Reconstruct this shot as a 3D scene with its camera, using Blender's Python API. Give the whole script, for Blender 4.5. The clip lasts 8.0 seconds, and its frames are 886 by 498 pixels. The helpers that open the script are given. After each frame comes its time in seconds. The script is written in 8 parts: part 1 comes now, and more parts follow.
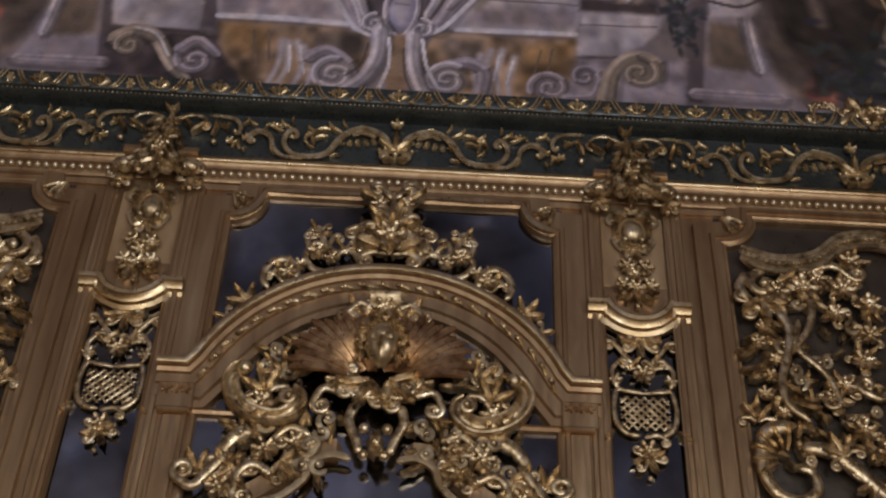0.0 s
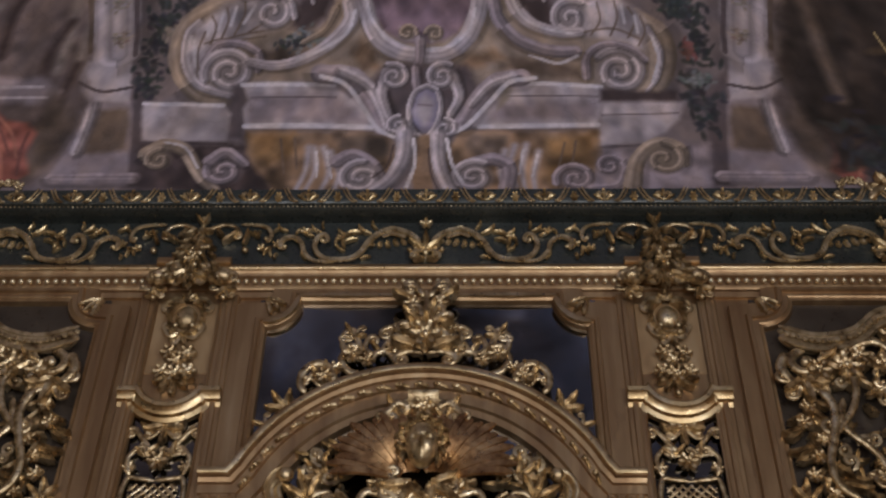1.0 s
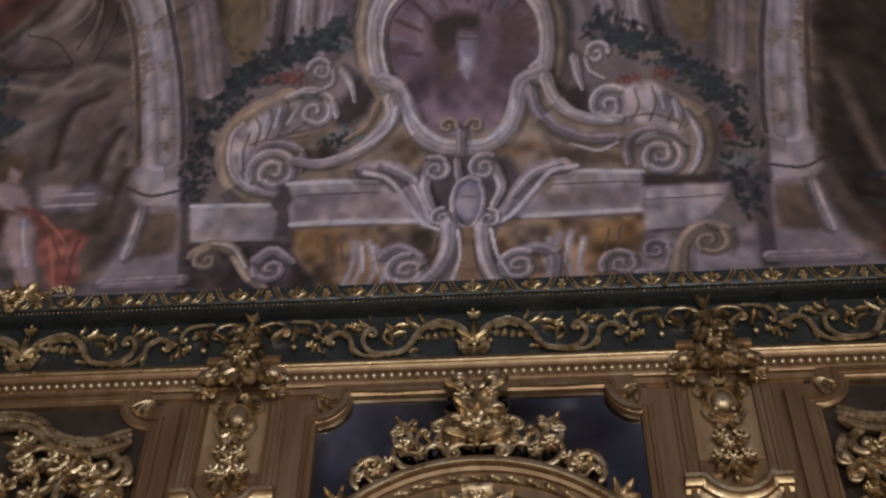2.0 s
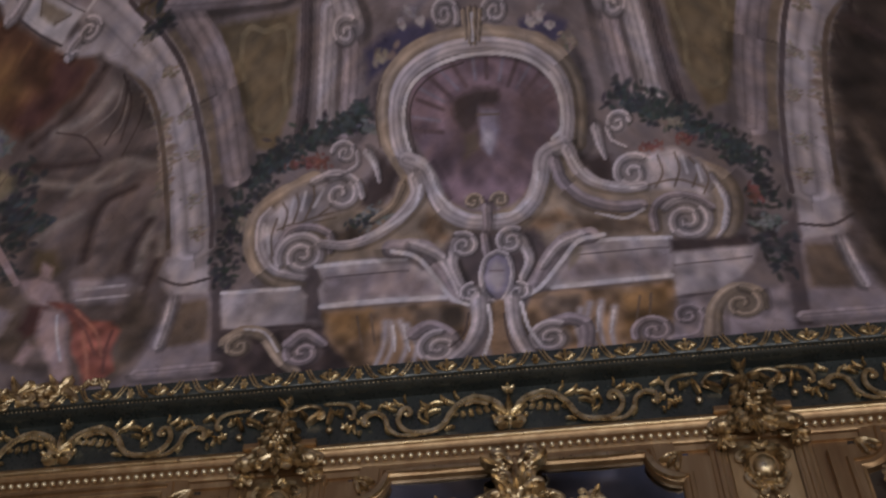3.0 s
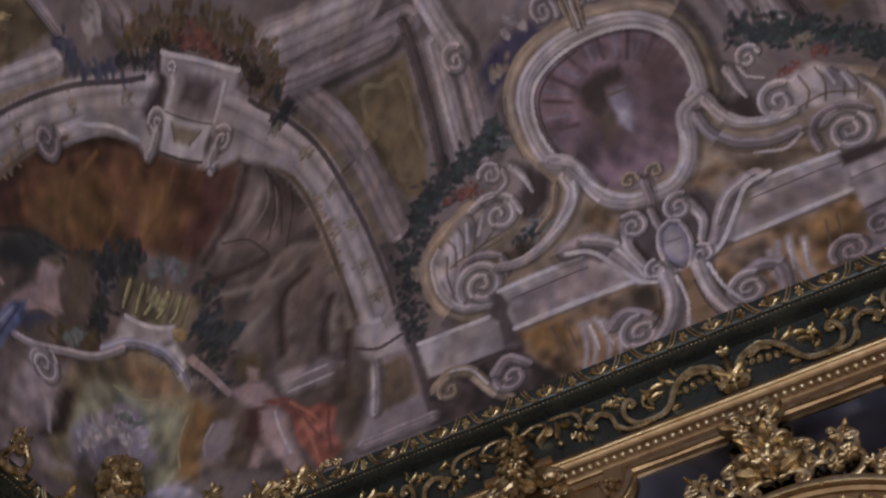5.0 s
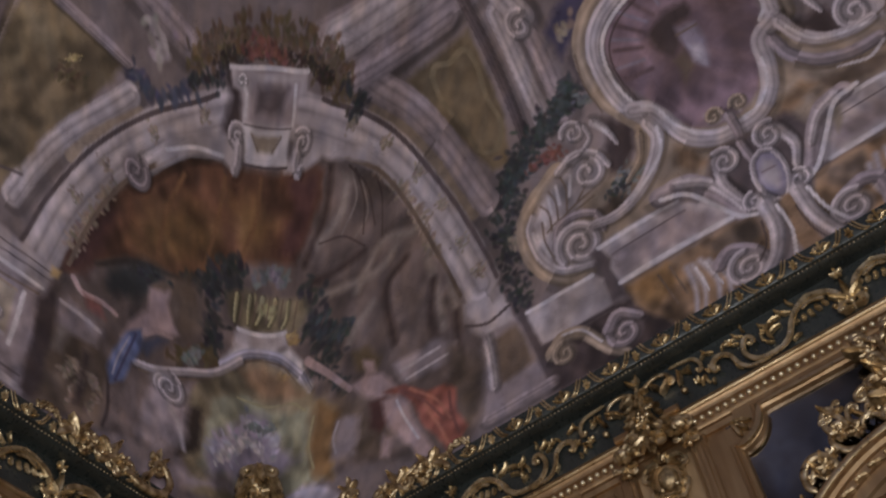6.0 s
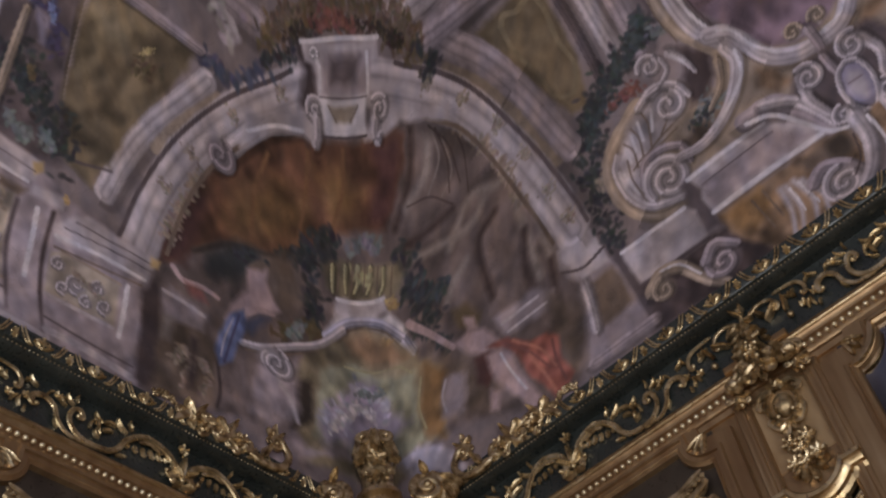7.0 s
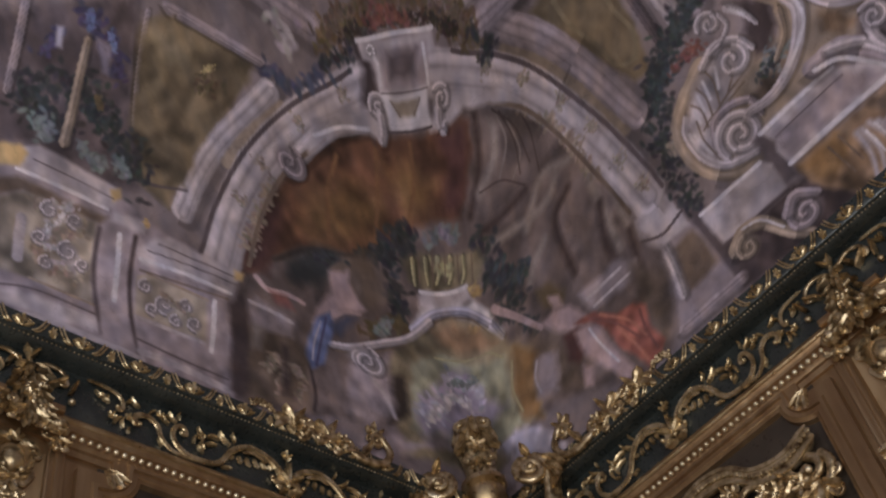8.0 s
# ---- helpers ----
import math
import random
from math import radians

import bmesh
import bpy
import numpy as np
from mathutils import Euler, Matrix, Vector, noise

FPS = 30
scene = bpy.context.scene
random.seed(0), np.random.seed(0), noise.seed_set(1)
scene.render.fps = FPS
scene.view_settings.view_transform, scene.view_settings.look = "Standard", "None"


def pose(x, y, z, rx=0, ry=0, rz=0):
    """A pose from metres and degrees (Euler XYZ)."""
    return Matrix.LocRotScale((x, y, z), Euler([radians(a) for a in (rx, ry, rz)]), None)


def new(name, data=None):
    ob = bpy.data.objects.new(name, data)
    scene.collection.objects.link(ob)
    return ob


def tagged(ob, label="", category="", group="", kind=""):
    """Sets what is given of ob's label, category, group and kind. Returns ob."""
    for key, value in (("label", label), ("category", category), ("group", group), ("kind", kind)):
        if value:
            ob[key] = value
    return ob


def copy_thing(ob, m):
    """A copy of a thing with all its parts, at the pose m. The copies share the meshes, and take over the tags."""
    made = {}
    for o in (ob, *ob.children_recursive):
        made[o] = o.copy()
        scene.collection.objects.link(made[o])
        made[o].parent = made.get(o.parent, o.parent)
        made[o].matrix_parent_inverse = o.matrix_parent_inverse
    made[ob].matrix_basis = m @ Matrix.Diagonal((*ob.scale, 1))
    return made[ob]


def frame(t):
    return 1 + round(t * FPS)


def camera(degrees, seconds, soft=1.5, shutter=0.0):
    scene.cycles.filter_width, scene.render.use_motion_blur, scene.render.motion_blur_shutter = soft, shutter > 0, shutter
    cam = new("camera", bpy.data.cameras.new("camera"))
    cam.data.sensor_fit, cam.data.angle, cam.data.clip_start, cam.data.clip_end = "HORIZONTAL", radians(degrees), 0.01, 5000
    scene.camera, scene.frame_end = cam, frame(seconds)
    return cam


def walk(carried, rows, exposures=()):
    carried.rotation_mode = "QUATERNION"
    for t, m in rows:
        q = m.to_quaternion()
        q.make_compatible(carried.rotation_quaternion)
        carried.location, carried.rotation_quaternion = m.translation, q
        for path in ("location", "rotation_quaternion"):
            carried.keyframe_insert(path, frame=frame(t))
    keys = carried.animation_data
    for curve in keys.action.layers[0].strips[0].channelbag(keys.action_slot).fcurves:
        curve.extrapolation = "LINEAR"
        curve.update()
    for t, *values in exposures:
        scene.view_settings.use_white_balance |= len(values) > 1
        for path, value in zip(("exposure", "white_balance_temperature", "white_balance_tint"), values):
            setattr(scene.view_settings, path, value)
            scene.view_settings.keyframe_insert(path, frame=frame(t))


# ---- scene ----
cam = camera(40.94, 8.0, soft=2.3)
EYE = 1.6
# seconds, turn to the left, tilt up, roll: the visitor stands still and pans up and round into the corner
PAN = [
    (0.0, -0.63, 37.23, 2.61),
    (0.5, -0.36, 39.51, 1.92),
    (1.0, 1.60, 41.84, 0.95),
    (1.5, 3.49, 44.16, 1.04),
    (3.0, 7.01, 49.84, 0.05),
    (3.5, 8.01, 51.27, -2.19),
    (4.0, 11.36, 51.36, -5.02),
    (4.5, 15.55, 51.35, -6.15),
    (5.0, 19.84, 51.06, -7.83),
    (6.5, 31.04, 49.98, -11.55),
    (7.0, 34.66, 49.24, -11.70),
    (7.5, 37.55, 49.09, -12.97),
    (8.0, 40.51, 49.40, -13.50),
]
walk(cam, [(t, pose(0, 0, EYE, 0, 0, yaw) @ pose(0, 0, 0, 90 + tilt, 0, 0) @ pose(0, 0, 0, 0, 0, roll)) for t, yaw, tilt, roll in PAN],
     [(0.0, 0.0), (1.5, -0.02), (3.5, -0.14), (5.0, -0.14), (6.5, 0.02), (8.0, 0.14)])

# ---- world and light ----
world = bpy.data.worlds.new("world")
scene.world = world
world.use_nodes = True
sky = world.node_tree.nodes.new("ShaderNodeTexSky")
sky.sky_type, sky.sun_disc, sky.sun_elevation, sky.sun_rotation = "NISHITA", False, radians(35), radians(200)
world.node_tree.links.new(sky.outputs[0], world.node_tree.nodes["Background"].inputs[0])
world.node_tree.nodes["Background"].inputs[1].default_value = 0.1


def window_light(name, m, w, h, watts, colour):
    """Fill lamp standing for daylight by one assumed window opening, out of view."""
    lamp = bpy.data.lights.new(name, "AREA")
    lamp.shape, lamp.size, lamp.size_y, lamp.energy, lamp.color = "RECTANGLE", w, h, watts, colour
    ob = new(name, lamp)
    ob.matrix_world = m
    return ob


# ---- the room's measures ----
WALL_W, WALL_E, WALL_N, WALL_S = -2.865, 2.555, 3.3, -3.3
MID = (WALL_W + WALL_E) / 2
SPRING, LEDGE = 4.70, 0.10      # height and set-in of the vault's spring line
COVE_W, COVE_H = 1.7, 1.5       # the cove's quarter ellipse
TOP = SPRING + COVE_H + 0.02

# assumed windows behind the visitor: unseen lamps added to light vault and gilding
for wx in (-1.55, 1.25):
    window_light("window_light", pose(wx, WALL_S + 0.05, 2.45, 90, 0, 0), 1.15, 3.0, 62, (0.93, 0.96, 1.0))
# two more on the east side, added to brighten the west wall
for wy in (-2.0, -0.5):
    window_light("window_light", pose(WALL_E - 0.05, wy, 2.45, 90, 0, 90), 1.05, 3.0, 62, (0.93, 0.96, 1.0))
# ---- materials ----
def ramped(nt, src, stops):
    r = nt.nodes.new("ShaderNodeValToRGB")
    el = r.color_ramp.elements
    while len(el) < len(stops):
        el.new(0.5)
    for e, (at, c) in zip(el, stops):
        e.position, e.color = at, (*c, 1)
    nt.links.new(src, r.inputs[0])
    return r.outputs[0]


def surface(name, stops, scale, rough, metal, stretch=(1, 1, 1), relief=0.2, fine=60.0, own=0.0, spec=0.5):
    """A worn surface: colour from stretched noise, roughness and fine relief from a finer one."""
    m = bpy.data.materials.new(name)
    m.use_nodes = True
    nt = m.node_tree
    n, link = nt.nodes, nt.links.new
    b = n["Principled BSDF"]
    geo, grow = n.new("ShaderNodeNewGeometry"), n.new("ShaderNodeMapping")
    grow.inputs["Scale"].default_value = stretch
    link(geo.outputs["Position"], grow.inputs["Vector"])
    big, small = n.new("ShaderNodeTexNoise"), n.new("ShaderNodeTexNoise")
    for t, s, d in ((big, scale, 6), (small, fine, 2)):
        t.inputs["Scale"].default_value, t.inputs["Detail"].default_value = s, d
        link(grow.outputs[0], t.inputs["Vector"])
    src = big.outputs[0]
    if own:
        info, mix = n.new("ShaderNodeObjectInfo"), n.new("ShaderNodeMath")
        mix.operation = "MULTIPLY_ADD"
        mix.inputs[1].default_value = own
        link(info.outputs["Random"], mix.inputs[0])
        link(big.outputs[0], mix.inputs[2])
        src = mix.outputs[0]
    link(ramped(nt, src, stops), b.inputs["Base Color"])
    span = n.new("ShaderNodeMapRange")
    span.inputs[1].default_value, span.inputs[2].default_value, span.inputs[3].default_value, span.inputs[4].default_value = 0.3, 0.7, *rough
    link(small.outputs[0], span.inputs[0])
    link(span.outputs[0], b.inputs["Roughness"])
    b.inputs["Metallic"].default_value = metal
    b.inputs["Specular IOR Level"].default_value = spec
    bump = n.new("ShaderNodeBump")
    bump.inputs["Strength"].default_value, bump.inputs["Distance"].default_value = relief, 0.003
    link(small.outputs[0], bump.inputs["Height"])
    link(bump.outputs[0], b.inputs["Normal"])
    return m


GOLD = surface("gold_leaf", [(0.30, (0.15, 0.095, 0.05)), (0.44, (0.42, 0.30, 0.165)), (0.58, (0.68, 0.53, 0.33)), (0.76, (0.90, 0.78, 0.58))],
               30, (0.24, 0.46), 0.88, relief=0.75, fine=42)
AGED_GOLD = surface("aged_gold", [(0.30, (0.16, 0.10, 0.055)), (0.44, (0.42, 0.31, 0.175)), (0.58, (0.64, 0.50, 0.31)), (0.76, (0.84, 0.70, 0.50))],
                    26, (0.26, 0.46), 0.85, relief=0.55, fine=42)
GILT_WOOD = surface("gilded_wood", [(0.25, (0.28, 0.165, 0.088)), (0.45, (0.355, 0.222, 0.118)), (0.6, (0.42, 0.276, 0.152)), (0.8, (0.52, 0.37, 0.225))],
                    5, (0.30, 0.46), 0.8, stretch=(4, 4, 0.4), relief=0.06, fine=34)
GILT_PANEL = surface("gilded_panel", [(0.25, (0.27, 0.16, 0.08)), (0.5, (0.41, 0.27, 0.145)), (0.75, (0.52, 0.37, 0.22))],
                     5, (0.40, 0.56), 0.5, stretch=(3, 3, 0.7), relief=0.06, fine=40)
GILT_BRIGHT = surface("burnished_gold", [(0.3, (0.38, 0.25, 0.12)), (0.55, (0.66, 0.49, 0.28)), (0.8, (0.86, 0.72, 0.50))],
                      9, (0.26, 0.44), 1.0, relief=0.03, fine=60)
RED_GOLD = surface("reddish_gold", [(0.28, (0.16, 0.075, 0.035)), (0.5, (0.40, 0.23, 0.11)), (0.7, (0.58, 0.37, 0.19))],
                   24, (0.24, 0.44), 0.88, relief=0.6, fine=40)
PALE_GOLD = surface("pale_gold", [(0.3, (0.72, 0.58, 0.38)), (0.6, (0.88, 0.76, 0.54)), (0.8, (0.95, 0.86, 0.68))],
                    12, (0.32, 0.46), 0.85, relief=0.02, fine=60)
FRIEZE_GOLD = surface("frieze_gold", [(0.30, (0.24, 0.16, 0.08)), (0.44, (0.50, 0.37, 0.20)), (0.58, (0.70, 0.55, 0.33)), (0.76, (0.88, 0.76, 0.54))],
                      24, (0.22, 0.40), 0.82, relief=0.4, fine=40)
LACQUER = surface("dark_green_lacquer", [(0.3, (0.018, 0.021, 0.020)), (0.6, (0.029, 0.034, 0.032)), (0.8, (0.055, 0.057, 0.050))],
                  8, (0.22, 0.42), 0.0, relief=0.15, fine=50, spec=0.7)
GLASS = surface("old_mirror_glass", [(0.3, (0.06, 0.058, 0.058)), (0.5, (0.19, 0.185, 0.18)), (0.7, (0.42, 0.41, 0.40))],
                2.4, (0.06, 0.22), 1.0, relief=0.04, fine=6)
DARK_PANEL = surface("dark_brown_panel", [(0.3, (0.030, 0.021, 0.016)), (0.6, (0.058, 0.043, 0.032)), (0.8, (0.10, 0.075, 0.054))],
                     6, (0.25, 0.5), 0.1, relief=0.2, fine=40)
PARQUET = surface("parquet", [(0.3, (0.26, 0.17, 0.10)), (0.6, (0.36, 0.25, 0.155)), (0.8, (0.44, 0.32, 0.21))], 6, (0.3, 0.5), 0.0, stretch=(1, 6, 1), own=0.2)
PLASTER = surface("plaster", [(0.3, (0.3, 0.27, 0.25)), (0.7, (0.42, 0.38, 0.36))], 3, (0.7, 0.9), 0.0)
PANE = bpy.data.materials.new("window_pane")
PANE.use_nodes = True
PANE.node_tree.nodes["Principled BSDF"].inputs["Transmission Weight"].default_value = 1.0
PANE.node_tree.nodes["Principled BSDF"].inputs["Roughness"].default_value = 0.05
WHITE_PAINT = surface("white_paint", [(0.3, (0.62, 0.6, 0.56)), (0.7, (0.78, 0.76, 0.72))], 4, (0.35, 0.55), 0.0, relief=0.05, fine=30)
# ---- the frescoed vault: a cove on all four sides, its corners rounded off ----
def cove_grid(lo, hi, step, fine_to):
    """Places across the room, close together where the cove climbs steeply; coarse past fine_to."""
    n = int(COVE_W * 1.5 / step)
    rise = COVE_W * (1 - np.cos(np.linspace(0, math.pi / 2, n)))
    flat = np.arange(lo + COVE_W + step, hi - COVE_W, step)
    g = np.concatenate([lo + rise, flat, (hi - rise)[::-1]])
    keep = [g[0]]
    for v in g[1:]:
        if v <= fine_to or v - keep[-1] > 0.05 or v >= hi - 1e-6:
            keep.append(v)
    return np.array(keep)


LO_X, HI_X, LO_Y, HI_Y = WALL_W + LEDGE, WALL_E - LEDGE, WALL_S + LEDGE, WALL_N - LEDGE
gx = cove_grid(LO_X, HI_X, 0.0064, 2.3)
gy = -cove_grid(-HI_Y, -LO_Y, 0.0064, -0.2)
VX, VY = [g.ravel() for g in np.meshgrid(gx, gy, indexing="ij")]
XF = MID - np.abs(VX - MID)                       # the painting is the same, mirrored, on both halves
IN_N, IN_W = np.maximum(HI_Y - VY, 1e-5), np.maximum(XF - LO_X, 1e-5)
IN_S, IN_E = np.maximum(VY - LO_Y, 1e-5), np.maximum(HI_X - XF, 1e-5)
CLIMB = (IN_N ** -2.5 + IN_W ** -2.5 + IN_S ** -2.5 + IN_E ** -2.5) ** -0.4
ANGLE = np.arccos(np.clip(1 - CLIMB / COVE_W, 0, 1))
VZ = SPRING + COVE_H * np.sin(ANGLE)
# painter's charts: along the long wall (A mirrored, E straight on), across the corner, along the west wall; all with the way up the cove
CHART = {"A": XF - MID, "E": VX - MID, "C": (IN_W - IN_N) / math.sqrt(2), "W": VY}
UP = 1.6 * ANGLE

PIGMENT = {
    "ground": (106, 94, 98), "stone": (122, 109, 116), "stone_light": (144, 132, 139), "white": (166, 156, 164),
    "stone_deep": (74, 64, 68), "shadow_paint": (58, 48, 50), "umber": (88, 74, 68), "umber_leaf": (84, 70, 56),
    "ochre": (114, 91, 76), "ochre_stone": (124, 108, 100), "ochre_grey": (122, 109, 102), "ochre_light": (150, 124, 92),
    "panel": (90, 77, 64), "panel_light": (104, 91, 76), "lilac": (112, 103, 120), "lilac_pale": (142, 134, 150),
    "mauve": (104, 86, 98), "mauve_deep": (84, 68, 74), "blue_deep": (62, 57, 80), "blue": (98, 104, 142),
    "blue_leaf": (64, 64, 82), "leaf_dark": (49, 49, 52), "leaf_grey": (98, 100, 104), "leaf_teal": (54, 58, 61), "ochre_brown": (102, 78, 56), "celadon": (112, 108, 96), "rust_light": (100, 72, 54), "red_light": (146, 96, 86), "rose": (104, 68, 66),
    "tent": (90, 77, 77), "tent_light": (112, 100, 99), "tent_dark": (62, 50, 50), "rust": (82, 57, 47),
    "orange": (100, 75, 54), "wine": (68, 46, 46), "basket": (106, 94, 80), "basket_light": (132, 122, 98),
    "umber_dark": (50, 42, 40), "gold_fleck": (168, 148, 110), "flesh": (142, 120, 124), "red": (130, 80, 74), "carved": (120, 108, 102),
}
rng = np.random.default_rng(7)
LATTICE = rng.random((256, 256))


def mottle(u, v, size):
    """Smooth random values from 0 to 1 with blotches of that size."""
    u, v = u / size + 71.3, v / size + 33.7
    i, j = np.floor(u).astype(int), np.floor(v).astype(int)
    f, g = u - i, v - j
    f, g = f * f * (3 - 2 * f), g * g * (3 - 2 * g)
    i, j = i % 255, j % 255
    return (LATTICE[i, j] * (1 - f) + LATTICE[i + 1, j] * f) * (1 - g) + (LATTICE[i, j + 1] * (1 - f) + LATTICE[i + 1, j + 1] * f) * g


HUE = np.array(PIGMENT["ground"], float) * np.ones((len(VX), 1))
HUE *= (0.86 + 0.28 * mottle(VX * 1.1, VY + UP, 0.22))[:, None]
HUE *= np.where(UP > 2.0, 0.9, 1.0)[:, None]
# the sky at the crown of the vault and the part behind the visitor, seen in the mirrors alone
far = (VY < -0.25) | (UP > 2.12)
blot, wisp = mottle(VX, VY, 0.42), mottle(VX * 1.4 + 3, VY, 0.16)
HUE[far] = np.where((blot > 0.55)[:, None], (92, 98, 128), np.where((blot < 0.47)[:, None], (40, 36, 42), (96, 92, 104)))[far]
HUE[far] += ((wisp > 0.58)[:, None] * np.array((70, 64, 64)) * (wisp - 0.4)[:, None] * 2)[far]


EAST_ONLY = WEST_ONLY = False


def nearby(chart, pts, margin):
    u = CHART[chart]
    a, b = np.min(pts, 0) - margin, np.max(pts, 0) + margin
    side = (VY > -0.25) & ((VX > MID) if EAST_ONLY else (VX < MID) if WEST_ONLY else True)
    return np.nonzero((u > a[0]) & (u < b[0]) & (UP > a[1]) & (UP < b[1]) & side)[0]


def lay(ids, colour, cover):
    HUE[ids] += (colour - HUE[ids]) * np.clip(cover, 0, 1)[:, None]


def wobble(ids, chart, size, amount):
    u, v = CHART[chart][ids], UP[ids]
    return (mottle(u * 1.3, v, size) + 0.5 * mottle(u, v * 1.2 + 5, size * 0.4) - 0.75) * amount


def fill(chart, pigment, pts, soft=0.01, grain=0.25):
    """A field of one pigment inside an outline, with brushed variation."""
    p = np.array(pts)
    ids = nearby(chart, p, 0.1)
    u, v = CHART[chart][ids], UP[ids]
    near, inside = np.full(len(ids), 9.0), np.zeros(len(ids), bool)
    for (ax, ay), (bx, by) in zip(p, np.roll(p, -1, 0)):
        ex, ey = bx - ax, by - ay
        k = np.clip(((u - ax) * ex + (v - ay) * ey) / (ex * ex + ey * ey + 1e-9), 0, 1)
        near = np.minimum(near, np.hypot(u - ax - k * ex, v - ay - k * ey))
        inside ^= ((ay > v) != (by > v)) & (u < ex * (v - ay) / (ey if abs(ey) > 1e-9 else 1e-9) + ax)
    d = np.where(inside, near, -near) + wobble(ids, chart, 0.05, soft * 0.8)
    tone = 1 + grain * (mottle(u * 1.2, v, 0.05) - 0.5) * 0.5 + grain * (mottle(u, v, 0.14) - 0.5) * 0.5
    lay(ids, np.array(PIGMENT[pigment]) * tone[:, None], 0.5 + d / (2 * soft))


def bent(pts, n=7):
    """A smooth line through the points."""
    p = np.array(pts, float)
    if len(p) < 3:
        return np.linspace(p[0], p[1], n)
    q = np.vstack([2 * p[0] - p[1], p, 2 * p[-1] - p[-2]])
    k = np.linspace(0, 1, n, endpoint=False)[:, None]
    run = [0.5 * (2 * b + (c - a) * k + (2 * a - 5 * b + 4 * c - d) * k * k + (3 * b - a - 3 * c + d) * k ** 3)
           for a, b, c, d in zip(q, q[1:], q[2:], q[3:])]
    return np.vstack(run + [p[-1:]])


def stroke(chart, pigment, width, pts, ribs=0, flat=0, line=None, taper=0.0, soft=None):
    """A brushed band along a line: painted moulding, light above its ridge, with an outline."""
    p = bent(pts) if line is None else line
    half = width / 2
    ids = nearby(chart, p, width)
    if not len(ids):
        return
    u, v = CHART[chart][ids], UP[ids]
    best, across, along = np.full(len(ids), 9.0), np.zeros(len(ids)), np.zeros(len(ids))
    for i, ((ax, ay), (bx, by)) in enumerate(zip(p, p[1:])):
        ex, ey = bx - ax, by - ay
        size = math.hypot(ex, ey) + 1e-9
        k = np.clip(((u - ax) * ex + (v - ay) * ey) / size ** 2, 0, 1)
        d = np.hypot(u - ax - k * ex, v - ay - k * ey)
        hit = d < best
        best = np.where(hit, d, best)
        s = ((u - ax) * -ey + (v - ay) * ex) / size
        lit = 0.8 * ex / size + 0.6 * ey / size          # which flank faces the painted light
        across = np.where(hit, np.sign(s) * d, across)
        along = np.where(hit, (i + k) / (len(p) - 1), along)
        SIDE_LIT[ids[hit]] = lit
    half = half * (1 - taper * along)
    s = across / half
    edge = np.abs(s) + wobble(ids, chart, 0.05, 0.10)
    e = np.clip(s, -1.2, 1.2) * np.where(SIDE_LIT[ids] >= 0, 1, -1)      # 1 on the flank that the painted light strikes
    tone = 1 + 0.16 * (mottle(u + 9, v, 0.05) - 0.5) + 0.12 * (mottle(along * 3.0, across * 9, 0.12) - 0.5)
    line_at = lambda c, w: np.exp(-((e - c) / w) ** 2)
    if not flat:
        if ribs:
            tone = tone * (0.98 + 0.08 * e + 0.13 * line_at(0.62, 0.18) - 0.12 * line_at(0.26, 0.10) + 0.07 * line_at(-0.05, 0.16) - 0.14 * line_at(-0.45, 0.10) - 0.12 * line_at(-0.95, 0.2))
            if ribs > 1:
                tone = tone * (1 - 0.08 * line_at(0.85, 0.06) - 0.06 * line_at(-0.68, 0.06))
        else:
            tone = tone * (0.95 + 0.12 * e + 0.20 * line_at(0.45, 0.22) - 0.14 * line_at(-0.1, 0.14) - 0.22 * line_at(-0.9, 0.3))
        HUE[ids] *= (1 - 0.20 * np.clip((1.0 - e * 0.35 - np.abs(s) + 0.45) / 0.4, 0, 1))[:, None]
    lay(ids, np.array(PIGMENT[pigment]) * tone[:, None], (1.0 - edge) / (soft or (0.45 if flat else 0.16)) + (0.0 if soft else 0.5))


SIDE_LIT = np.zeros(len(VX))


def volute(chart, pigment, width, centre, radius, start, turns=1.5, hand=1):
    """A painted spiral that narrows towards its eye."""
    turns *= 0.8
    k = np.linspace(0, 1, int(24 * turns))
    a = radians(start) + hand * k * turns * math.tau
    r = radius * (1 - 0.86 * k)
    lay_ids = nearby(chart, np.array([centre]), radius * 1.2)
    d = np.hypot(CHART[chart][lay_ids] - centre[0], UP[lay_ids] - centre[1])
    lay(lay_ids, np.array(PIGMENT[pigment]) * 0.78, (radius * 1.1 - d) / (0.5 * radius))
    stroke(chart, pigment, width, None, line=np.stack([centre[0] + r * np.cos(a), centre[1] + r * np.sin(a)], 1), taper=0.5)


def leaves(chart, pigment, width, pts, size=0.03):
    """Dabs of the brush along a line: leaves and petals, some lighter, some darker."""
    p = bent(pts, 9)
    base = np.array(PIGMENT[pigment], float)
    total = np.hypot(*np.diff(p, axis=0).T).sum()
    for _ in range(int(14 + 2.4 * total * width / size ** 2)):
        c = p[rng.integers(len(p))] + rng.normal(0, width * 0.3, 2)
        ang, ln, wd = rng.random() * math.tau, size * (0.55 + 0.5 * rng.random()), size * (0.32 + 0.3 * rng.random())
        ids = nearby(chart, c[None], ln)
        du, dv = CHART[chart][ids] - c[0], UP[ids] - c[1]
        s, w = (du * math.cos(ang) + dv * math.sin(ang)) / ln, (dv * math.cos(ang) - du * math.sin(ang)) / wd
        lay(ids, base * (0.80 + 0.36 * rng.random() - 0.10 * (rng.random() > 0.8)) + rng.normal(0, 2.5, 3), (1 - s * s - w * w - 0.4 * s * w) * 0.85)


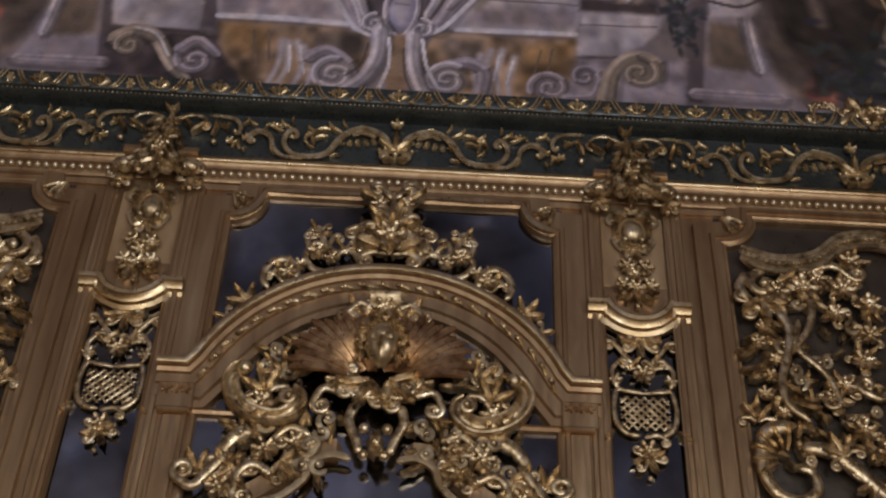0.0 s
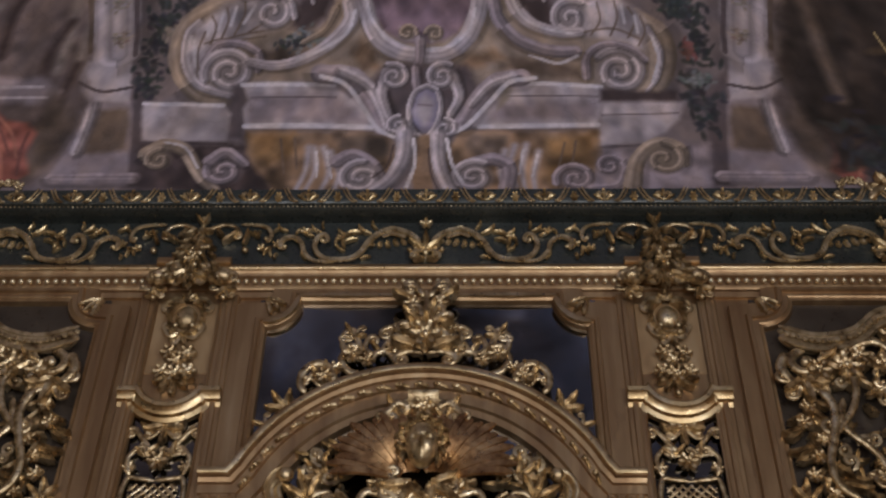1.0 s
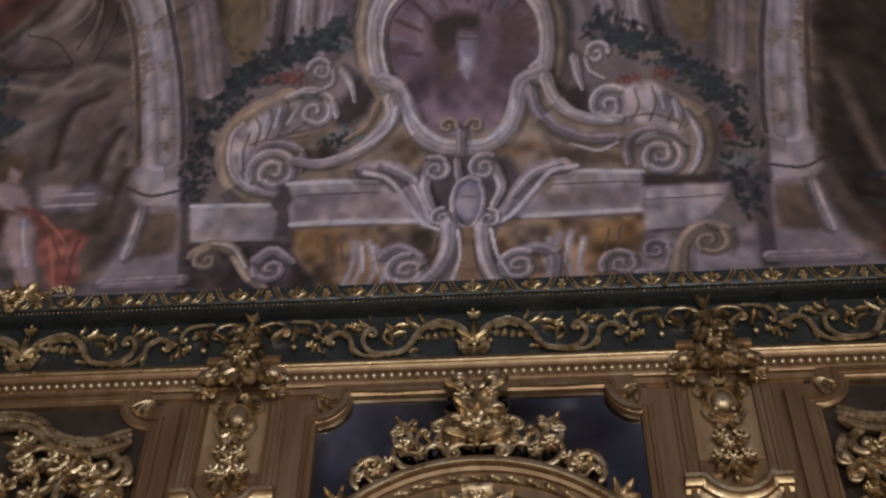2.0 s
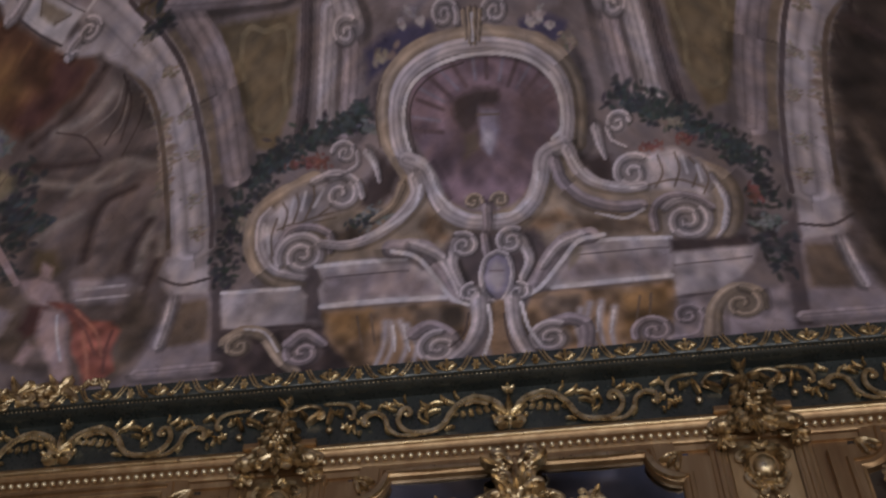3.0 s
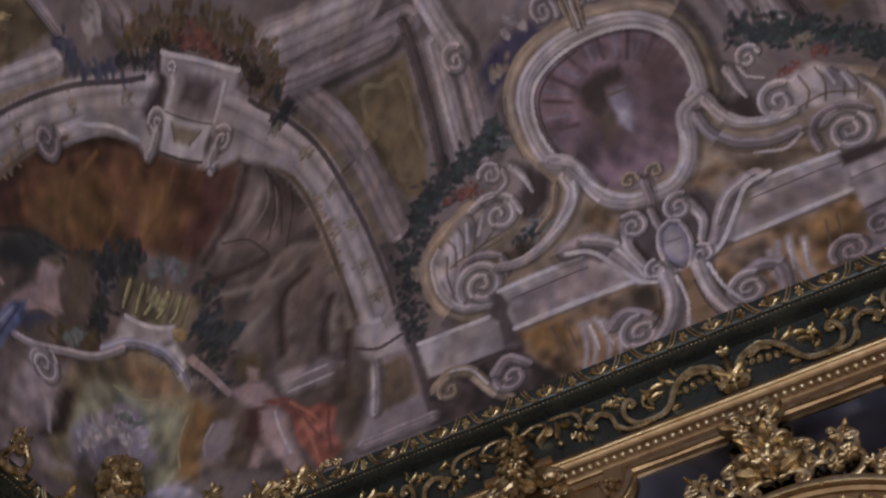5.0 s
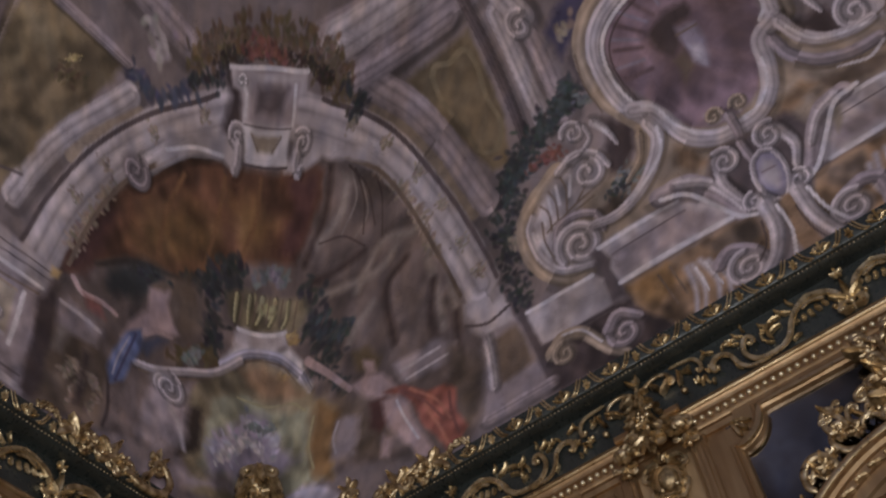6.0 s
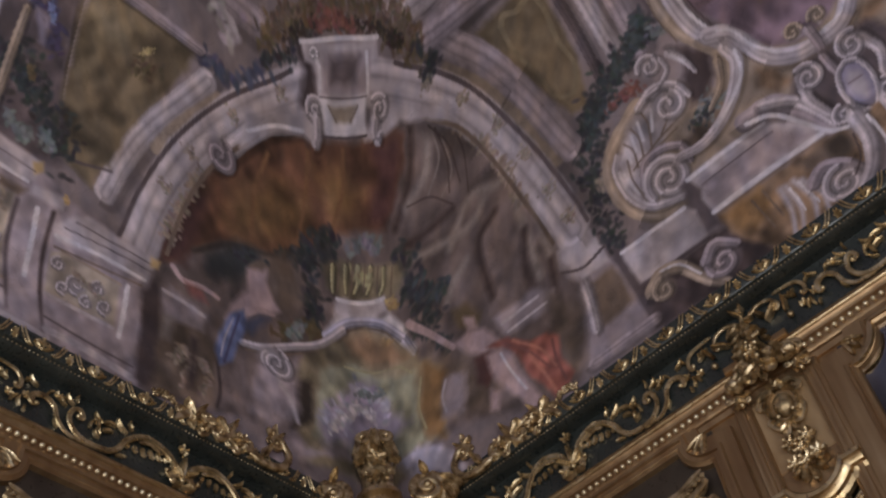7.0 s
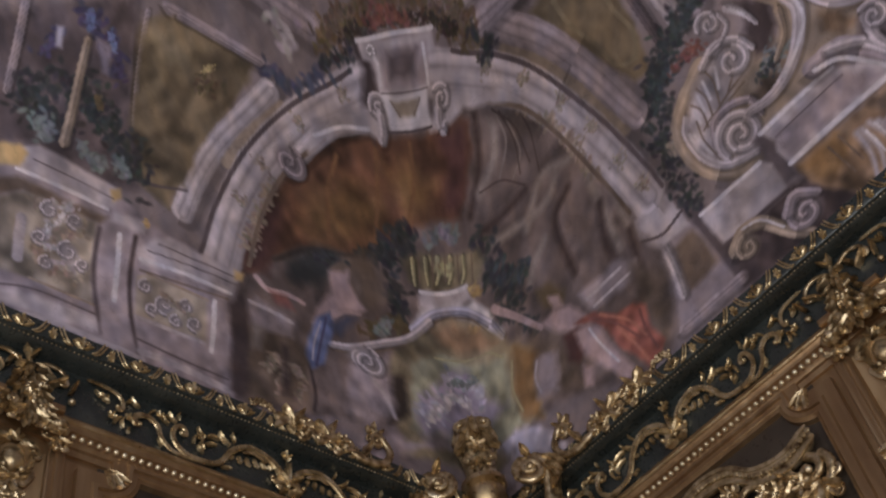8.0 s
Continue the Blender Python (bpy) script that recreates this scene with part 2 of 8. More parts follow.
# stone backdrop: spandrel panels and pilasters over the long wall
fill('A', 'panel', [(-1.075, 1.603), (-0.733, 1.643), (-0.81, 1.315), (-0.898, 1.128), (-0.982, 1.14), (-1.025, 1.342)], soft=0.012, grain=0.5)
stroke('A', 'panel_light', 0.021, [(-0.977, 1.569), (-0.935, 1.595), (-0.879, 1.581), (-0.8, 1.594), (-0.789, 1.531), (-0.831, 1.407), (-0.838, 1.296), (-0.911, 1.213), (-0.987, 1.247), (-0.985, 1.36), (-1, 1.469), (-0.977, 1.569)], flat=1)
stroke('A', 'stone', 0.106, [(-1.23, 1.767), (-0.926, 1.821), (-0.596, 1.86)], ribs=2)
stroke('A', 'stone', 0.092, [(-1.251, 1.664), (-0.985, 1.712), (-0.649, 1.746)], ribs=2)
stroke('A', 'stone_deep', 0.046, [(-0.679, 1.739), (-0.739, 1.418), (-0.798, 1.149)], ribs=1)
stroke('A', 'stone_light', 0.078, [(-0.6, 1.635), (-0.649, 1.406), (-0.685, 1.18)], ribs=2)
stroke('A', 'stone', 0.092, [(-0.511, 1.605), (-0.537, 1.413), (-0.582, 1.188)], ribs=2)
stroke('A', 'stone_light', 0.101, [(-0.555, 1.84), (-0.545, 1.709), (-0.52, 1.585)], ribs=1)
volute('A', 'stone_light', 0.037, (-0.549, 1.557), 0.055, 60, 1.5, 1)
fill('A', 'stone', [(-0.358, 1.789), (-0.129, 1.765), (-0.102, 1.659), (-0.256, 1.595), (-0.372, 1.609)], soft=0.03)
# pedestal of the corner arch
fill('A', 'stone_deep', [(-1.188, 0.655), (-1.094, 0.533), (-1.074, 0.075), (-1.164, 0.077)], soft=0.02)
fill('A', 'stone', [(-1.356, 0.527), (-1.184, 0.52), (-1.148, 0.095), (-1.48, 0.105), (-1.413, 0.281)], soft=0.01)
fill('A', 'umber', [(-1.312, 0.482), (-1.193, 0.484), (-1.176, 0.28), (-1.342, 0.269)], soft=0.015)
stroke('A', 'stone_light', 0.046, [(-1.336, 0.518), (-1.355, 0.384), (-1.377, 0.275)])
fill('A', 'stone_light', [(-1.413, 0.659), (-1.381, 0.704), (-1.197, 0.698), (-1.189, 0.586), (-1.193, 0.517), (-1.356, 0.521), (-1.41, 0.59)], soft=0.008)
stroke('A', 'stone_deep', 0.014, [(-1.405, 0.61), (-1.309, 0.568), (-1.189, 0.586)], flat=1)
stroke('A', 'stone', 0.06, [(-1.443, 0.136), (-1.125, 0.138)], ribs=1)
# garland of leaves and flowers behind the cartouche
leaves('E', 'leaf_dark', 0.112, [(-0.491, 1.234), (-0.628, 1.187), (-0.777, 1.137), (-0.928, 1.071), (-1.034, 0.935), (-1.107, 0.754), (-1.13, 0.545)], size=0.029)
leaves('E', 'leaf_teal', 0.071, [(-0.497, 1.281), (-0.601, 1.212), (-0.826, 1.131), (-1.005, 1.019)], size=0.026)
leaves('E', 'leaf_grey', 0.038, [(-0.486, 1.17), (-0.506, 1.201)], size=0.026)
leaves('E', 'rose', 0.038, [(-0.832, 1.06), (-0.736, 1.065), (-0.677, 1.042)], size=0.019)
leaves('E', 'ochre_grey', 0.04, [(-1.038, 0.848), (-1.058, 0.81)], size=0.025)
leaves('E', 'leaf_dark', 0.107, [(0.534, 1.229), (0.666, 1.167), (0.796, 1.104), (0.964, 0.995), (1.057, 0.854), (1.092, 0.685)], size=0.028)
leaves('E', 'leaf_teal', 0.083, [(0.576, 1.189), (0.727, 1.106), (0.919, 0.994), (1.04, 0.893)], size=0.025)
leaves('E', 'leaf_dark', 0.096, [(1.092, 0.659), (1.035, 0.561), (1.096, 0.499), (1.107, 0.388)], size=0.033)
leaves('E', 'leaf_grey', 0.043, [(1.027, 0.602), (1.118, 0.616)], size=0.024)
leaves('E', 'rose', 0.037, [(0.619, 0.975), (0.689, 0.986)], size=0.019)
leaves('E', 'rose', 0.037, [(0.774, 1.019), (0.817, 0.999)], size=0.019)
leaves('E', 'rose', 0.043, [(1.013, 0.784), (1.057, 0.715)], size=0.021)
leaves('E', 'ochre_grey', 0.042, [(0.736, 1.081), (0.771, 1.091)], size=0.021)
# blue drapery, florets and shells over the medallion
fill('E', 'blue_deep', [(-0.475, 1.487), (-0.365, 1.551), (-0.197, 1.571), (-0.181, 1.516), (-0.315, 1.471), (-0.385, 1.414), (-0.482, 1.363)], soft=0.018)
fill('E', 'blue_deep', [(0.163, 1.54), (0.269, 1.552), (0.367, 1.516), (0.349, 1.439), (0.259, 1.466), (0.18, 1.492)], soft=0.017)
fill('E', 'stone_deep', [(-0.474, 1.368), (-0.385, 1.414), (-0.426, 1.238), (-0.475, 1.221)], soft=0.023)
fill('E', 'stone_deep', [(0.393, 1.412), (0.428, 1.276), (0.421, 1.091), (0.371, 1.025)], soft=0.023)
leaves('E', 'stone_light', 0.046, [(-0.28, 1.611), (-0.267, 1.604)], size=0.021)
leaves('E', 'stone_light', 0.027, [(-0.317, 1.57), (-0.304, 1.563)], size=0.022)
leaves('E', 'stone_light', 0.027, [(-0.239, 1.575), (-0.225, 1.567)], size=0.022)
leaves('E', 'stone_light', 0.043, [(0.251, 1.554), (0.264, 1.546)], size=0.022)
leaves('E', 'stone_light', 0.025, [(0.209, 1.53), (0.222, 1.523)], size=0.022)
leaves('E', 'stone_light', 0.025, [(0.286, 1.517), (0.299, 1.51)], size=0.022)
leaves('E', 'ochre_grey', 0.049, [(-0.441, 1.458), (-0.378, 1.465)], size=0.029)
leaves('E', 'ochre_grey', 0.053, [(0.333, 1.458), (0.39, 1.434)], size=0.029)
# shadowed hollows and ochre ground of the cartouche
fill('E', 'ochre_stone', [(-0.988, 0.713), (-0.966, 0.839), (-0.891, 0.901), (-0.742, 0.983), (-0.596, 1.008), (-0.441, 0.852), (-0.355, 0.991), (0.297, 0.986), (0.375, 0.852), (0.534, 0.845), (0.703, 0.911), (0.897, 0.837), (0.953, 0.677), (0.919, 0.55), (0.701, 0.573), (0.349, 0.624), (0.217, 0.562), (-0.073, 0.464), (-0.339, 0.606), (-0.758, 0.611), (-0.946, 0.576)], soft=0.015, grain=0.5)
fill('E', 'shadow_paint', [(-0.404, 1.026), (-0.379, 0.979), (-0.415, 0.889), (-0.504, 0.839), (-0.56, 0.851), (-0.529, 0.948), (-0.482, 1.006), (-0.466, 1.077)], soft=0.022)
fill('E', 'shadow_paint', [(0.366, 0.977), (0.484, 0.963), (0.512, 0.885), (0.6, 0.824), (0.476, 0.835), (0.39, 0.885)], soft=0.019)
fill('E', 'umber', [(-0.684, 0.741), (-0.564, 0.778), (-0.42, 0.824), (-0.449, 0.725), (-0.569, 0.672), (-0.663, 0.673)], soft=0.02, grain=1)
leaves('E', 'leaf_grey', 0.064, [(-0.564, 0.778), (-0.444, 0.814)], size=0.02)
leaves('E', 'leaf_dark', 0.049, [(-0.6, 0.769), (-0.504, 0.796)], size=0.017)
fill('E', 'ochre', [(-0.275, 0.806), (-0.214, 0.747), (-0.197, 0.667), (-0.267, 0.65), (-0.313, 0.734)], soft=0.017, grain=1)
fill('E', 'ochre', [(0.154, 0.727), (0.271, 0.751), (0.312, 0.707), (0.194, 0.67), (0.125, 0.663)], soft=0.017, grain=1)
fill('E', 'umber', [(0.336, 0.717), (0.603, 0.67), (0.617, 0.611), (0.394, 0.629), (0.286, 0.672)], soft=0.017, grain=0.8)
# left acanthus scroll
stroke('E', 'ochre_stone', 0.099, [(-0.759, 0.552), (-0.888, 0.547), (-0.975, 0.633), (-1.002, 0.754), (-0.965, 0.86), (-0.878, 0.917), (-0.742, 0.976)])
stroke('E', 'stone_light', 0.042, [(-0.794, 0.549), (-0.918, 0.594), (-0.979, 0.691), (-0.977, 0.815), (-0.931, 0.876)], taper=0.3)
stroke('E', 'white', 0.015, [(-0.937, 0.628), (-0.969, 0.716), (-0.962, 0.813)], flat=1)
fill('E', 'stone_light', [(-0.951, 0.617), (-0.978, 0.751), (-0.946, 0.852), (-0.876, 0.909), (-0.772, 0.972), (-0.665, 0.989), (-0.611, 0.868), (-0.738, 0.802), (-0.839, 0.773), (-0.898, 0.702)], soft=0.017, grain=0.9)
stroke('E', 'umber', 0.015, [(-0.923, 0.626), (-0.931, 0.745), (-0.904, 0.832)], flat=1, soft=0.9)
stroke('E', 'umber', 0.015, [(-0.882, 0.778), (-0.86, 0.852), (-0.877, 0.899)], flat=1, soft=0.9)
stroke('E', 'umber', 0.015, [(-0.838, 0.803), (-0.811, 0.881), (-0.817, 0.932)], flat=1, soft=0.9)
stroke('E', 'umber', 0.015, [(-0.787, 0.818), (-0.747, 0.902), (-0.744, 0.959)], flat=1, soft=0.9)
stroke('E', 'umber', 0.015, [(-0.727, 0.831), (-0.663, 0.879), (-0.649, 0.947)], flat=1, soft=0.9)
stroke('E', 'umber', 0.015, [(-0.897, 0.741), (-0.8, 0.807), (-0.641, 0.841)], flat=1, soft=0.9)
stroke('E', 'white', 0.022, [(-0.941, 0.681), (-0.948, 0.796)], flat=1, soft=0.9)
stroke('E', 'white', 0.022, [(-0.895, 0.815), (-0.883, 0.875)], flat=1, soft=0.9)
stroke('E', 'white', 0.022, [(-0.851, 0.841), (-0.833, 0.909)], flat=1, soft=0.9)
stroke('E', 'white', 0.022, [(-0.802, 0.86), (-0.779, 0.938)], flat=1, soft=0.9)
stroke('E', 'white', 0.022, [(-0.749, 0.869), (-0.702, 0.944)], flat=1, soft=0.9)
stroke('E', 'umber', 0.012, [(-0.906, 0.781), (-0.848, 0.8), (-0.762, 0.799), (-0.657, 0.812)], flat=1, soft=0.9)
stroke('E', 'stone', 0.04, [(-0.898, 0.702), (-0.849, 0.774), (-0.754, 0.778), (-0.684, 0.733), (-0.687, 0.663)], taper=0.2)
volute('E', 'stone_light', 0.042, (-0.802, 0.654), 0.105, -164, 2.3, -1)
volute('E', 'stone_light', 0.036, (-0.634, 0.916), 0.083, 114, 1.7, -1)
stroke('E', 'stone_light', 0.034, [(-0.742, 0.983), (-0.644, 1.011), (-0.562, 0.962), (-0.543, 0.895)], taper=0.2)
volute('E', 'stone_light', 0.026, (-0.604, 1.089), 0.053, 163, 1.7, -1)
stroke('E', 'stone_light', 0.022, [(-0.551, 1.087), (-0.556, 1.035), (-0.621, 1.003), (-0.693, 0.997)], taper=0.4)
stroke('E', 'stone_light', 0.043, [(-0.506, 1.082), (-0.48, 1.026), (-0.467, 0.955)], taper=0.6)
stroke('E', 'white', 0.014, [(-0.505, 1.072), (-0.481, 1.016)], flat=1)
# right acanthus scroll
stroke('E', 'ochre_stone', 0.105, [(0.822, 0.871), (0.924, 0.796), (0.934, 0.666), (0.88, 0.555)])
stroke('E', 'stone_light', 0.024, [(0.879, 0.839), (0.927, 0.737), (0.913, 0.625), (0.867, 0.557)], taper=0.3)
stroke('E', 'white', 0.012, [(0.896, 0.799), (0.918, 0.707), (0.891, 0.596)], flat=1)
fill('E', 'stone_light', [(0.506, 0.841), (0.54, 0.926), (0.641, 0.963), (0.745, 0.97), (0.84, 0.918), (0.891, 0.825), (0.864, 0.735), (0.788, 0.785), (0.643, 0.804)], soft=0.017, grain=0.9)
stroke('E', 'umber', 0.014, [(0.676, 0.949), (0.689, 0.873), (0.653, 0.812)], flat=1, soft=0.9)
stroke('E', 'umber', 0.014, [(0.745, 0.955), (0.758, 0.884), (0.73, 0.808)], flat=1, soft=0.9)
stroke('E', 'umber', 0.014, [(0.801, 0.928), (0.829, 0.87), (0.801, 0.799)], flat=1, soft=0.9)
stroke('E', 'umber', 0.014, [(0.85, 0.888), (0.868, 0.825), (0.841, 0.763)], flat=1, soft=0.9)
stroke('E', 'umber', 0.014, [(0.599, 0.819), (0.738, 0.837), (0.845, 0.793)], flat=1, soft=0.9)
stroke('E', 'white', 0.021, [(0.71, 0.935), (0.719, 0.859)], flat=1, soft=0.9)
stroke('E', 'white', 0.021, [(0.774, 0.936), (0.787, 0.861)], flat=1, soft=0.9)
stroke('E', 'white', 0.021, [(0.827, 0.89), (0.84, 0.819)], flat=1, soft=0.9)
stroke('E', 'white', 0.021, [(0.613, 0.927), (0.655, 0.932)], flat=1, soft=0.9)
volute('E', 'stone_light', 0.036, (0.566, 0.883), 0.081, 55, 1.7, 1)
volute('E', 'stone_light', 0.043, (0.761, 0.65), 0.105, 138, 2.3, -1)
stroke('E', 'stone', 0.036, [(0.631, 0.627), (0.636, 0.718), (0.706, 0.77), (0.806, 0.752), (0.865, 0.701)], taper=0.2)
volute('E', 'stone_light', 0.026, (0.529, 1.102), 0.051, 13, 1.6, 1)
stroke('E', 'stone_light', 0.021, [(0.485, 1.083), (0.506, 1.028), (0.553, 0.998)], taper=0.4)
stroke('E', 'stone_light', 0.047, [(0.439, 1.089), (0.45, 1.021), (0.466, 0.96)], taper=0.6)
# medallion: shell niche with a dim plain shape
fill('E', 'mauve', [(-0.318, 1.132), (-0.331, 1.228), (-0.295, 1.338), (-0.196, 1.402), (-0.075, 1.428), (0.066, 1.425), (0.202, 1.378), (0.281, 1.294), (0.3, 1.177), (0.271, 1.081), (0.213, 1.02), (0.172, 0.902), (0.117, 0.819), (0.02, 0.775), (-0.095, 0.784), (-0.184, 0.831), (-0.233, 0.927), (-0.258, 1.014)], soft=0.012, grain=0.7)
stroke('E', 'mauve_deep', 0.03, [(-0.225, 1.363), (-0.141, 1.275)], flat=1, soft=0.9)
stroke('E', 'mauve_deep', 0.03, [(-0.125, 1.403), (-0.075, 1.313)], flat=1, soft=0.9)
stroke('E', 'mauve_deep', 0.029, [(0.018, 1.413), (0.013, 1.336)], flat=1, soft=0.9)
stroke('E', 'mauve_deep', 0.03, [(0.145, 1.394), (0.098, 1.297)], flat=1, soft=0.9)
stroke('E', 'mauve_deep', 0.03, [(0.232, 1.333), (0.152, 1.252)], flat=1, soft=0.9)
stroke('E', 'mauve_deep', 0.03, [(0.273, 1.226), (0.179, 1.179)], flat=1, soft=0.9)
stroke('E', 'mauve_deep', 0.03, [(-0.283, 1.28), (-0.179, 1.229)], flat=1, soft=0.9)
stroke('E', 'mauve_deep', 0.031, [(-0.301, 1.154), (-0.191, 1.136)], flat=1, soft=0.9)
stroke('E', 'lilac', 0.023, [(-0.183, 1.392), (-0.109, 1.303)], flat=1, soft=0.9)
stroke('E', 'lilac', 0.023, [(-0.037, 1.423), (-0.034, 1.335)], flat=1, soft=0.9)
stroke('E', 'lilac', 0.023, [(0.088, 1.409), (0.064, 1.324)], flat=1, soft=0.9)
stroke('E', 'lilac', 0.023, [(0.196, 1.366), (0.13, 1.284)], flat=1, soft=0.9)
stroke('E', 'lilac', 0.023, [(0.261, 1.282), (0.17, 1.225)], flat=1, soft=0.9)
stroke('E', 'lilac', 0.023, [(-0.266, 1.321), (-0.171, 1.26)], flat=1, soft=0.9)
stroke('E', 'lilac', 0.023, [(-0.307, 1.211), (-0.198, 1.184)], flat=1, soft=0.9)
fill('E', 'mauve_deep', [(-0.147, 1.264), (-0.066, 1.303), (0.051, 1.294), (0.07, 1.216), (0.054, 1.112), (-0.014, 0.999), (-0.112, 0.962), (-0.163, 1.066)], soft=0.038)
fill('E', 'mauve_deep', [(0.147, 1.309), (0.269, 1.25), (0.244, 1.089), (0.129, 0.933), (0.057, 0.917), (0.1, 1.106)], soft=0.052)
fill('E', 'shadow_paint', [(-0.137, 1.261), (-0.043, 1.3), (0.054, 1.284), (0.053, 1.234), (-0.023, 1.229), (-0.045, 1.157), (-0.096, 1.125), (-0.136, 1.191)], soft=0.014)
fill('E', 'umber', [(-0.106, 1.117), (-0.043, 1.133), (-0.046, 1.052), (-0.108, 1.006)], soft=0.014)
fill('E', 'lilac', [(-0.033, 1.225), (0.05, 1.202), (0.045, 1.118), (0.007, 1.021), (-0.028, 1.05), (-0.033, 1.132)], soft=0.016)
fill('E', 'lilac_pale', [(-0.024, 1.135), (0.016, 1.111), (-0.001, 1.032), (-0.026, 1.069)], soft=0.014)
stroke('E', 'umber', 0.014, [(-0.041, 1.194), (0.048, 1.188)], flat=1, soft=0.9)
# moulded frame of the medallion
stroke('E', 'ochre_stone', 0.097, [(-0.312, 0.937), (-0.365, 1.036), (-0.407, 1.142), (-0.409, 1.26), (-0.367, 1.372), (-0.26, 1.457), (-0.114, 1.488), (0.051, 1.486), (0.21, 1.447), (0.318, 1.369), (0.361, 1.261), (0.362, 1.146), (0.35, 1.04)])
stroke('E', 'stone_light', 0.06, [(-0.318, 0.972), (-0.374, 1.091), (-0.381, 1.21), (-0.358, 1.322), (-0.281, 1.407), (-0.151, 1.458), (0.001, 1.466), (0.162, 1.435), (0.275, 1.361), (0.324, 1.266), (0.33, 1.15), (0.314, 1.056)], ribs=1)
stroke('E', 'white', 0.016, [(-0.322, 1.036), (-0.346, 1.135), (-0.344, 1.241), (-0.305, 1.334), (-0.216, 1.395), (-0.084, 1.429), (0.067, 1.427), (0.194, 1.388), (0.278, 1.307), (0.308, 1.208), (0.301, 1.106), (0.259, 1.063)], flat=1)
stroke('E', 'shadow_paint', 0.012, [(-0.303, 1.044), (-0.32, 1.151), (-0.315, 1.244), (-0.278, 1.318), (-0.195, 1.375), (-0.077, 1.406)], flat=1, soft=0.9)
stroke('E', 'umber', 0.014, [(-0.454, 1.1), (-0.46, 1.231), (-0.426, 1.352)], flat=1, soft=0.9)
stroke('E', 'stone_light', 0.072, [(-0.351, 1.035), (-0.292, 1.003), (-0.252, 0.924), (-0.222, 0.825), (-0.135, 0.748), (-0.03, 0.725), (0.072, 0.732), (0.152, 0.799), (0.195, 0.9), (0.219, 0.995), (0.303, 1.034)], ribs=1)
stroke('E', 'white', 0.014, [(-0.304, 1.029), (-0.26, 0.99), (-0.231, 0.887), (-0.173, 0.799)], flat=1)
stroke('E', 'white', 0.014, [(0.188, 0.925), (0.16, 0.834), (0.089, 0.766), (0.004, 0.751)], flat=1)
stroke('E', 'umber', 0.012, [(-0.296, 0.959), (-0.268, 0.846), (-0.201, 0.736), (-0.08, 0.679), (0.035, 0.68), (0.141, 0.729)], flat=1, soft=0.9)
leaves('E', 'stone_light', 0.036, [(-0.097, 0.82), (-0.078, 0.818)], size=0.024)
leaves('E', 'stone_light', 0.036, [(0.01, 0.817), (0.029, 0.815)], size=0.024)
volute('E', 'ochre_stone', 0.019, (-0.087, 0.824), 0.039, -7, 1.4, 1)
volute('E', 'ochre_stone', 0.019, (0.025, 0.82), 0.039, 173, 1.4, -1)
stroke('E', 'stone', 0.049, [(-0.034, 0.789), (-0.036, 0.712), (-0.055, 0.649)], taper=0.3)
volute('E', 'stone_light', 0.028, (-0.138, 1.589), 0.058, -33, 2, 1)
volute('E', 'stone_light', 0.026, (0.073, 1.582), 0.054, -160, 2, -1)
stroke('E', 'ochre_stone', 0.02, [(-0.057, 1.592), (-0.057, 1.494)], taper=0.3)
stroke('E', 'ochre_stone', 0.02, [(-0.033, 1.598), (-0.04, 1.475)], taper=0.3)
stroke('E', 'ochre_stone', 0.02, [(-0.01, 1.595), (-0.022, 1.473)], taper=0.3)
stroke('E', 'ochre_stone', 0.02, [(0.013, 1.589), (-0.006, 1.484)], taper=0.3)
stroke('E', 'white', 0.009, [(-0.023, 1.585), (-0.03, 1.482)], flat=1)
# brackets that join the medallion to the scrolls
stroke('E', 'stone_light', 0.061, [(-0.32, 0.95), (-0.316, 0.882), (-0.384, 0.794), (-0.497, 0.715), (-0.615, 0.683), (-0.721, 0.701)], ribs=1, taper=0.35)
stroke('E', 'white', 0.015, [(-0.299, 0.92), (-0.33, 0.828), (-0.424, 0.758), (-0.53, 0.709)], flat=1)
stroke('E', 'ochre_stone', 0.039, [(-0.374, 0.929), (-0.418, 0.844), (-0.507, 0.784)], taper=0.4)
stroke('E', 'stone_light', 0.059, [(0.319, 1.012), (0.351, 0.925), (0.421, 0.857), (0.531, 0.823), (0.605, 0.824)], ribs=1, taper=0.35)
stroke('E', 'white', 0.012, [(0.329, 0.982), (0.379, 0.892), (0.465, 0.841), (0.576, 0.817)], flat=1)
stroke('E', 'stone', 0.053, [(0.26, 0.966), (0.285, 0.874), (0.367, 0.788), (0.487, 0.742), (0.589, 0.739)])
stroke('E', 'white', 0.014, [(0.406, 0.726), (0.514, 0.687), (0.595, 0.718)], flat=1)
stroke('E', 'umber', 0.014, [(0.285, 0.838), (0.363, 0.747), (0.494, 0.705)], flat=1, soft=0.9)
# slab and its lower ledges
fill('E', 'stone_deep', [(-0.787, 0.596), (-0.723, 0.601), (-0.716, 0.327), (-0.785, 0.336)], soft=0.015)
fill('E', 'stone_light', [(-0.749, 0.599), (-0.665, 0.605), (-0.386, 0.599), (-0.297, 0.526), (-0.18, 0.379), (-0.722, 0.389), (-0.736, 0.482), (-0.713, 0.525)], soft=0.01, grain=0.5)
fill('E', 'stone', [(-0.712, 0.547), (-0.365, 0.543), (-0.235, 0.409), (-0.713, 0.421)], soft=0.02, grain=0.6)
stroke('E', 'white', 0.02, [(-0.744, 0.596), (-0.572, 0.598), (-0.377, 0.592)], flat=1)
stroke('E', 'white', 0.023, [(-0.722, 0.4), (-0.484, 0.403), (-0.186, 0.391)], flat=1)
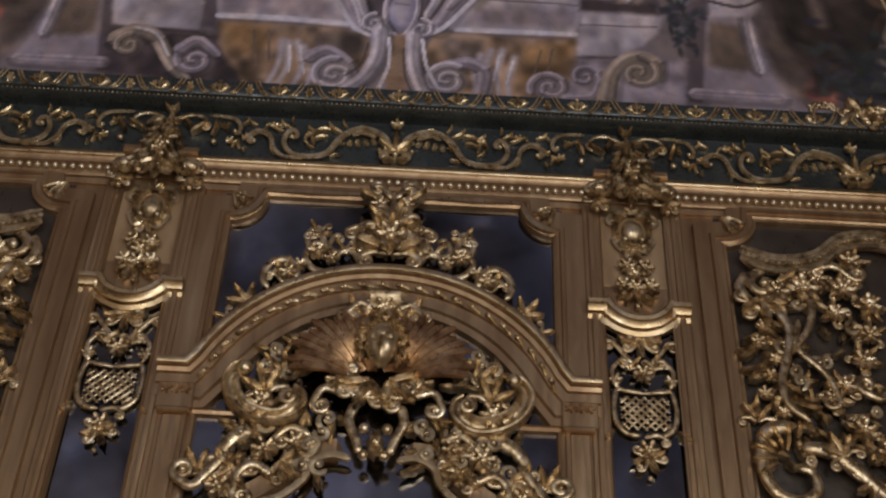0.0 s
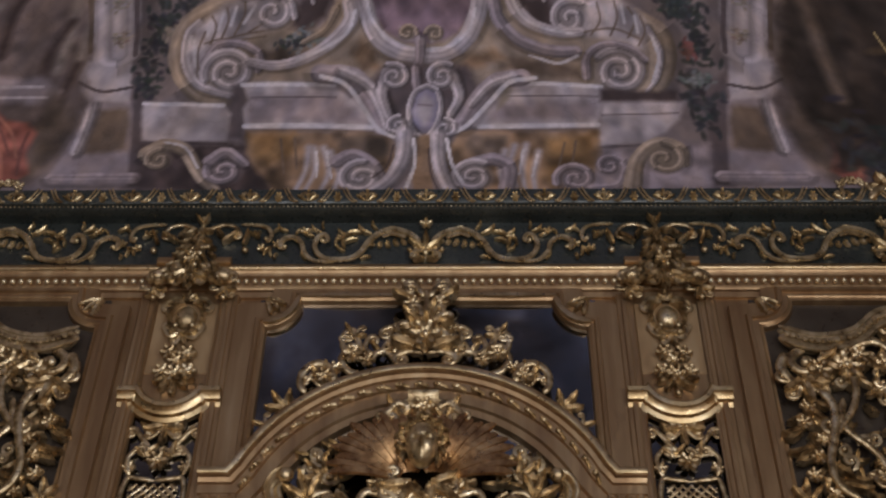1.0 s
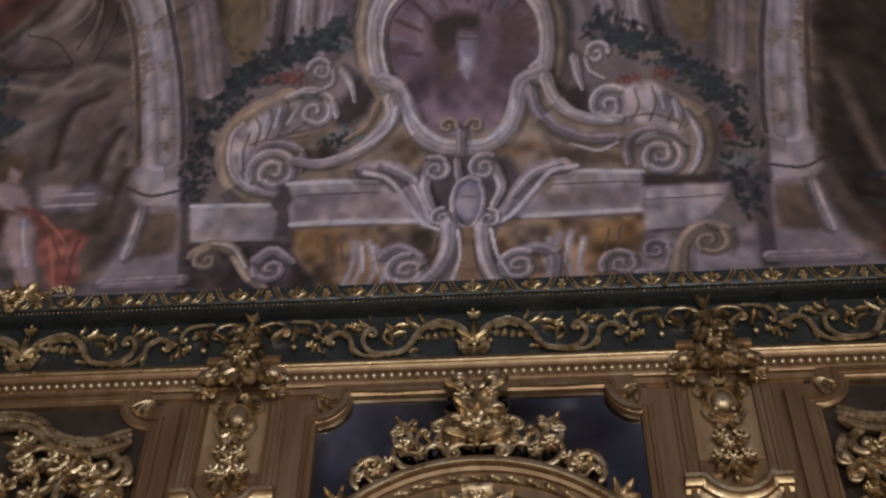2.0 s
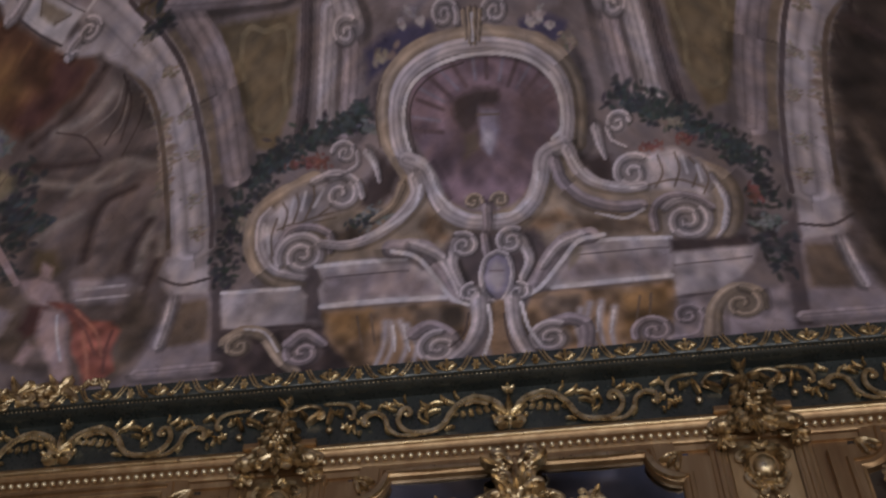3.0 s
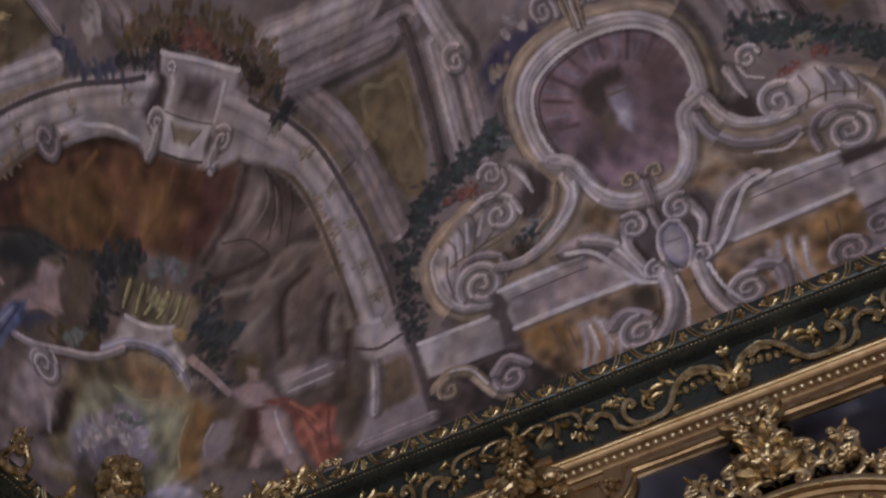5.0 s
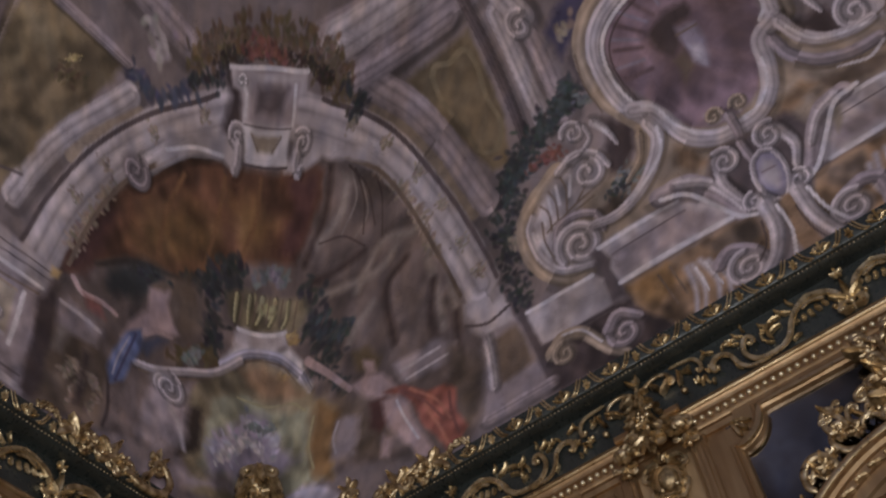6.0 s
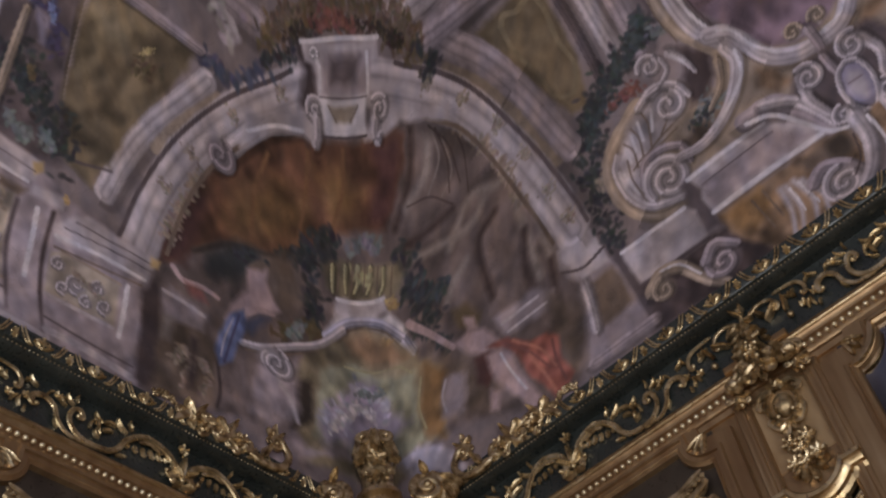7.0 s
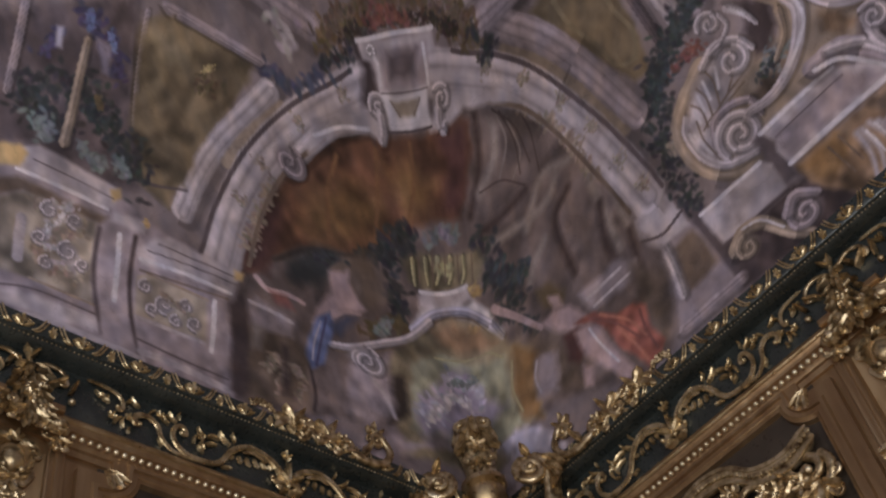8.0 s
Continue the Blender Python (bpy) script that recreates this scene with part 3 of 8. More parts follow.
stroke('E', 'umber', 0.013, [(-0.717, 0.377), (-0.439, 0.38), (-0.214, 0.367)], flat=1, soft=0.9)
stroke('E', 'stone_deep', 0.01, [(-0.708, 0.535), (-0.527, 0.539), (-0.366, 0.535)], flat=1, soft=0.9)
fill('E', 'stone_light', [(0.124, 0.4), (0.215, 0.54), (0.323, 0.601), (0.687, 0.58), (0.693, 0.521), (0.667, 0.388), (0.233, 0.385)], soft=0.01, grain=0.5)
fill('E', 'stone', [(0.268, 0.501), (0.671, 0.518), (0.663, 0.432), (0.237, 0.423)], soft=0.02, grain=0.6)
stroke('E', 'white', 0.019, [(0.346, 0.598), (0.525, 0.591), (0.684, 0.578)], flat=1)
stroke('E', 'white', 0.022, [(0.201, 0.392), (0.434, 0.397), (0.667, 0.399)], flat=1)
stroke('E', 'umber', 0.012, [(0.199, 0.37), (0.431, 0.375), (0.663, 0.377)], flat=1, soft=0.9)
stroke('E', 'stone_deep', 0.01, [(0.294, 0.536), (0.473, 0.539), (0.673, 0.534)], flat=1, soft=0.9)
fill('E', 'ochre_grey', [(0.294, 0.584), (0.332, 0.595), (0.315, 0.522), (0.274, 0.473)], soft=0.012)
fill('E', 'shadow_paint', [(0.686, 0.564), (0.986, 0.557), (0.999, 0.507), (0.683, 0.511)], soft=0.014)
fill('E', 'stone_light', [(0.687, 0.505), (1.013, 0.51), (0.988, 0.421), (0.926, 0.363), (0.856, 0.311), (0.658, 0.293)], soft=0.012, grain=0.6)
stroke('E', 'stone_deep', 0.01, [(0.682, 0.446), (0.986, 0.454)], flat=1, soft=0.9)
stroke('E', 'stone_deep', 0.015, [(0.659, 0.287), (0.854, 0.3)], flat=1)
fill('E', 'stone_light', [(-1.138, 0.514), (-0.815, 0.505), (-0.782, 0.458), (-0.789, 0.319), (-1.124, 0.329)], soft=0.01, grain=0.6)
stroke('E', 'white', 0.018, [(-1.133, 0.51), (-0.815, 0.5)], flat=1)
stroke('E', 'stone_deep', 0.015, [(-1.123, 0.321), (-0.789, 0.314)], flat=1)
fill('E', 'shadow_paint', [(-1.123, 0.312), (-0.666, 0.32), (-0.57, 0.043), (-1.111, 0.074)], soft=0.021, grain=0.8)
fill('E', 'stone', [(0.636, 0.279), (1.091, 0.306), (1.076, 0.043), (0.533, 0.005)], soft=0.02, grain=0.8)
# ochre marbling and leaves under the slab
fill('E', 'ochre', [(-0.717, 0.372), (-0.439, 0.374), (-0.147, 0.358), (-0.118, 0.229), (-0.18, 0.108), (-0.267, 0.066), (-0.44, 0.067), (-0.57, 0.043), (-0.639, 0.143), (-0.706, 0.263)], soft=0.013, grain=1.3)
fill('E', 'ochre', [(0.121, 0.37), (0.663, 0.372), (0.668, 0.263), (0.618, 0.075), (0.454, 0.033), (0.095, 0.025), (0.055, 0.222)], soft=0.012, grain=1.3)
fill('E', 'ochre_brown', [(-0.708, 0.354), (-0.53, 0.364), (-0.512, 0.271), (-0.619, 0.199), (-0.683, 0.26)], soft=0.023, grain=1)
fill('E', 'ochre_brown', [(0.466, 0.337), (0.647, 0.357), (0.645, 0.226), (0.575, 0.154), (0.479, 0.072), (0.453, 0.166)], soft=0.022, grain=1)
fill('E', 'umber', [(-0.372, 0.36), (-0.152, 0.347), (-0.139, 0.249), (-0.242, 0.217), (-0.325, 0.257)], soft=0.02, grain=0.9)
fill('E', 'umber', [(0.138, 0.353), (0.319, 0.357), (0.286, 0.248), (0.186, 0.233)], soft=0.02, grain=0.9)
stroke('E', 'stone_light', 0.051, [(-0.441, 0.29), (-0.432, 0.173), (-0.462, 0.07)], flat=1, soft=0.9, taper=0.4)
stroke('E', 'stone_light', 0.051, [(-0.405, 0.291), (-0.379, 0.166), (-0.405, 0.062)], flat=1, soft=0.9, taper=0.4)
stroke('E', 'stone_light', 0.051, [(-0.378, 0.27), (-0.34, 0.16), (-0.353, 0.06)], flat=1, soft=0.9, taper=0.4)
stroke('E', 'stone_light', 0.051, [(-0.463, 0.293), (-0.468, 0.178), (-0.501, 0.063)], flat=1, soft=0.9, taper=0.4)
stroke('E', 'white', 0.013, [(-0.432, 0.272), (-0.423, 0.142)], flat=1, taper=0.4)
stroke('E', 'white', 0.013, [(-0.392, 0.272), (-0.366, 0.134)], flat=1, taper=0.4)
stroke('E', 'stone_light', 0.05, [(0.339, 0.298), (0.314, 0.186), (0.342, 0.086)], flat=1, soft=0.9, taper=0.4)
stroke('E', 'stone_light', 0.05, [(0.383, 0.303), (0.365, 0.178), (0.373, 0.063)], flat=1, soft=0.9, taper=0.4)
stroke('E', 'stone_light', 0.05, [(0.431, 0.268), (0.409, 0.154), (0.411, 0.064)], flat=1, soft=0.9, taper=0.4)
stroke('E', 'stone_light', 0.05, [(0.301, 0.274), (0.278, 0.173), (0.302, 0.068)], flat=1, soft=0.9, taper=0.4)
stroke('E', 'white', 0.012, [(0.371, 0.276), (0.353, 0.15)], flat=1, taper=0.4)
stroke('E', 'white', 0.012, [(0.425, 0.251), (0.403, 0.137)], flat=1, taper=0.4)
stroke('E', 'umber', 0.015, [(-0.576, 0.336), (-0.551, 0.16)], flat=1, soft=0.9)
stroke('E', 'umber', 0.015, [(-0.521, 0.343), (-0.503, 0.183)], flat=1, soft=0.9)
stroke('E', 'umber', 0.015, [(0.533, 0.313), (0.499, 0.159)], flat=1, soft=0.9)
stroke('E', 'umber', 0.015, [(0.577, 0.321), (0.553, 0.181)], flat=1, soft=0.9)
stroke('E', 'stone', 0.066, [(-0.348, 0.22), (-0.285, 0.255), (-0.207, 0.195), (-0.167, 0.106)], taper=0.2)
volute('E', 'stone_light', 0.036, (-0.253, 0.136), 0.086, 89, 2, 1)
stroke('E', 'stone', 0.065, [(0.302, 0.068), (0.314, 0.186), (0.253, 0.229), (0.173, 0.206)])
volute('E', 'stone_light', 0.035, (0.176, 0.14), 0.083, 62, 2, 1)
volute('E', 'stone', 0.032, (0.568, 0.131), 0.08, -161, 1.8, -1)
volute('E', 'stone', 0.027, (0.7, 0.195), 0.059, -8, 1.6, 1)
stroke('E', 'stone', 0.045, [(0.628, 0.08), (0.724, 0.096), (0.761, 0.18)], taper=0.3)
stroke('E', 'ochre_stone', 0.074, [(0.779, 0.088), (0.813, 0.231), (0.899, 0.311), (0.983, 0.279), (0.99, 0.206)], taper=0.5)
volute('E', 'ochre_stone', 0.032, (0.91, 0.229), 0.083, 80, 1.6, -1)
stroke('E', 'ochre_stone', 0.072, [(-1.096, 0.263), (-1.03, 0.306), (-0.946, 0.278), (-0.871, 0.151), (-0.813, 0.077)], taper=0.3)
volute('E', 'ochre_stone', 0.031, (-1.044, 0.233), 0.057, 94, 1.4, 1)
volute('E', 'stone', 0.039, (-0.785, 0.175), 0.082, 67, 1.8, 1)
stroke('E', 'stone', 0.056, [(-0.844, 0.229), (-0.783, 0.273), (-0.709, 0.211)], taper=0.3)
stroke('E', 'white', 0.01, [(-1.031, 0.323), (-0.947, 0.295), (-0.887, 0.192)], flat=1)
# strapwork and the plain oval under the medallion
fill('E', 'stone_deep', [(-0.223, 0.618), (-0.16, 0.689), (0.149, 0.676), (0.217, 0.562), (0.146, 0.394), (0.074, 0.334), (-0.147, 0.364), (-0.209, 0.468)], soft=0.02)
stroke('E', 'stone', 0.089, [(-0.43, 0.644), (-0.31, 0.629), (-0.228, 0.539), (-0.172, 0.4)])
stroke('E', 'stone_light', 0.049, [(-0.337, 0.653), (-0.239, 0.588), (-0.186, 0.479), (-0.163, 0.399)], taper=0.3)
stroke('E', 'white', 0.02, [(-0.431, 0.634), (-0.331, 0.595), (-0.258, 0.488), (-0.2, 0.387), (-0.134, 0.345)], flat=1)
stroke('E', 'stone', 0.078, [(0.371, 0.621), (0.269, 0.603), (0.192, 0.511), (0.136, 0.409)])
stroke('E', 'stone_light', 0.044, [(0.335, 0.626), (0.245, 0.59), (0.173, 0.503)], taper=0.3)
stroke('E', 'white', 0.02, [(0.425, 0.62), (0.323, 0.601), (0.247, 0.515), (0.16, 0.406), (0.108, 0.369)], flat=1)
stroke('E', 'stone_light', 0.054, [(-0.161, 0.65), (-0.186, 0.555), (-0.16, 0.454)], taper=0.3)
volute('E', 'stone_light', 0.027, (-0.139, 0.629), 0.061, 112, 1.8, -1)
stroke('E', 'stone_light', 0.049, [(0.099, 0.625), (0.122, 0.536), (0.088, 0.454)], taper=0.3)
volute('E', 'stone_light', 0.027, (0.053, 0.63), 0.063, 58, 1.8, 1)
stroke('E', 'stone', 0.034, [(-0.054, 0.665), (-0.047, 0.58), (-0.045, 0.537)])
fill('E', 'lilac', [(-0.005, 0.585), (0.034, 0.564), (0.05, 0.489), (0.03, 0.396), (-0.01, 0.345), (-0.056, 0.385), (-0.073, 0.464), (-0.058, 0.549)], soft=0.012, grain=0.8)
stroke('E', 'stone_light', 0.022, [(-0.005, 0.59), (0.038, 0.558), (0.049, 0.476), (0.024, 0.385), (-0.019, 0.341), (-0.061, 0.386), (-0.077, 0.476), (-0.053, 0.559), (-0.005, 0.59)])
fill('E', 'stone_light', [(-0.013, 0.549), (0.021, 0.517), (0.016, 0.453), (-0.015, 0.402), (-0.043, 0.449), (-0.043, 0.515)], soft=0.015)
stroke('E', 'mauve_deep', 0.01, [(-0.039, 0.498), (0.015, 0.496)], flat=1, soft=0.9)
volute('E', 'stone_light', 0.022, (-0.118, 0.399), 0.047, 87, 1.6, 1)
volute('E', 'stone_light', 0.022, (0.067, 0.385), 0.047, 85, 1.6, -1)
stroke('E', 'ochre', 0.076, [(-0.009, 0.317), (-0.018, 0.174), (-0.01, 0.047)], flat=1)
stroke('E', 'stone_light', 0.071, [(-0.089, 0.367), (-0.095, 0.243), (-0.14, 0.132), (-0.211, 0.058)], taper=0.25)
stroke('E', 'white', 0.015, [(-0.055, 0.334), (-0.049, 0.207), (-0.081, 0.075)], flat=1)
stroke('E', 'shadow_paint', 0.013, [(-0.132, 0.305), (-0.155, 0.199), (-0.209, 0.136)], flat=1, soft=0.9)
stroke('E', 'stone_light', 0.065, [(0.04, 0.35), (0.044, 0.224), (0.079, 0.1), (0.107, 0.051)], taper=0.25)
stroke('E', 'white', 0.015, [(0.074, 0.334), (0.095, 0.205), (0.135, 0.11)], flat=1)
stroke('E', 'shadow_paint', 0.013, [(0.004, 0.287), (0.014, 0.163), (0.046, 0.063)], flat=1, soft=0.9)
# corner arch: tent and curtain inside it
fill('C', 'tent', [(-0.898, 0.717), (-0.846, 0.855), (-0.718, 1.088), (-0.539, 1.306), (-0.314, 1.466), (-0.094, 1.513), (0.177, 1.495), (0.414, 1.371), (0.587, 1.165), (0.717, 0.885), (0.76, 0.645), (0.828, 0.511), (0.815, 0.285), (0.764, 0.105), (0.639, 0.089), (0.35, 0.293), (-0.285, 0.329), (-0.756, 0.139), (-0.925, 0.075), (-0.955, 0.426)], soft=0.019, grain=0.8)
fill('C', 'rust', [(-0.721, 1.067), (-0.62, 1.196), (-0.518, 1.302), (-0.393, 1.4), (-0.251, 1.428), (-0.13, 1.444), (0.019, 1.451), (0.128, 1.475), (0.165, 1.45), (0.16, 1.376), (0.116, 1.291), (0.067, 1.199), (-0.047, 1.203), (-0.137, 1.183), (-0.221, 1.107), (-0.388, 0.991), (-0.526, 0.952), (-0.637, 0.917), (-0.751, 0.816), (-0.816, 0.718), (-0.882, 0.683), (-0.846, 0.813), (-0.788, 0.946)], soft=0.013, grain=1)
fill('C', 'wine', [(-0.882, 0.683), (-0.836, 0.84), (-0.732, 1.041), (-0.682, 1.049), (-0.72, 0.907), (-0.799, 0.733)], soft=0.025)
fill('C', 'wine', [(0.016, 1.437), (0.145, 1.451), (0.14, 1.35), (0.068, 1.202), (-0.017, 1.23), (0.041, 1.34)], soft=0.028, grain=0.8)
fill('C', 'orange', [(-0.629, 0.978), (-0.566, 1.129), (-0.396, 1.245), (-0.282, 1.244), (-0.271, 1.167), (-0.427, 1.033), (-0.566, 0.971)], soft=0.047, grain=0.8)
fill('C', 'orange', [(-0.244, 1.333), (-0.118, 1.374), (-0.029, 1.313), (-0.068, 1.23), (-0.169, 1.215)], soft=0.041, grain=0.8)
stroke('C', 'rust_light', 0.029, [(-0.428, 1.32), (-0.497, 1.164), (-0.52, 0.996)], flat=1, soft=0.9)
stroke('C', 'rust_light', 0.029, [(-0.258, 1.391), (-0.281, 1.254), (-0.332, 1.067)], flat=1, soft=0.9)
stroke('C', 'rust_light', 0.028, [(-0.104, 1.428), (-0.117, 1.309), (-0.173, 1.188)], flat=1, soft=0.9)
stroke('C', 'umber_dark', 0.031, [(-0.751, 0.809), (-0.616, 0.916), (-0.481, 0.963), (-0.34, 1.012)], flat=1, soft=0.9)
stroke('C', 'tent_dark', 0.052, [(0.191, 1.453), (0.182, 1.32), (0.11, 1.191)], flat=1, soft=0.9)
stroke('C', 'tent_light', 0.061, [(0.266, 1.402), (0.253, 1.308), (0.165, 1.241)], flat=1, soft=0.9)
stroke('C', 'tent_light', 0.012, [(0.245, 1.434), (0.259, 1.355), (0.209, 1.258)], flat=1, soft=0.9)
stroke('C', 'tent_light', 0.012, [(0.284, 1.423), (0.312, 1.328), (0.258, 1.236)], flat=1, soft=0.9)
stroke('C', 'tent_light', 0.012, [(0.325, 1.391), (0.365, 1.268), (0.316, 1.206)], flat=1, soft=0.9)
stroke('C', 'tent_dark', 0.01, [(0.271, 1.441), (0.355, 1.35), (0.398, 1.213)], flat=1, soft=0.9)
stroke('C', 'tent_dark', 0.01, [(0.299, 1.423), (0.346, 1.314), (0.351, 1.204)], flat=1, soft=0.9)
stroke('C', 'tent_dark', 0.01, [(0.388, 1.369), (0.419, 1.291), (0.433, 1.135)], flat=1, soft=0.9)
stroke('C', 'tent_dark', 0.01, [(0.165, 1.241), (0.268, 1.231), (0.361, 1.161)], flat=1, soft=0.9)
stroke('C', 'tent_light', 0.056, [(0.491, 1.096), (0.421, 1.045), (0.191, 1.067)], flat=1, soft=0.9)
stroke('C', 'tent_light', 0.055, [(0.555, 1.11), (0.433, 1.135), (0.34, 1.018)], flat=1, soft=0.9)
stroke('C', 'tent_light', 0.057, [(0.615, 1.007), (0.66, 0.822), (0.686, 0.662)], flat=1, soft=0.9)
stroke('C', 'tent_light', 0.056, [(0.707, 0.893), (0.723, 0.77), (0.74, 0.663)], flat=1, soft=0.9)
stroke('C', 'tent_light', 0.058, [(0.405, 0.932), (0.347, 0.888), (0.311, 0.826)], flat=1, soft=0.9)
stroke('C', 'tent_dark', 0.053, [(0.531, 1.027), (0.459, 0.956), (0.498, 0.726)], flat=1, soft=0.9)
stroke('C', 'tent_dark', 0.053, [(0.644, 0.878), (0.636, 0.751), (0.654, 0.642)], flat=1, soft=0.9)
stroke('C', 'tent_dark', 0.051, [(0.358, 1.144), (0.226, 1.125), (0.147, 1.124)], flat=1, soft=0.9)
stroke('C', 'tent_dark', 0.054, [(0.734, 0.692), (0.739, 0.466), (0.714, 0.385)], flat=1, soft=0.9)
leaves('C', 'ochre_stone', 0.021, [(0.366, 1.396), (0.501, 1.268), (0.58, 1.112), (0.615, 1.007)], size=0.014)
# arch mouldings
fill('C', 'panel', [(-1.136, 1.367), (-0.966, 1.515), (-0.707, 1.497), (-0.836, 1.277), (-1.017, 1.016), (-1.104, 0.807), (-1.244, 0.871)], soft=0.015, grain=0.8)
stroke('C', 'stone', 0.051, [(-1.103, 1.496), (-1.183, 1.205), (-1.26, 0.882)], ribs=1)
stroke('C', 'stone_light', 0.069, [(-1.063, 0.813), (-0.984, 0.995), (-0.865, 1.181), (-0.648, 1.429)], ribs=2)
stroke('C', 'stone', 0.046, [(-0.966, 1.515), (-0.819, 1.512), (-0.647, 1.498)], ribs=1)
stroke('C', 'ochre_stone', 0.037, [(-0.873, 1.092), (-0.766, 1.239), (-0.611, 1.397)], flat=1)
stroke('C', 'ochre_stone', 0.051, [(0.348, 1.556), (0.506, 1.446), (0.67, 1.248), (0.8, 1.03)], flat=1)
stroke('C', 'stone', 0.078, [(0.341, 1.642), (0.518, 1.509), (0.682, 1.311), (0.848, 1.03)], ribs=2)
stroke('C', 'stone_light', 0.124, [(-0.959, 0.671), (-0.873, 0.923), (-0.721, 1.187), (-0.516, 1.405), (-0.271, 1.559), (-0.071, 1.607), (0.123, 1.588), (0.311, 1.508), (0.477, 1.371), (0.646, 1.131), (0.761, 0.907), (0.83, 0.73)], ribs=2)
leaves('C', 'ochre_stone', 0.046, [(-0.712, 1.116), (-0.794, 0.934), (-0.843, 0.802)], size=0.02)
leaves('C', 'ochre_stone', 0.037, [(0.476, 1.302), (0.576, 1.158), (0.663, 0.969)], size=0.02)
stroke('C', 'stone_light', 0.06, [(-0.636, 1.19), (-0.54, 1.302), (-0.42, 1.407), (-0.247, 1.475)])
leaves('C', 'ochre_grey', 0.037, [(-0.853, 0.984), (-0.831, 0.98)], size=0.012)
leaves('C', 'ochre_grey', 0.037, [(-0.752, 1.162), (-0.729, 1.159)], size=0.012)
leaves('C', 'ochre_grey', 0.037, [(-0.577, 1.369), (-0.553, 1.365)], size=0.012)
leaves('C', 'ochre_grey', 0.037, [(-0.369, 1.525), (-0.344, 1.519)], size=0.012)
leaves('C', 'ochre_grey', 0.037, [(0.248, 1.572), (0.274, 1.549)], size=0.012)
leaves('C', 'ochre_grey', 0.037, [(0.407, 1.471), (0.433, 1.443)], size=0.012)
leaves('C', 'ochre_grey', 0.037, [(0.544, 1.319), (0.569, 1.288)], size=0.012)
leaves('C', 'ochre_grey', 0.037, [(0.652, 1.158), (0.675, 1.125)], size=0.012)
leaves('C', 'ochre_grey', 0.037, [(0.739, 0.978), (0.761, 0.943)], size=0.012)
leaves('C', 'ochre_grey', 0.037, [(0.804, 0.826), (0.825, 0.79)], size=0.012)
stroke('C', 'umber', 0.014, [(-0.853, 0.73), (-0.777, 0.953), (-0.649, 1.174), (-0.463, 1.362)], flat=1)
stroke('C', 'umber', 0.014, [(0.251, 1.472), (0.412, 1.368), (0.563, 1.158), (0.687, 0.906), (0.749, 0.745)], flat=1)
stroke('C', 'stone_deep', 0.014, [(-1.026, 0.667), (-0.928, 0.934), (-0.775, 1.198), (-0.563, 1.425), (-0.307, 1.594)], flat=1)
stroke('C', 'stone_deep', 0.014, [(0.136, 1.64), (0.324, 1.564), (0.5, 1.421), (0.699, 1.144), (0.837, 0.866), (0.883, 0.732)], flat=1)
# cornices that meet over the keystone
stroke('C', 'stone_light', 0.11, [(0.165, 1.768), (0.326, 1.802), (0.504, 1.826)], ribs=2)
stroke('C', 'stone', 0.069, [(0.264, 1.664), (0.425, 1.685), (0.625, 1.705)], ribs=1)
stroke('C', 'stone', 0.092, [(-0.443, 1.671), (-0.552, 1.696), (-0.657, 1.717)], ribs=2)
leaves('C', 'stone_light', 0.083, [(-0.577, 1.626), (-0.513, 1.597)], size=0.03)
leaves('C', 'blue_leaf', 0.05, [(-0.648, 1.492), (-0.562, 1.482), (-0.425, 1.561)], size=0.03)
# wreath over the keystone, and the keystone with its scrolls
leaves('C', 'umber_leaf', 0.09, [(-0.417, 1.621), (-0.31, 1.718), (-0.164, 1.772), (0.026, 1.786), (0.161, 1.722), (0.229, 1.652)], size=0.023)
leaves('C', 'umber', 0.041, [(-0.362, 1.678), (-0.26, 1.747), (0.118, 1.759), (0.195, 1.688)], size=0.016)
leaves('C', 'umber_dark', 0.035, [(-0.322, 1.661), (-0.196, 1.724), (0.041, 1.735), (0.155, 1.684)], size=0.016)
leaves('C', 'rose', 0.045, [(-0.195, 1.73), (-0.109, 1.757), (-0.026, 1.733)], size=0.019)
leaves('C', 'leaf_dark', 0.04, [(-0.413, 1.591), (-0.279, 1.649), (-0.208, 1.686)], size=0.02)
leaves('C', 'leaf_dark', 0.044, [(0.22, 1.655), (0.292, 1.601), (0.265, 1.582)], size=0.02)
fill('C', 'shadow_paint', [(-0.284, 1.67), (-0.202, 1.698), (-0.206, 1.551), (-0.254, 1.412), (-0.288, 1.481), (-0.253, 1.607)], soft=0.015)
fill('C', 'stone_light', [(-0.543, 1.283), (-0.502, 1.398), (-0.354, 1.489), (-0.211, 1.522), (-0.198, 1.44), (-0.221, 1.416), (-0.273, 1.435), (-0.391, 1.407)], soft=0.01, grain=0.5)
stroke('C', 'white', 0.012, [(-0.506, 1.352), (-0.39, 1.418), (-0.272, 1.445)], flat=1)
fill('C', 'stone_light', [(-0.005, 1.459), (0.033, 1.539), (0.133, 1.539), (0.351, 1.475), (0.393, 1.407), (0.273, 1.456), (0.151, 1.488), (0.081, 1.464)], soft=0.01, grain=0.5)
volute('C', 'stone', 0.028, (-0.625, 1.215), 0.057, 58, 1.6, -1)
volute('C', 'stone_light', 0.021, (-0.218, 1.512), 0.038, 47, 1.8, 1)
stroke('C', 'stone_light', 0.039, [(-0.208, 1.492), (-0.21, 1.45), (-0.22, 1.423)])
volute('C', 'stone_light', 0.021, (0.062, 1.535), 0.038, 126, 1.8, -1)
stroke('C', 'stone_light', 0.038, [(0.043, 1.508), (0.038, 1.476), (0.05, 1.457)])
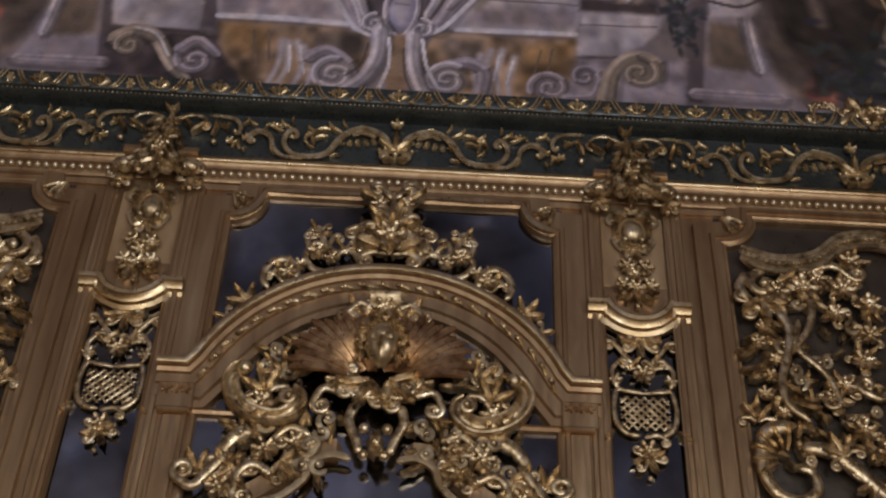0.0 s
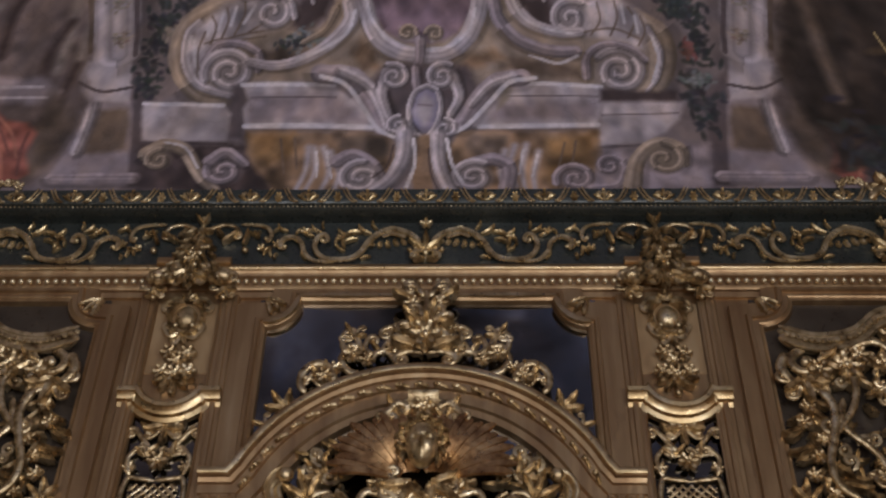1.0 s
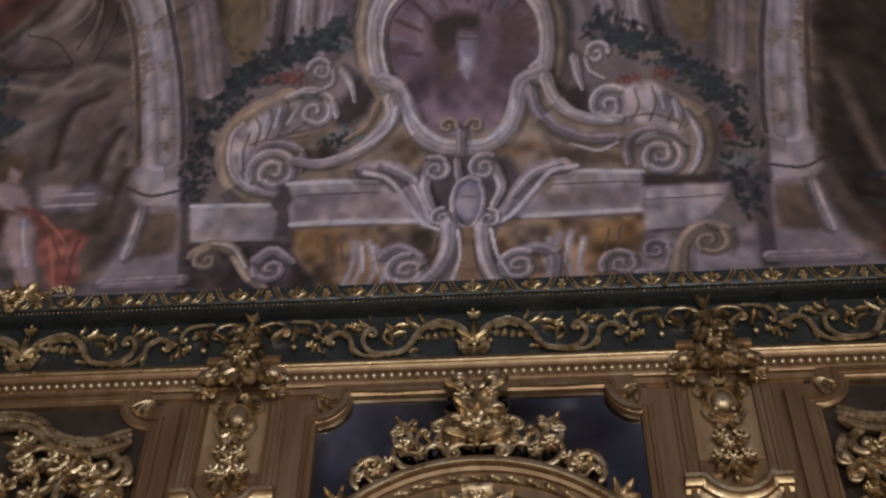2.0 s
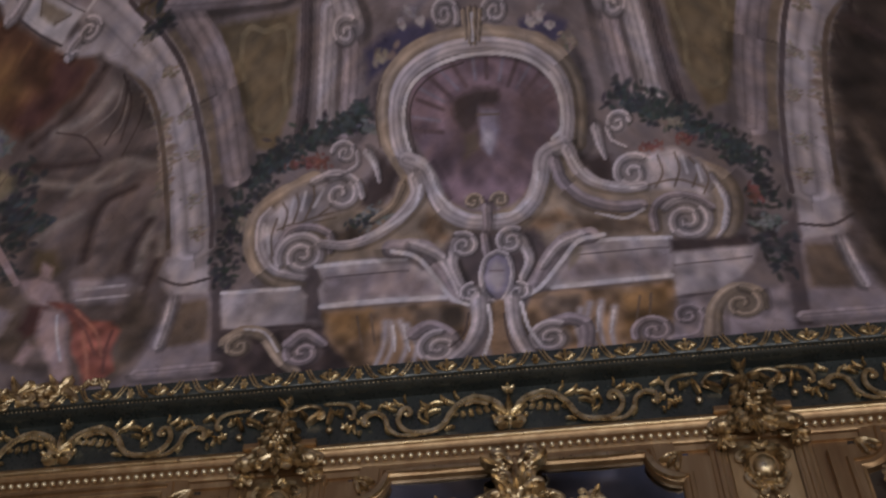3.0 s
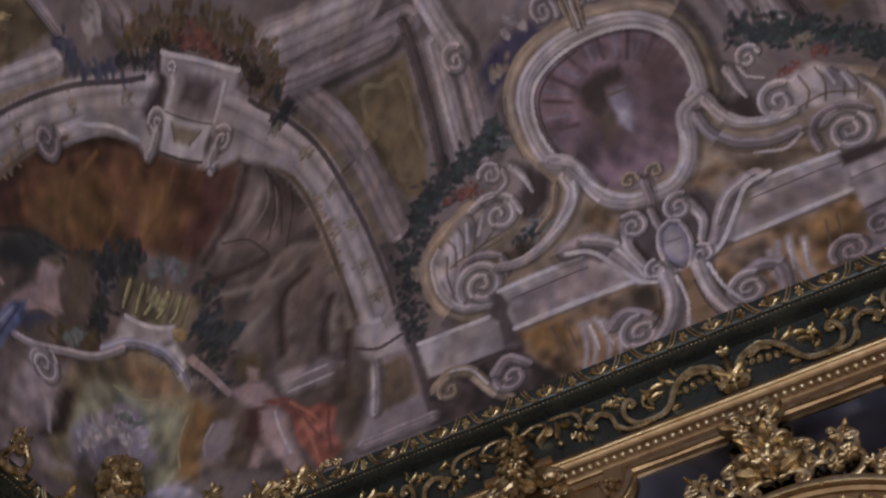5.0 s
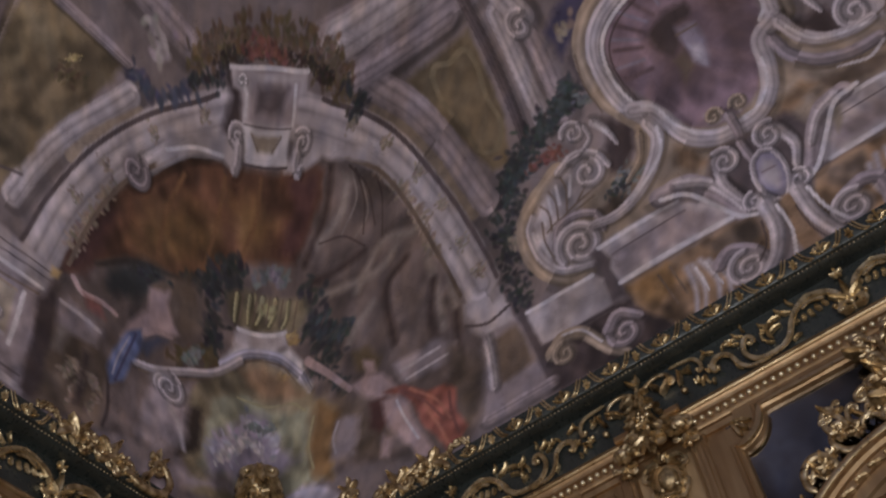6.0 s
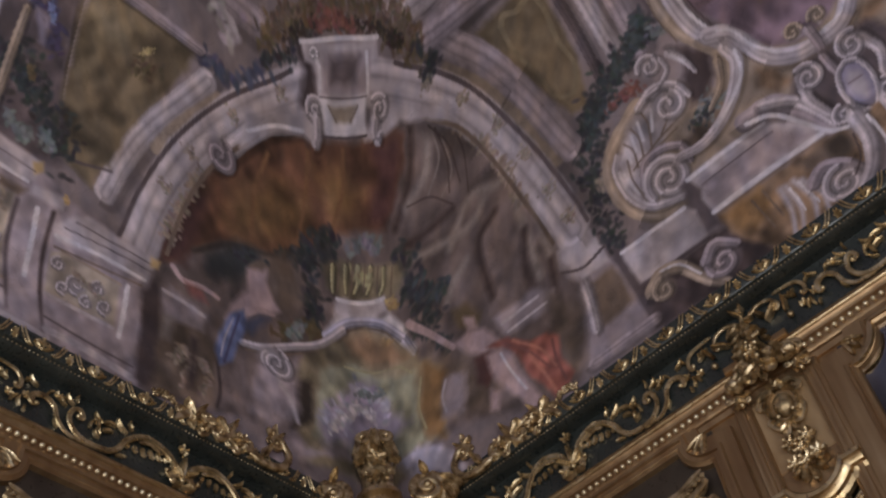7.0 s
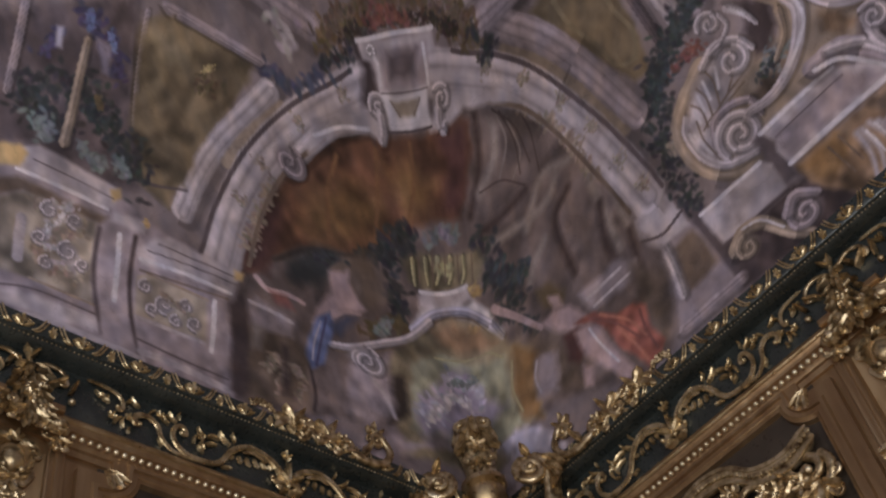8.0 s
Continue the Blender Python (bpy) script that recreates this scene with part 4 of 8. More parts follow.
fill('C', 'stone_light', [(-0.259, 1.683), (0.062, 1.716), (0.067, 1.654), (0.027, 1.648), (0.024, 1.574), (-0.196, 1.554), (-0.201, 1.627), (-0.247, 1.631)], soft=0.007, grain=0.5)
fill('C', 'stone', [(-0.17, 1.669), (0.032, 1.68), (0.021, 1.583), (-0.175, 1.569)], soft=0.011, grain=0.5)
fill('C', 'stone_deep', [(-0.144, 1.661), (-0.013, 1.67), (-0.034, 1.605), (-0.142, 1.596)], soft=0.014, grain=0.5)
stroke('C', 'white', 0.012, [(-0.26, 1.677), (-0.097, 1.709), (0.066, 1.71)], flat=1)
stroke('C', 'white', 0.015, [(-0.21, 1.656), (-0.187, 1.629), (-0.189, 1.57)], flat=1, taper=0.2)
stroke('C', 'white', 0.015, [(0.017, 1.676), (0.018, 1.624), (0.015, 1.58)], flat=1, taper=0.2)
volute('C', 'white', 0.011, (-0.21, 1.656), 0.018, 8, 1.2, 1)
fill('C', 'white', [(-0.192, 1.552), (0.004, 1.573), (0.002, 1.474), (-0.181, 1.455)], soft=0.008, grain=0.5)
fill('C', 'ochre_grey', [(-0.157, 1.537), (-0.034, 1.549), (-0.061, 1.505), (-0.13, 1.498)], soft=0.008)
stroke('C', 'umber', 0.008, [(-0.157, 1.537), (-0.126, 1.499)], flat=1, soft=0.9)
stroke('C', 'umber', 0.008, [(-0.029, 1.549), (-0.066, 1.505)], flat=1, soft=0.9)
stroke('C', 'stone_deep', 0.008, [(-0.182, 1.452), (0.002, 1.471)], flat=1)
stroke('C', 'stone_deep', 0.007, [(-0.191, 1.555), (0.009, 1.572)], flat=1, soft=0.9)
# fountain, basket of leaves and the small figures as plain shapes of colour
leaves('C', 'leaf_dark', 0.09, [(-0.177, 1.16), (-0.259, 1.058), (-0.295, 0.901), (-0.263, 0.808)], size=0.031)
leaves('C', 'leaf_dark', 0.098, [(0.142, 1.089), (0.165, 0.982), (0.19, 0.886), (0.259, 0.819)], size=0.031)
leaves('C', 'leaf_teal', 0.049, [(0.204, 0.981), (0.271, 0.898), (0.326, 0.924)], size=0.025)
leaves('C', 'leaf_dark', 0.066, [(-0.388, 0.991), (-0.311, 1.057), (-0.178, 1.156)], size=0.028)
leaves('C', 'leaf_grey', 0.042, [(-0.103, 1.136), (-0.026, 1.176), (0.037, 1.156)], size=0.027)
leaves('C', 'lilac', 0.025, [(-0.037, 1.172), (0.009, 1.142)], size=0.021)
leaves('C', 'umber_leaf', 0.061, [(-0.427, 0.675), (-0.325, 0.776), (-0.27, 0.76)], size=0.031)
leaves('C', 'leaf_grey', 0.038, [(-0.39, 0.707), (-0.326, 0.772)], size=0.026)
fill('C', 'basket', [(-0.227, 1.051), (-0.138, 1.1), (0.116, 1.088), (0.139, 1.034), (0.11, 0.988), (0.056, 0.98), (-0.169, 0.961), (-0.214, 0.977)], soft=0.013, grain=1)
stroke('C', 'basket_light', 0.02, [(-0.18, 1.063), (-0.186, 1.007), (-0.187, 0.971)], taper=0.4)
stroke('C', 'basket_light', 0.02, [(-0.122, 1.078), (-0.128, 1.024), (-0.128, 0.989)], taper=0.4)
stroke('C', 'basket_light', 0.02, [(-0.066, 1.086), (-0.072, 1.034), (-0.09, 0.997)], taper=0.4)
stroke('C', 'basket_light', 0.02, [(-0.01, 1.087), (-0.015, 1.036), (-0.033, 1.003)], taper=0.4)
stroke('C', 'basket_light', 0.019, [(0.048, 1.079), (0.043, 1.028), (0.025, 0.998)], taper=0.4)
leaves('C', 'basket_light', 0.043, [(-0.094, 1.068), (-0.02, 1.054)], size=0.022)
stroke('C', 'umber', 0.011, [(-0.151, 1.079), (-0.165, 0.984)], flat=1, soft=0.9)
stroke('C', 'umber', 0.011, [(-0.09, 1.091), (-0.104, 1)], flat=1, soft=0.9)
stroke('C', 'umber', 0.011, [(-0.034, 1.095), (-0.048, 1.008)], flat=1, soft=0.9)
stroke('C', 'umber', 0.011, [(0.024, 1.09), (0.011, 1.006)], flat=1, soft=0.9)
stroke('C', 'umber', 0.011, [(0.087, 1.076), (0.074, 0.992)], flat=1, soft=0.9)
fill('C', 'stone_light', [(-0.174, 0.96), (0.042, 0.991), (0.06, 0.936), (-0.188, 0.893)], soft=0.011, grain=0.5)
stroke('C', 'white', 0.015, [(-0.17, 0.953), (0.041, 0.983)], flat=1)
leaves('C', 'ochre_light', 0.027, [(0.057, 0.968), (0.098, 0.942)], size=0.02)
fill('C', 'basket', [(-0.377, 0.559), (-0.311, 0.669), (-0.207, 0.79), (-0.073, 0.874), (0.054, 0.862), (0.157, 0.741), (0.177, 0.599), (0.156, 0.465), (0.17, 0.262), (-0.389, 0.153), (-0.354, 0.395)], soft=0.019, grain=1)
fill('C', 'white', [(-0.239, 0.797), (-0.185, 0.882), (-0.065, 0.929), (0.064, 0.927), (0.123, 0.862), (0.168, 0.747), (0.096, 0.791), (0.03, 0.877), (-0.07, 0.899), (-0.174, 0.856)], soft=0.011, grain=0.5)
stroke('C', 'lilac_pale', 0.036, [(-0.231, 0.788), (-0.121, 0.887), (0.008, 0.904), (0.107, 0.828), (0.157, 0.741)], taper=0.2)
stroke('C', 'umber', 0.011, [(-0.235, 0.754), (-0.099, 0.869), (0.029, 0.873), (0.119, 0.77)], flat=1, soft=0.9)
stroke('C', 'stone_light', 0.031, [(-0.586, 0.55), (-0.503, 0.58), (-0.385, 0.657), (-0.261, 0.737), (-0.151, 0.848)])
stroke('C', 'umber', 0.012, [(-0.571, 0.53), (-0.436, 0.594), (-0.264, 0.712)], flat=1, soft=0.9)
fill('C', 'stone', [(-0.51, 0.507), (-0.367, 0.614), (-0.343, 0.504), (-0.394, 0.345), (-0.508, 0.275), (-0.543, 0.36)], soft=0.022, grain=0.8)
volute('C', 'stone_light', 0.031, (-0.463, 0.545), 0.067, 65, 1.7, -1)
stroke('C', 'stone_light', 0.044, [(-0.432, 0.503), (-0.403, 0.444), (-0.44, 0.317)], taper=0.3)
fill('C', 'shadow_paint', [(-0.368, 0.565), (-0.327, 0.563), (-0.343, 0.375), (-0.383, 0.325)], soft=0.017)
fill('C', 'umber', [(-0.931, 0.442), (-0.874, 0.527), (-0.737, 0.517), (-0.681, 0.453), (-0.693, 0.183), (-0.925, 0.075)], soft=0.02, grain=1)
fill('C', 'stone', [(-0.882, 0.568), (-0.84, 0.613), (-0.716, 0.577), (-0.73, 0.497), (-0.888, 0.469)], soft=0.013, grain=0.7)
stroke('C', 'stone_light', 0.018, [(-0.866, 0.578), (-0.792, 0.578), (-0.725, 0.567)], flat=1)
fill('C', 'tent_light', [(-0.88, 0.475), (-0.834, 0.48), (-0.847, 0.372), (-0.889, 0.37)], soft=0.018)
leaves('C', 'ochre_stone', 0.032, [(-0.847, 0.295), (-0.801, 0.372), (-0.782, 0.286), (-0.832, 0.171)], size=0.021)
leaves('C', 'ochre_stone', 0.032, [(-0.747, 0.361), (-0.717, 0.329), (-0.739, 0.207)], size=0.021)
fill('C', 'shadow_paint', [(-0.951, 0.501), (-0.902, 0.556), (-0.907, 0.117), (-0.946, 0.088)], soft=0.018)
fill('C', 'shadow_paint', [(-0.774, 0.445), (-0.746, 0.448), (-0.765, 0.217), (-0.789, 0.2)], soft=0.016)
stroke('C', 'shadow_paint', 0.021, [(-0.68, 0.403), (-0.672, 0.278), (-0.684, 0.188)], flat=1, soft=0.9)
fill('C', 'leaf_dark', [(-0.709, 0.829), (-0.569, 0.949), (-0.481, 0.965), (-0.491, 0.887), (-0.61, 0.777), (-0.696, 0.749)], soft=0.026)
fill('C', 'umber', [(-0.482, 0.954), (-0.35, 1.019), (-0.31, 0.894), (-0.395, 0.762), (-0.46, 0.772), (-0.456, 0.884)], soft=0.027)
leaves('C', 'leaf_dark', 0.048, [(-0.575, 0.905), (-0.485, 0.932)], size=0.024)
fill('C', 'flesh', [(-0.549, 0.868), (-0.5, 0.915), (-0.465, 0.917), (-0.472, 0.858), (-0.443, 0.808), (-0.415, 0.778), (-0.533, 0.704), (-0.59, 0.606), (-0.643, 0.611), (-0.609, 0.705), (-0.555, 0.782)], soft=0.011)
fill('C', 'umber', [(-0.539, 0.882), (-0.494, 0.931), (-0.459, 0.929), (-0.489, 0.896)], soft=0.011)
stroke('C', 'flesh', 0.024, [(-0.83, 0.696), (-0.797, 0.667), (-0.723, 0.684), (-0.67, 0.679)], taper=0.2, flat=1)
stroke('C', 'flesh', 0.028, [(-0.555, 0.695), (-0.509, 0.731), (-0.452, 0.749)], taper=0.3, flat=1)
fill('C', 'rose', [(-0.793, 0.67), (-0.724, 0.675), (-0.708, 0.629), (-0.776, 0.625)], soft=0.013)
fill('C', 'blue', [(-0.624, 0.642), (-0.568, 0.697), (-0.561, 0.636), (-0.601, 0.527), (-0.625, 0.438), (-0.673, 0.393), (-0.689, 0.448), (-0.671, 0.533)], soft=0.009, grain=1.2)
stroke('C', 'blue_deep', 0.014, [(-0.588, 0.662), (-0.625, 0.537), (-0.655, 0.419)], flat=1, soft=0.9)
stroke('C', 'lilac_pale', 0.011, [(-0.612, 0.635), (-0.651, 0.521), (-0.666, 0.438)], flat=1, soft=0.9)
fill('C', 'blue_leaf', [(-0.574, 0.638), (-0.51, 0.717), (-0.466, 0.723), (-0.543, 0.609)], soft=0.014)
fill('C', 'stone', [(0.493, 0.635), (0.653, 0.634), (0.725, 0.565), (0.7, 0.503), (0.537, 0.518)], soft=0.014, grain=0.8)
stroke('C', 'stone_light', 0.014, [(0.525, 0.589), (0.669, 0.59)], flat=1)
stroke('C', 'stone_light', 0.014, [(0.545, 0.541), (0.697, 0.54)], flat=1)
fill('C', 'umber', [(0.712, 0.567), (0.805, 0.455), (0.787, 0.199), (0.732, 0.11), (0.722, 0.268)], soft=0.023, grain=0.8)
fill('C', 'umber_leaf', [(0.331, 0.788), (0.393, 0.773), (0.449, 0.696), (0.426, 0.652), (0.358, 0.698)], soft=0.014)
leaves('C', 'leaf_dark', 0.042, [(0.157, 0.843), (0.269, 0.72), (0.308, 0.642)], size=0.026)
fill('C', 'flesh', [(0.316, 0.66), (0.389, 0.668), (0.457, 0.626), (0.512, 0.519), (0.461, 0.503), (0.387, 0.567)], soft=0.012)
stroke('C', 'flesh', 0.03, [(0.143, 0.859), (0.234, 0.764), (0.324, 0.644)], taper=0.3, flat=1)
fill('C', 'flesh', [(0.374, 0.732), (0.42, 0.705), (0.426, 0.652), (0.388, 0.66)], soft=0.009)
fill('C', 'umber', [(0.216, 0.713), (0.35, 0.583), (0.447, 0.422), (0.442, 0.263), (0.197, 0.43)], soft=0.033, grain=0.9)
fill('C', 'wine', [(0.402, 0.534), (0.464, 0.521), (0.497, 0.43), (0.438, 0.376), (0.403, 0.425)], soft=0.014)
fill('C', 'red', [(0.453, 0.545), (0.537, 0.523), (0.617, 0.435), (0.685, 0.424), (0.723, 0.361), (0.722, 0.268), (0.749, 0.164), (0.716, 0.115), (0.671, 0.11), (0.641, 0.207), (0.6, 0.277), (0.572, 0.398), (0.529, 0.478)], soft=0.009, grain=1.2)
stroke('C', 'rose', 0.016, [(0.512, 0.519), (0.609, 0.395), (0.675, 0.259)], flat=1, soft=0.9)
stroke('C', 'rose', 0.016, [(0.698, 0.374), (0.701, 0.277), (0.72, 0.154)], flat=1, soft=0.9)
stroke('C', 'red_light', 0.018, [(0.556, 0.491), (0.651, 0.371), (0.696, 0.249)], flat=1, soft=0.9)
stroke('C', 'red_light', 0.019, [(0.607, 0.381), (0.651, 0.255), (0.677, 0.14)], flat=1, soft=0.9)
fill('C', 'flesh', [(0.447, 0.51), (0.509, 0.497), (0.554, 0.43), (0.563, 0.347), (0.604, 0.228), (0.64, 0.094), (0.583, 0.144), (0.515, 0.299), (0.472, 0.373)], soft=0.012)
stroke('C', 'white', 0.014, [(0.505, 0.475), (0.531, 0.382), (0.579, 0.241)], flat=1, soft=0.9)
fill('C', 'stone', [(0.282, 0.54), (0.361, 0.498), (0.341, 0.384), (0.27, 0.407)], soft=0.022)
fill('C', 'flesh', [(0.449, 0.356), (0.476, 0.319), (0.47, 0.235), (0.437, 0.262)], soft=0.012)
fill('C', 'stone', [(-0.294, 0.241), (-0.379, 0.272), (-0.516, 0.158), (-0.604, 0.041), (-0.484, 0.005)], soft=0.02, grain=0.8)
fill('C', 'lilac_pale', [(0.008, 0.392), (0.132, 0.351), (0.261, 0.206), (0.31, 0.067), (0.09, 0.248)], soft=0.02, grain=0.8)
# painted fountain: ochre frame, celadon field, pale splash
fill('C', 'basket', [(-0.38, 0.534), (-0.326, 0.655), (-0.204, 0.776), (-0.049, 0.879), (0.096, 0.815), (0.189, 0.693), (0.266, 0.601), (0.227, 0.477), (0.264, 0.289), (0.101, 0.349), (-0.344, 0.234), (-0.39, 0.373)], soft=0.017, grain=1)
fill('C', 'umber_dark', [(-0.39, 0.524), (-0.307, 0.552), (-0.306, 0.378), (-0.402, 0.286)], soft=0.017)
fill('C', 'celadon', [(-0.265, 0.641), (-0.127, 0.739), (0.15, 0.667), (0.155, 0.515), (0.173, 0.352), (-0.312, 0.307)], soft=0.014, grain=1)
fill('C', 'lilac', [(-0.283, 0.417), (-0.183, 0.558), (-0.119, 0.654), (-0.031, 0.681), (0.021, 0.607), (0.107, 0.473), (0.041, 0.453), (-0.269, 0.303)], soft=0.03, grain=0.8)
leaves('C', 'lilac_pale', 0.091, [(-0.255, 0.391), (-0.167, 0.515), (-0.076, 0.627), (0.012, 0.564)], size=0.028)
leaves('C', 'white', 0.041, [(-0.233, 0.39), (-0.114, 0.552), (-0.044, 0.541)], size=0.02)
leaves('C', 'leaf_grey', 0.034, [(-0.102, 0.618), (0.005, 0.657)], size=0.019)
stroke('C', 'basket_light', 0.014, [(-0.157, 0.705), (-0.057, 0.722), (0.075, 0.726), (0.145, 0.666)], flat=1, soft=0.9)
fill('C', 'ochre_brown', [(0.196, 0.674), (0.287, 0.573), (0.249, 0.452), (0.257, 0.279), (0.181, 0.364), (0.163, 0.503)], soft=0.017, grain=0.9)
stroke('C', 'basket_light', 0.015, [(0.178, 0.621), (0.159, 0.511), (0.181, 0.391)], flat=1, soft=0.9)
leaves('C', 'ochre_light', 0.027, [(0.017, 0.825), (0.056, 0.821)], size=0.018)
fill('C', 'ochre', [(-0.16, 0.814), (-0.051, 0.866), (0.069, 0.82), (0.133, 0.735), (-0.121, 0.767)], soft=0.018, grain=0.9)
fill('C', 'stone', [(-0.52, 0.485), (-0.444, 0.6), (-0.372, 0.588), (-0.367, 0.386), (-0.473, 0.218), (-0.551, 0.257)], soft=0.024, grain=0.9)
volute('C', 'stone_light', 0.026, (-0.448, 0.544), 0.062, 63, 1.7, -1)
stroke('C', 'stone_light', 0.049, [(-0.451, 0.476), (-0.404, 0.429), (-0.375, 0.328)], flat=1, taper=0.3, soft=0.9)
fill('C', 'stone', [(0.274, 0.539), (0.356, 0.484), (0.34, 0.344), (0.259, 0.394)], soft=0.022)
stroke('C', 'stone_light', 0.019, [(0.278, 0.535), (0.259, 0.474), (0.269, 0.401)], flat=1, soft=0.9)
fill('C', 'lilac_pale', [(0.133, 0.342), (0.231, 0.268), (0.308, 0.097), (0.279, 0.084), (0.088, 0.288)], soft=0.018, grain=0.8)
fill('C', 'stone', [(-0.313, 0.222), (-0.167, 0.378), (-0.145, 0.284)], soft=0.018, grain=0.8)
# west wall: balustrade with carved panels, ribbon and garland over it
fill('W', 'stone_deep', [(0.52, 1.192), (0.98, 1.514), (1.269, 0.832), (1.194, 0.766), (0.86, 0.794), (0.706, 0.734)], soft=0.031, grain=0.8)
stroke('W', 'stone', 0.033, [(0.612, 1.315), (0.659, 1.129), (0.693, 0.953)], ribs=1)
stroke('W', 'stone', 0.022, [(1.033, 1.473), (1.099, 1.272), (1.174, 1.064)], ribs=1)
fill('W', 'panel', [(1.049, 1.445), (1.163, 1.507), (1.51, 1.492), (1.521, 1.421), (1.45, 1.099), (1.458, 0.923), (1.283, 0.875), (1.18, 0.991), (1.105, 1.251)], soft=0.018, grain=1)
fill('W', 'panel_light', [(1.072, 1.401), (1.176, 1.477), (1.337, 1.463), (1.216, 1.309), (1.224, 1.19), (1.178, 1.191)], soft=0.048, grain=0.8)
stroke('W', 'stone', 0.028, [(1.151, 1.51), (1.336, 1.508), (1.53, 1.501)], ribs=1)
stroke('W', 'stone_deep', 0.021, [(1.188, 0.996), (1.281, 0.869), (1.468, 0.912)], flat=1, soft=0.9)
leaves('W', 'umber_leaf', 0.067, [(1.338, 1.322), (1.421, 1.362)], size=0.022)
leaves('W', 'gold_fleck', 0.022, [(1.326, 1.369), (1.357, 1.407)], size=0.009)
leaves('W', 'leaf_dark', 0.137, [(0.748, 0.971), (0.836, 1.032), (0.949, 1.094), (1.07, 1.034), (1.194, 0.935), (1.282, 0.864)], size=0.031)
leaves('W', 'leaf_dark', 0.086, [(0.82, 1.097), (0.805, 0.941), (0.931, 0.909)], size=0.028)
leaves('W', 'blue_deep', 0.072, [(0.827, 1.353), (0.906, 1.337), (0.996, 1.278), (1.034, 1.214)], size=0.028)
leaves('W', 'blue_deep', 0.046, [(0.767, 1.238), (0.747, 1.142)], size=0.023)
leaves('W', 'blue', 0.025, [(0.85, 1.377), (0.869, 1.317)], size=0.019)
leaves('W', 'blue', 0.019, [(0.946, 1.335), (0.989, 1.286)], size=0.017)
fill('W', 'lilac_pale', [(0.753, 1.268), (0.782, 1.274), (0.809, 1.198), (0.781, 1.193)], soft=0.008)
fill('W', 'lilac', [(0.906, 1.299), (0.967, 1.293), (1.008, 1.187), (0.982, 1.191)], soft=0.011)
leaves('W', 'leaf_grey', 0.07, [(0.81, 0.898), (0.88, 0.892), (0.854, 0.842)], size=0.026)
leaves('W', 'leaf_teal', 0.075, [(0.966, 1.054), (1.059, 1.003)], size=0.027)
leaves('W', 'leaf_grey', 0.059, [(1.009, 0.888), (1.078, 0.861), (1.133, 0.839)], size=0.027)
leaves('W', 'leaf_grey', 0.041, [(1.162, 0.892), (1.224, 0.855)], size=0.025)
leaves('W', 'umber_leaf', 0.026, [(1.001, 1.085), (1.033, 1.065)], size=0.018)
stroke('W', 'ochre_stone', 0.033, [(0.882, 1.272), (0.909, 1.142), (0.938, 0.998), (0.956, 0.867)], taper=-0.3)
fill('W', 'stone', [(0.735, 0.647), (0.861, 0.79), (1.206, 0.773), (1.379, 0.704), (1.463, 0.692), (1.791, 0.674), (1.842, 0.09), (1.432, 0.061), (0.883, 0.033)], soft=0.012, grain=0.7)
fill('W', 'stone_light', [(0.806, 0.759), (0.876, 0.813), (1.21, 0.79), (1.225, 0.699), (1.077, 0.689), (0.846, 0.678)], soft=0.009, grain=0.5)
fill('W', 'ochre_light', [(0.726, 0.74), (0.811, 0.782), (0.85, 0.758), (0.835, 0.698), (0.753, 0.658)], soft=0.011)
fill('W', 'ochre_light', [(1.183, 0.771), (1.218, 0.795), (1.236, 0.757), (1.208, 0.722)], soft=0.009)
stroke('W', 'stone_deep', 0.009, [(0.876, 0.747), (1.036, 0.745), (1.207, 0.742)], flat=1, soft=0.9)
stroke('W', 'white', 0.016, [(0.832, 0.681), (1.008, 0.689), (1.195, 0.688)], flat=1)
fill('W', 'umber', [(0.755, 0.586), (0.842, 0.65), (1.16, 0.648), (1.205, 0.656), (1.189, 0.611), (0.879, 0.603), (0.773, 0.525)], soft=0.011, grain=0.7)
fill('W', 'carved', [(0.777, 0.514), (0.878, 0.607), (1.174, 0.614), (1.212, 0.346), (1.242, 0.255), (0.994, 0.249), (0.848, 0.228)], soft=0.011, grain=1.2)
leaves('W', 'stone_light', 0.051, [(1.004, 0.592), (1.066, 0.614), (0.989, 0.445), (1.08, 0.434), (1.135, 0.388), (1.026, 0.334)], size=0.023)
leaves('W', 'ochre_stone', 0.046, [(0.932, 0.574), (1.134, 0.576), (1.034, 0.442), (0.987, 0.362), (1.171, 0.324)], size=0.023)
leaves('W', 'white', 0.021, [(1.056, 0.609), (1.001, 0.438), (1.1, 0.424)], size=0.016)
volute('W', 'stone_light', 0.014, (0.993, 0.575), 0.038, 106, 1.5, 1)
volute('W', 'stone_light', 0.014, (1.093, 0.576), 0.035, -74, 1.5, -1)
volute('W', 'stone_light', 0.014, (0.989, 0.445), 0.034, -76, 1.5, -1)
volute('W', 'stone_light', 0.014, (1.102, 0.435), 0.044, 104, 1.5, 1)
volute('W', 'stone_light', 0.014, (1.038, 0.346), 0.032, 102, 1.5, 1)
volute('W', 'stone_light', 0.014, (1.168, 0.405), 0.031, -78, 1.5, -1)
stroke('W', 'stone_light', 0.041, [(0.906, 0.493), (0.933, 0.318)], flat=1)
stroke('W', 'ochre_stone', 0.014, [(0.994, 0.249), (1.118, 0.251), (1.243, 0.25)], flat=1)
fill('W', 'stone_light', [(1.218, 0.69), (1.368, 0.708), (1.365, 0.653), (1.226, 0.646)], soft=0.009, grain=0.5)
leaves('W', 'ochre_light', 0.021, [(1.348, 0.709), (1.372, 0.695)], size=0.014)
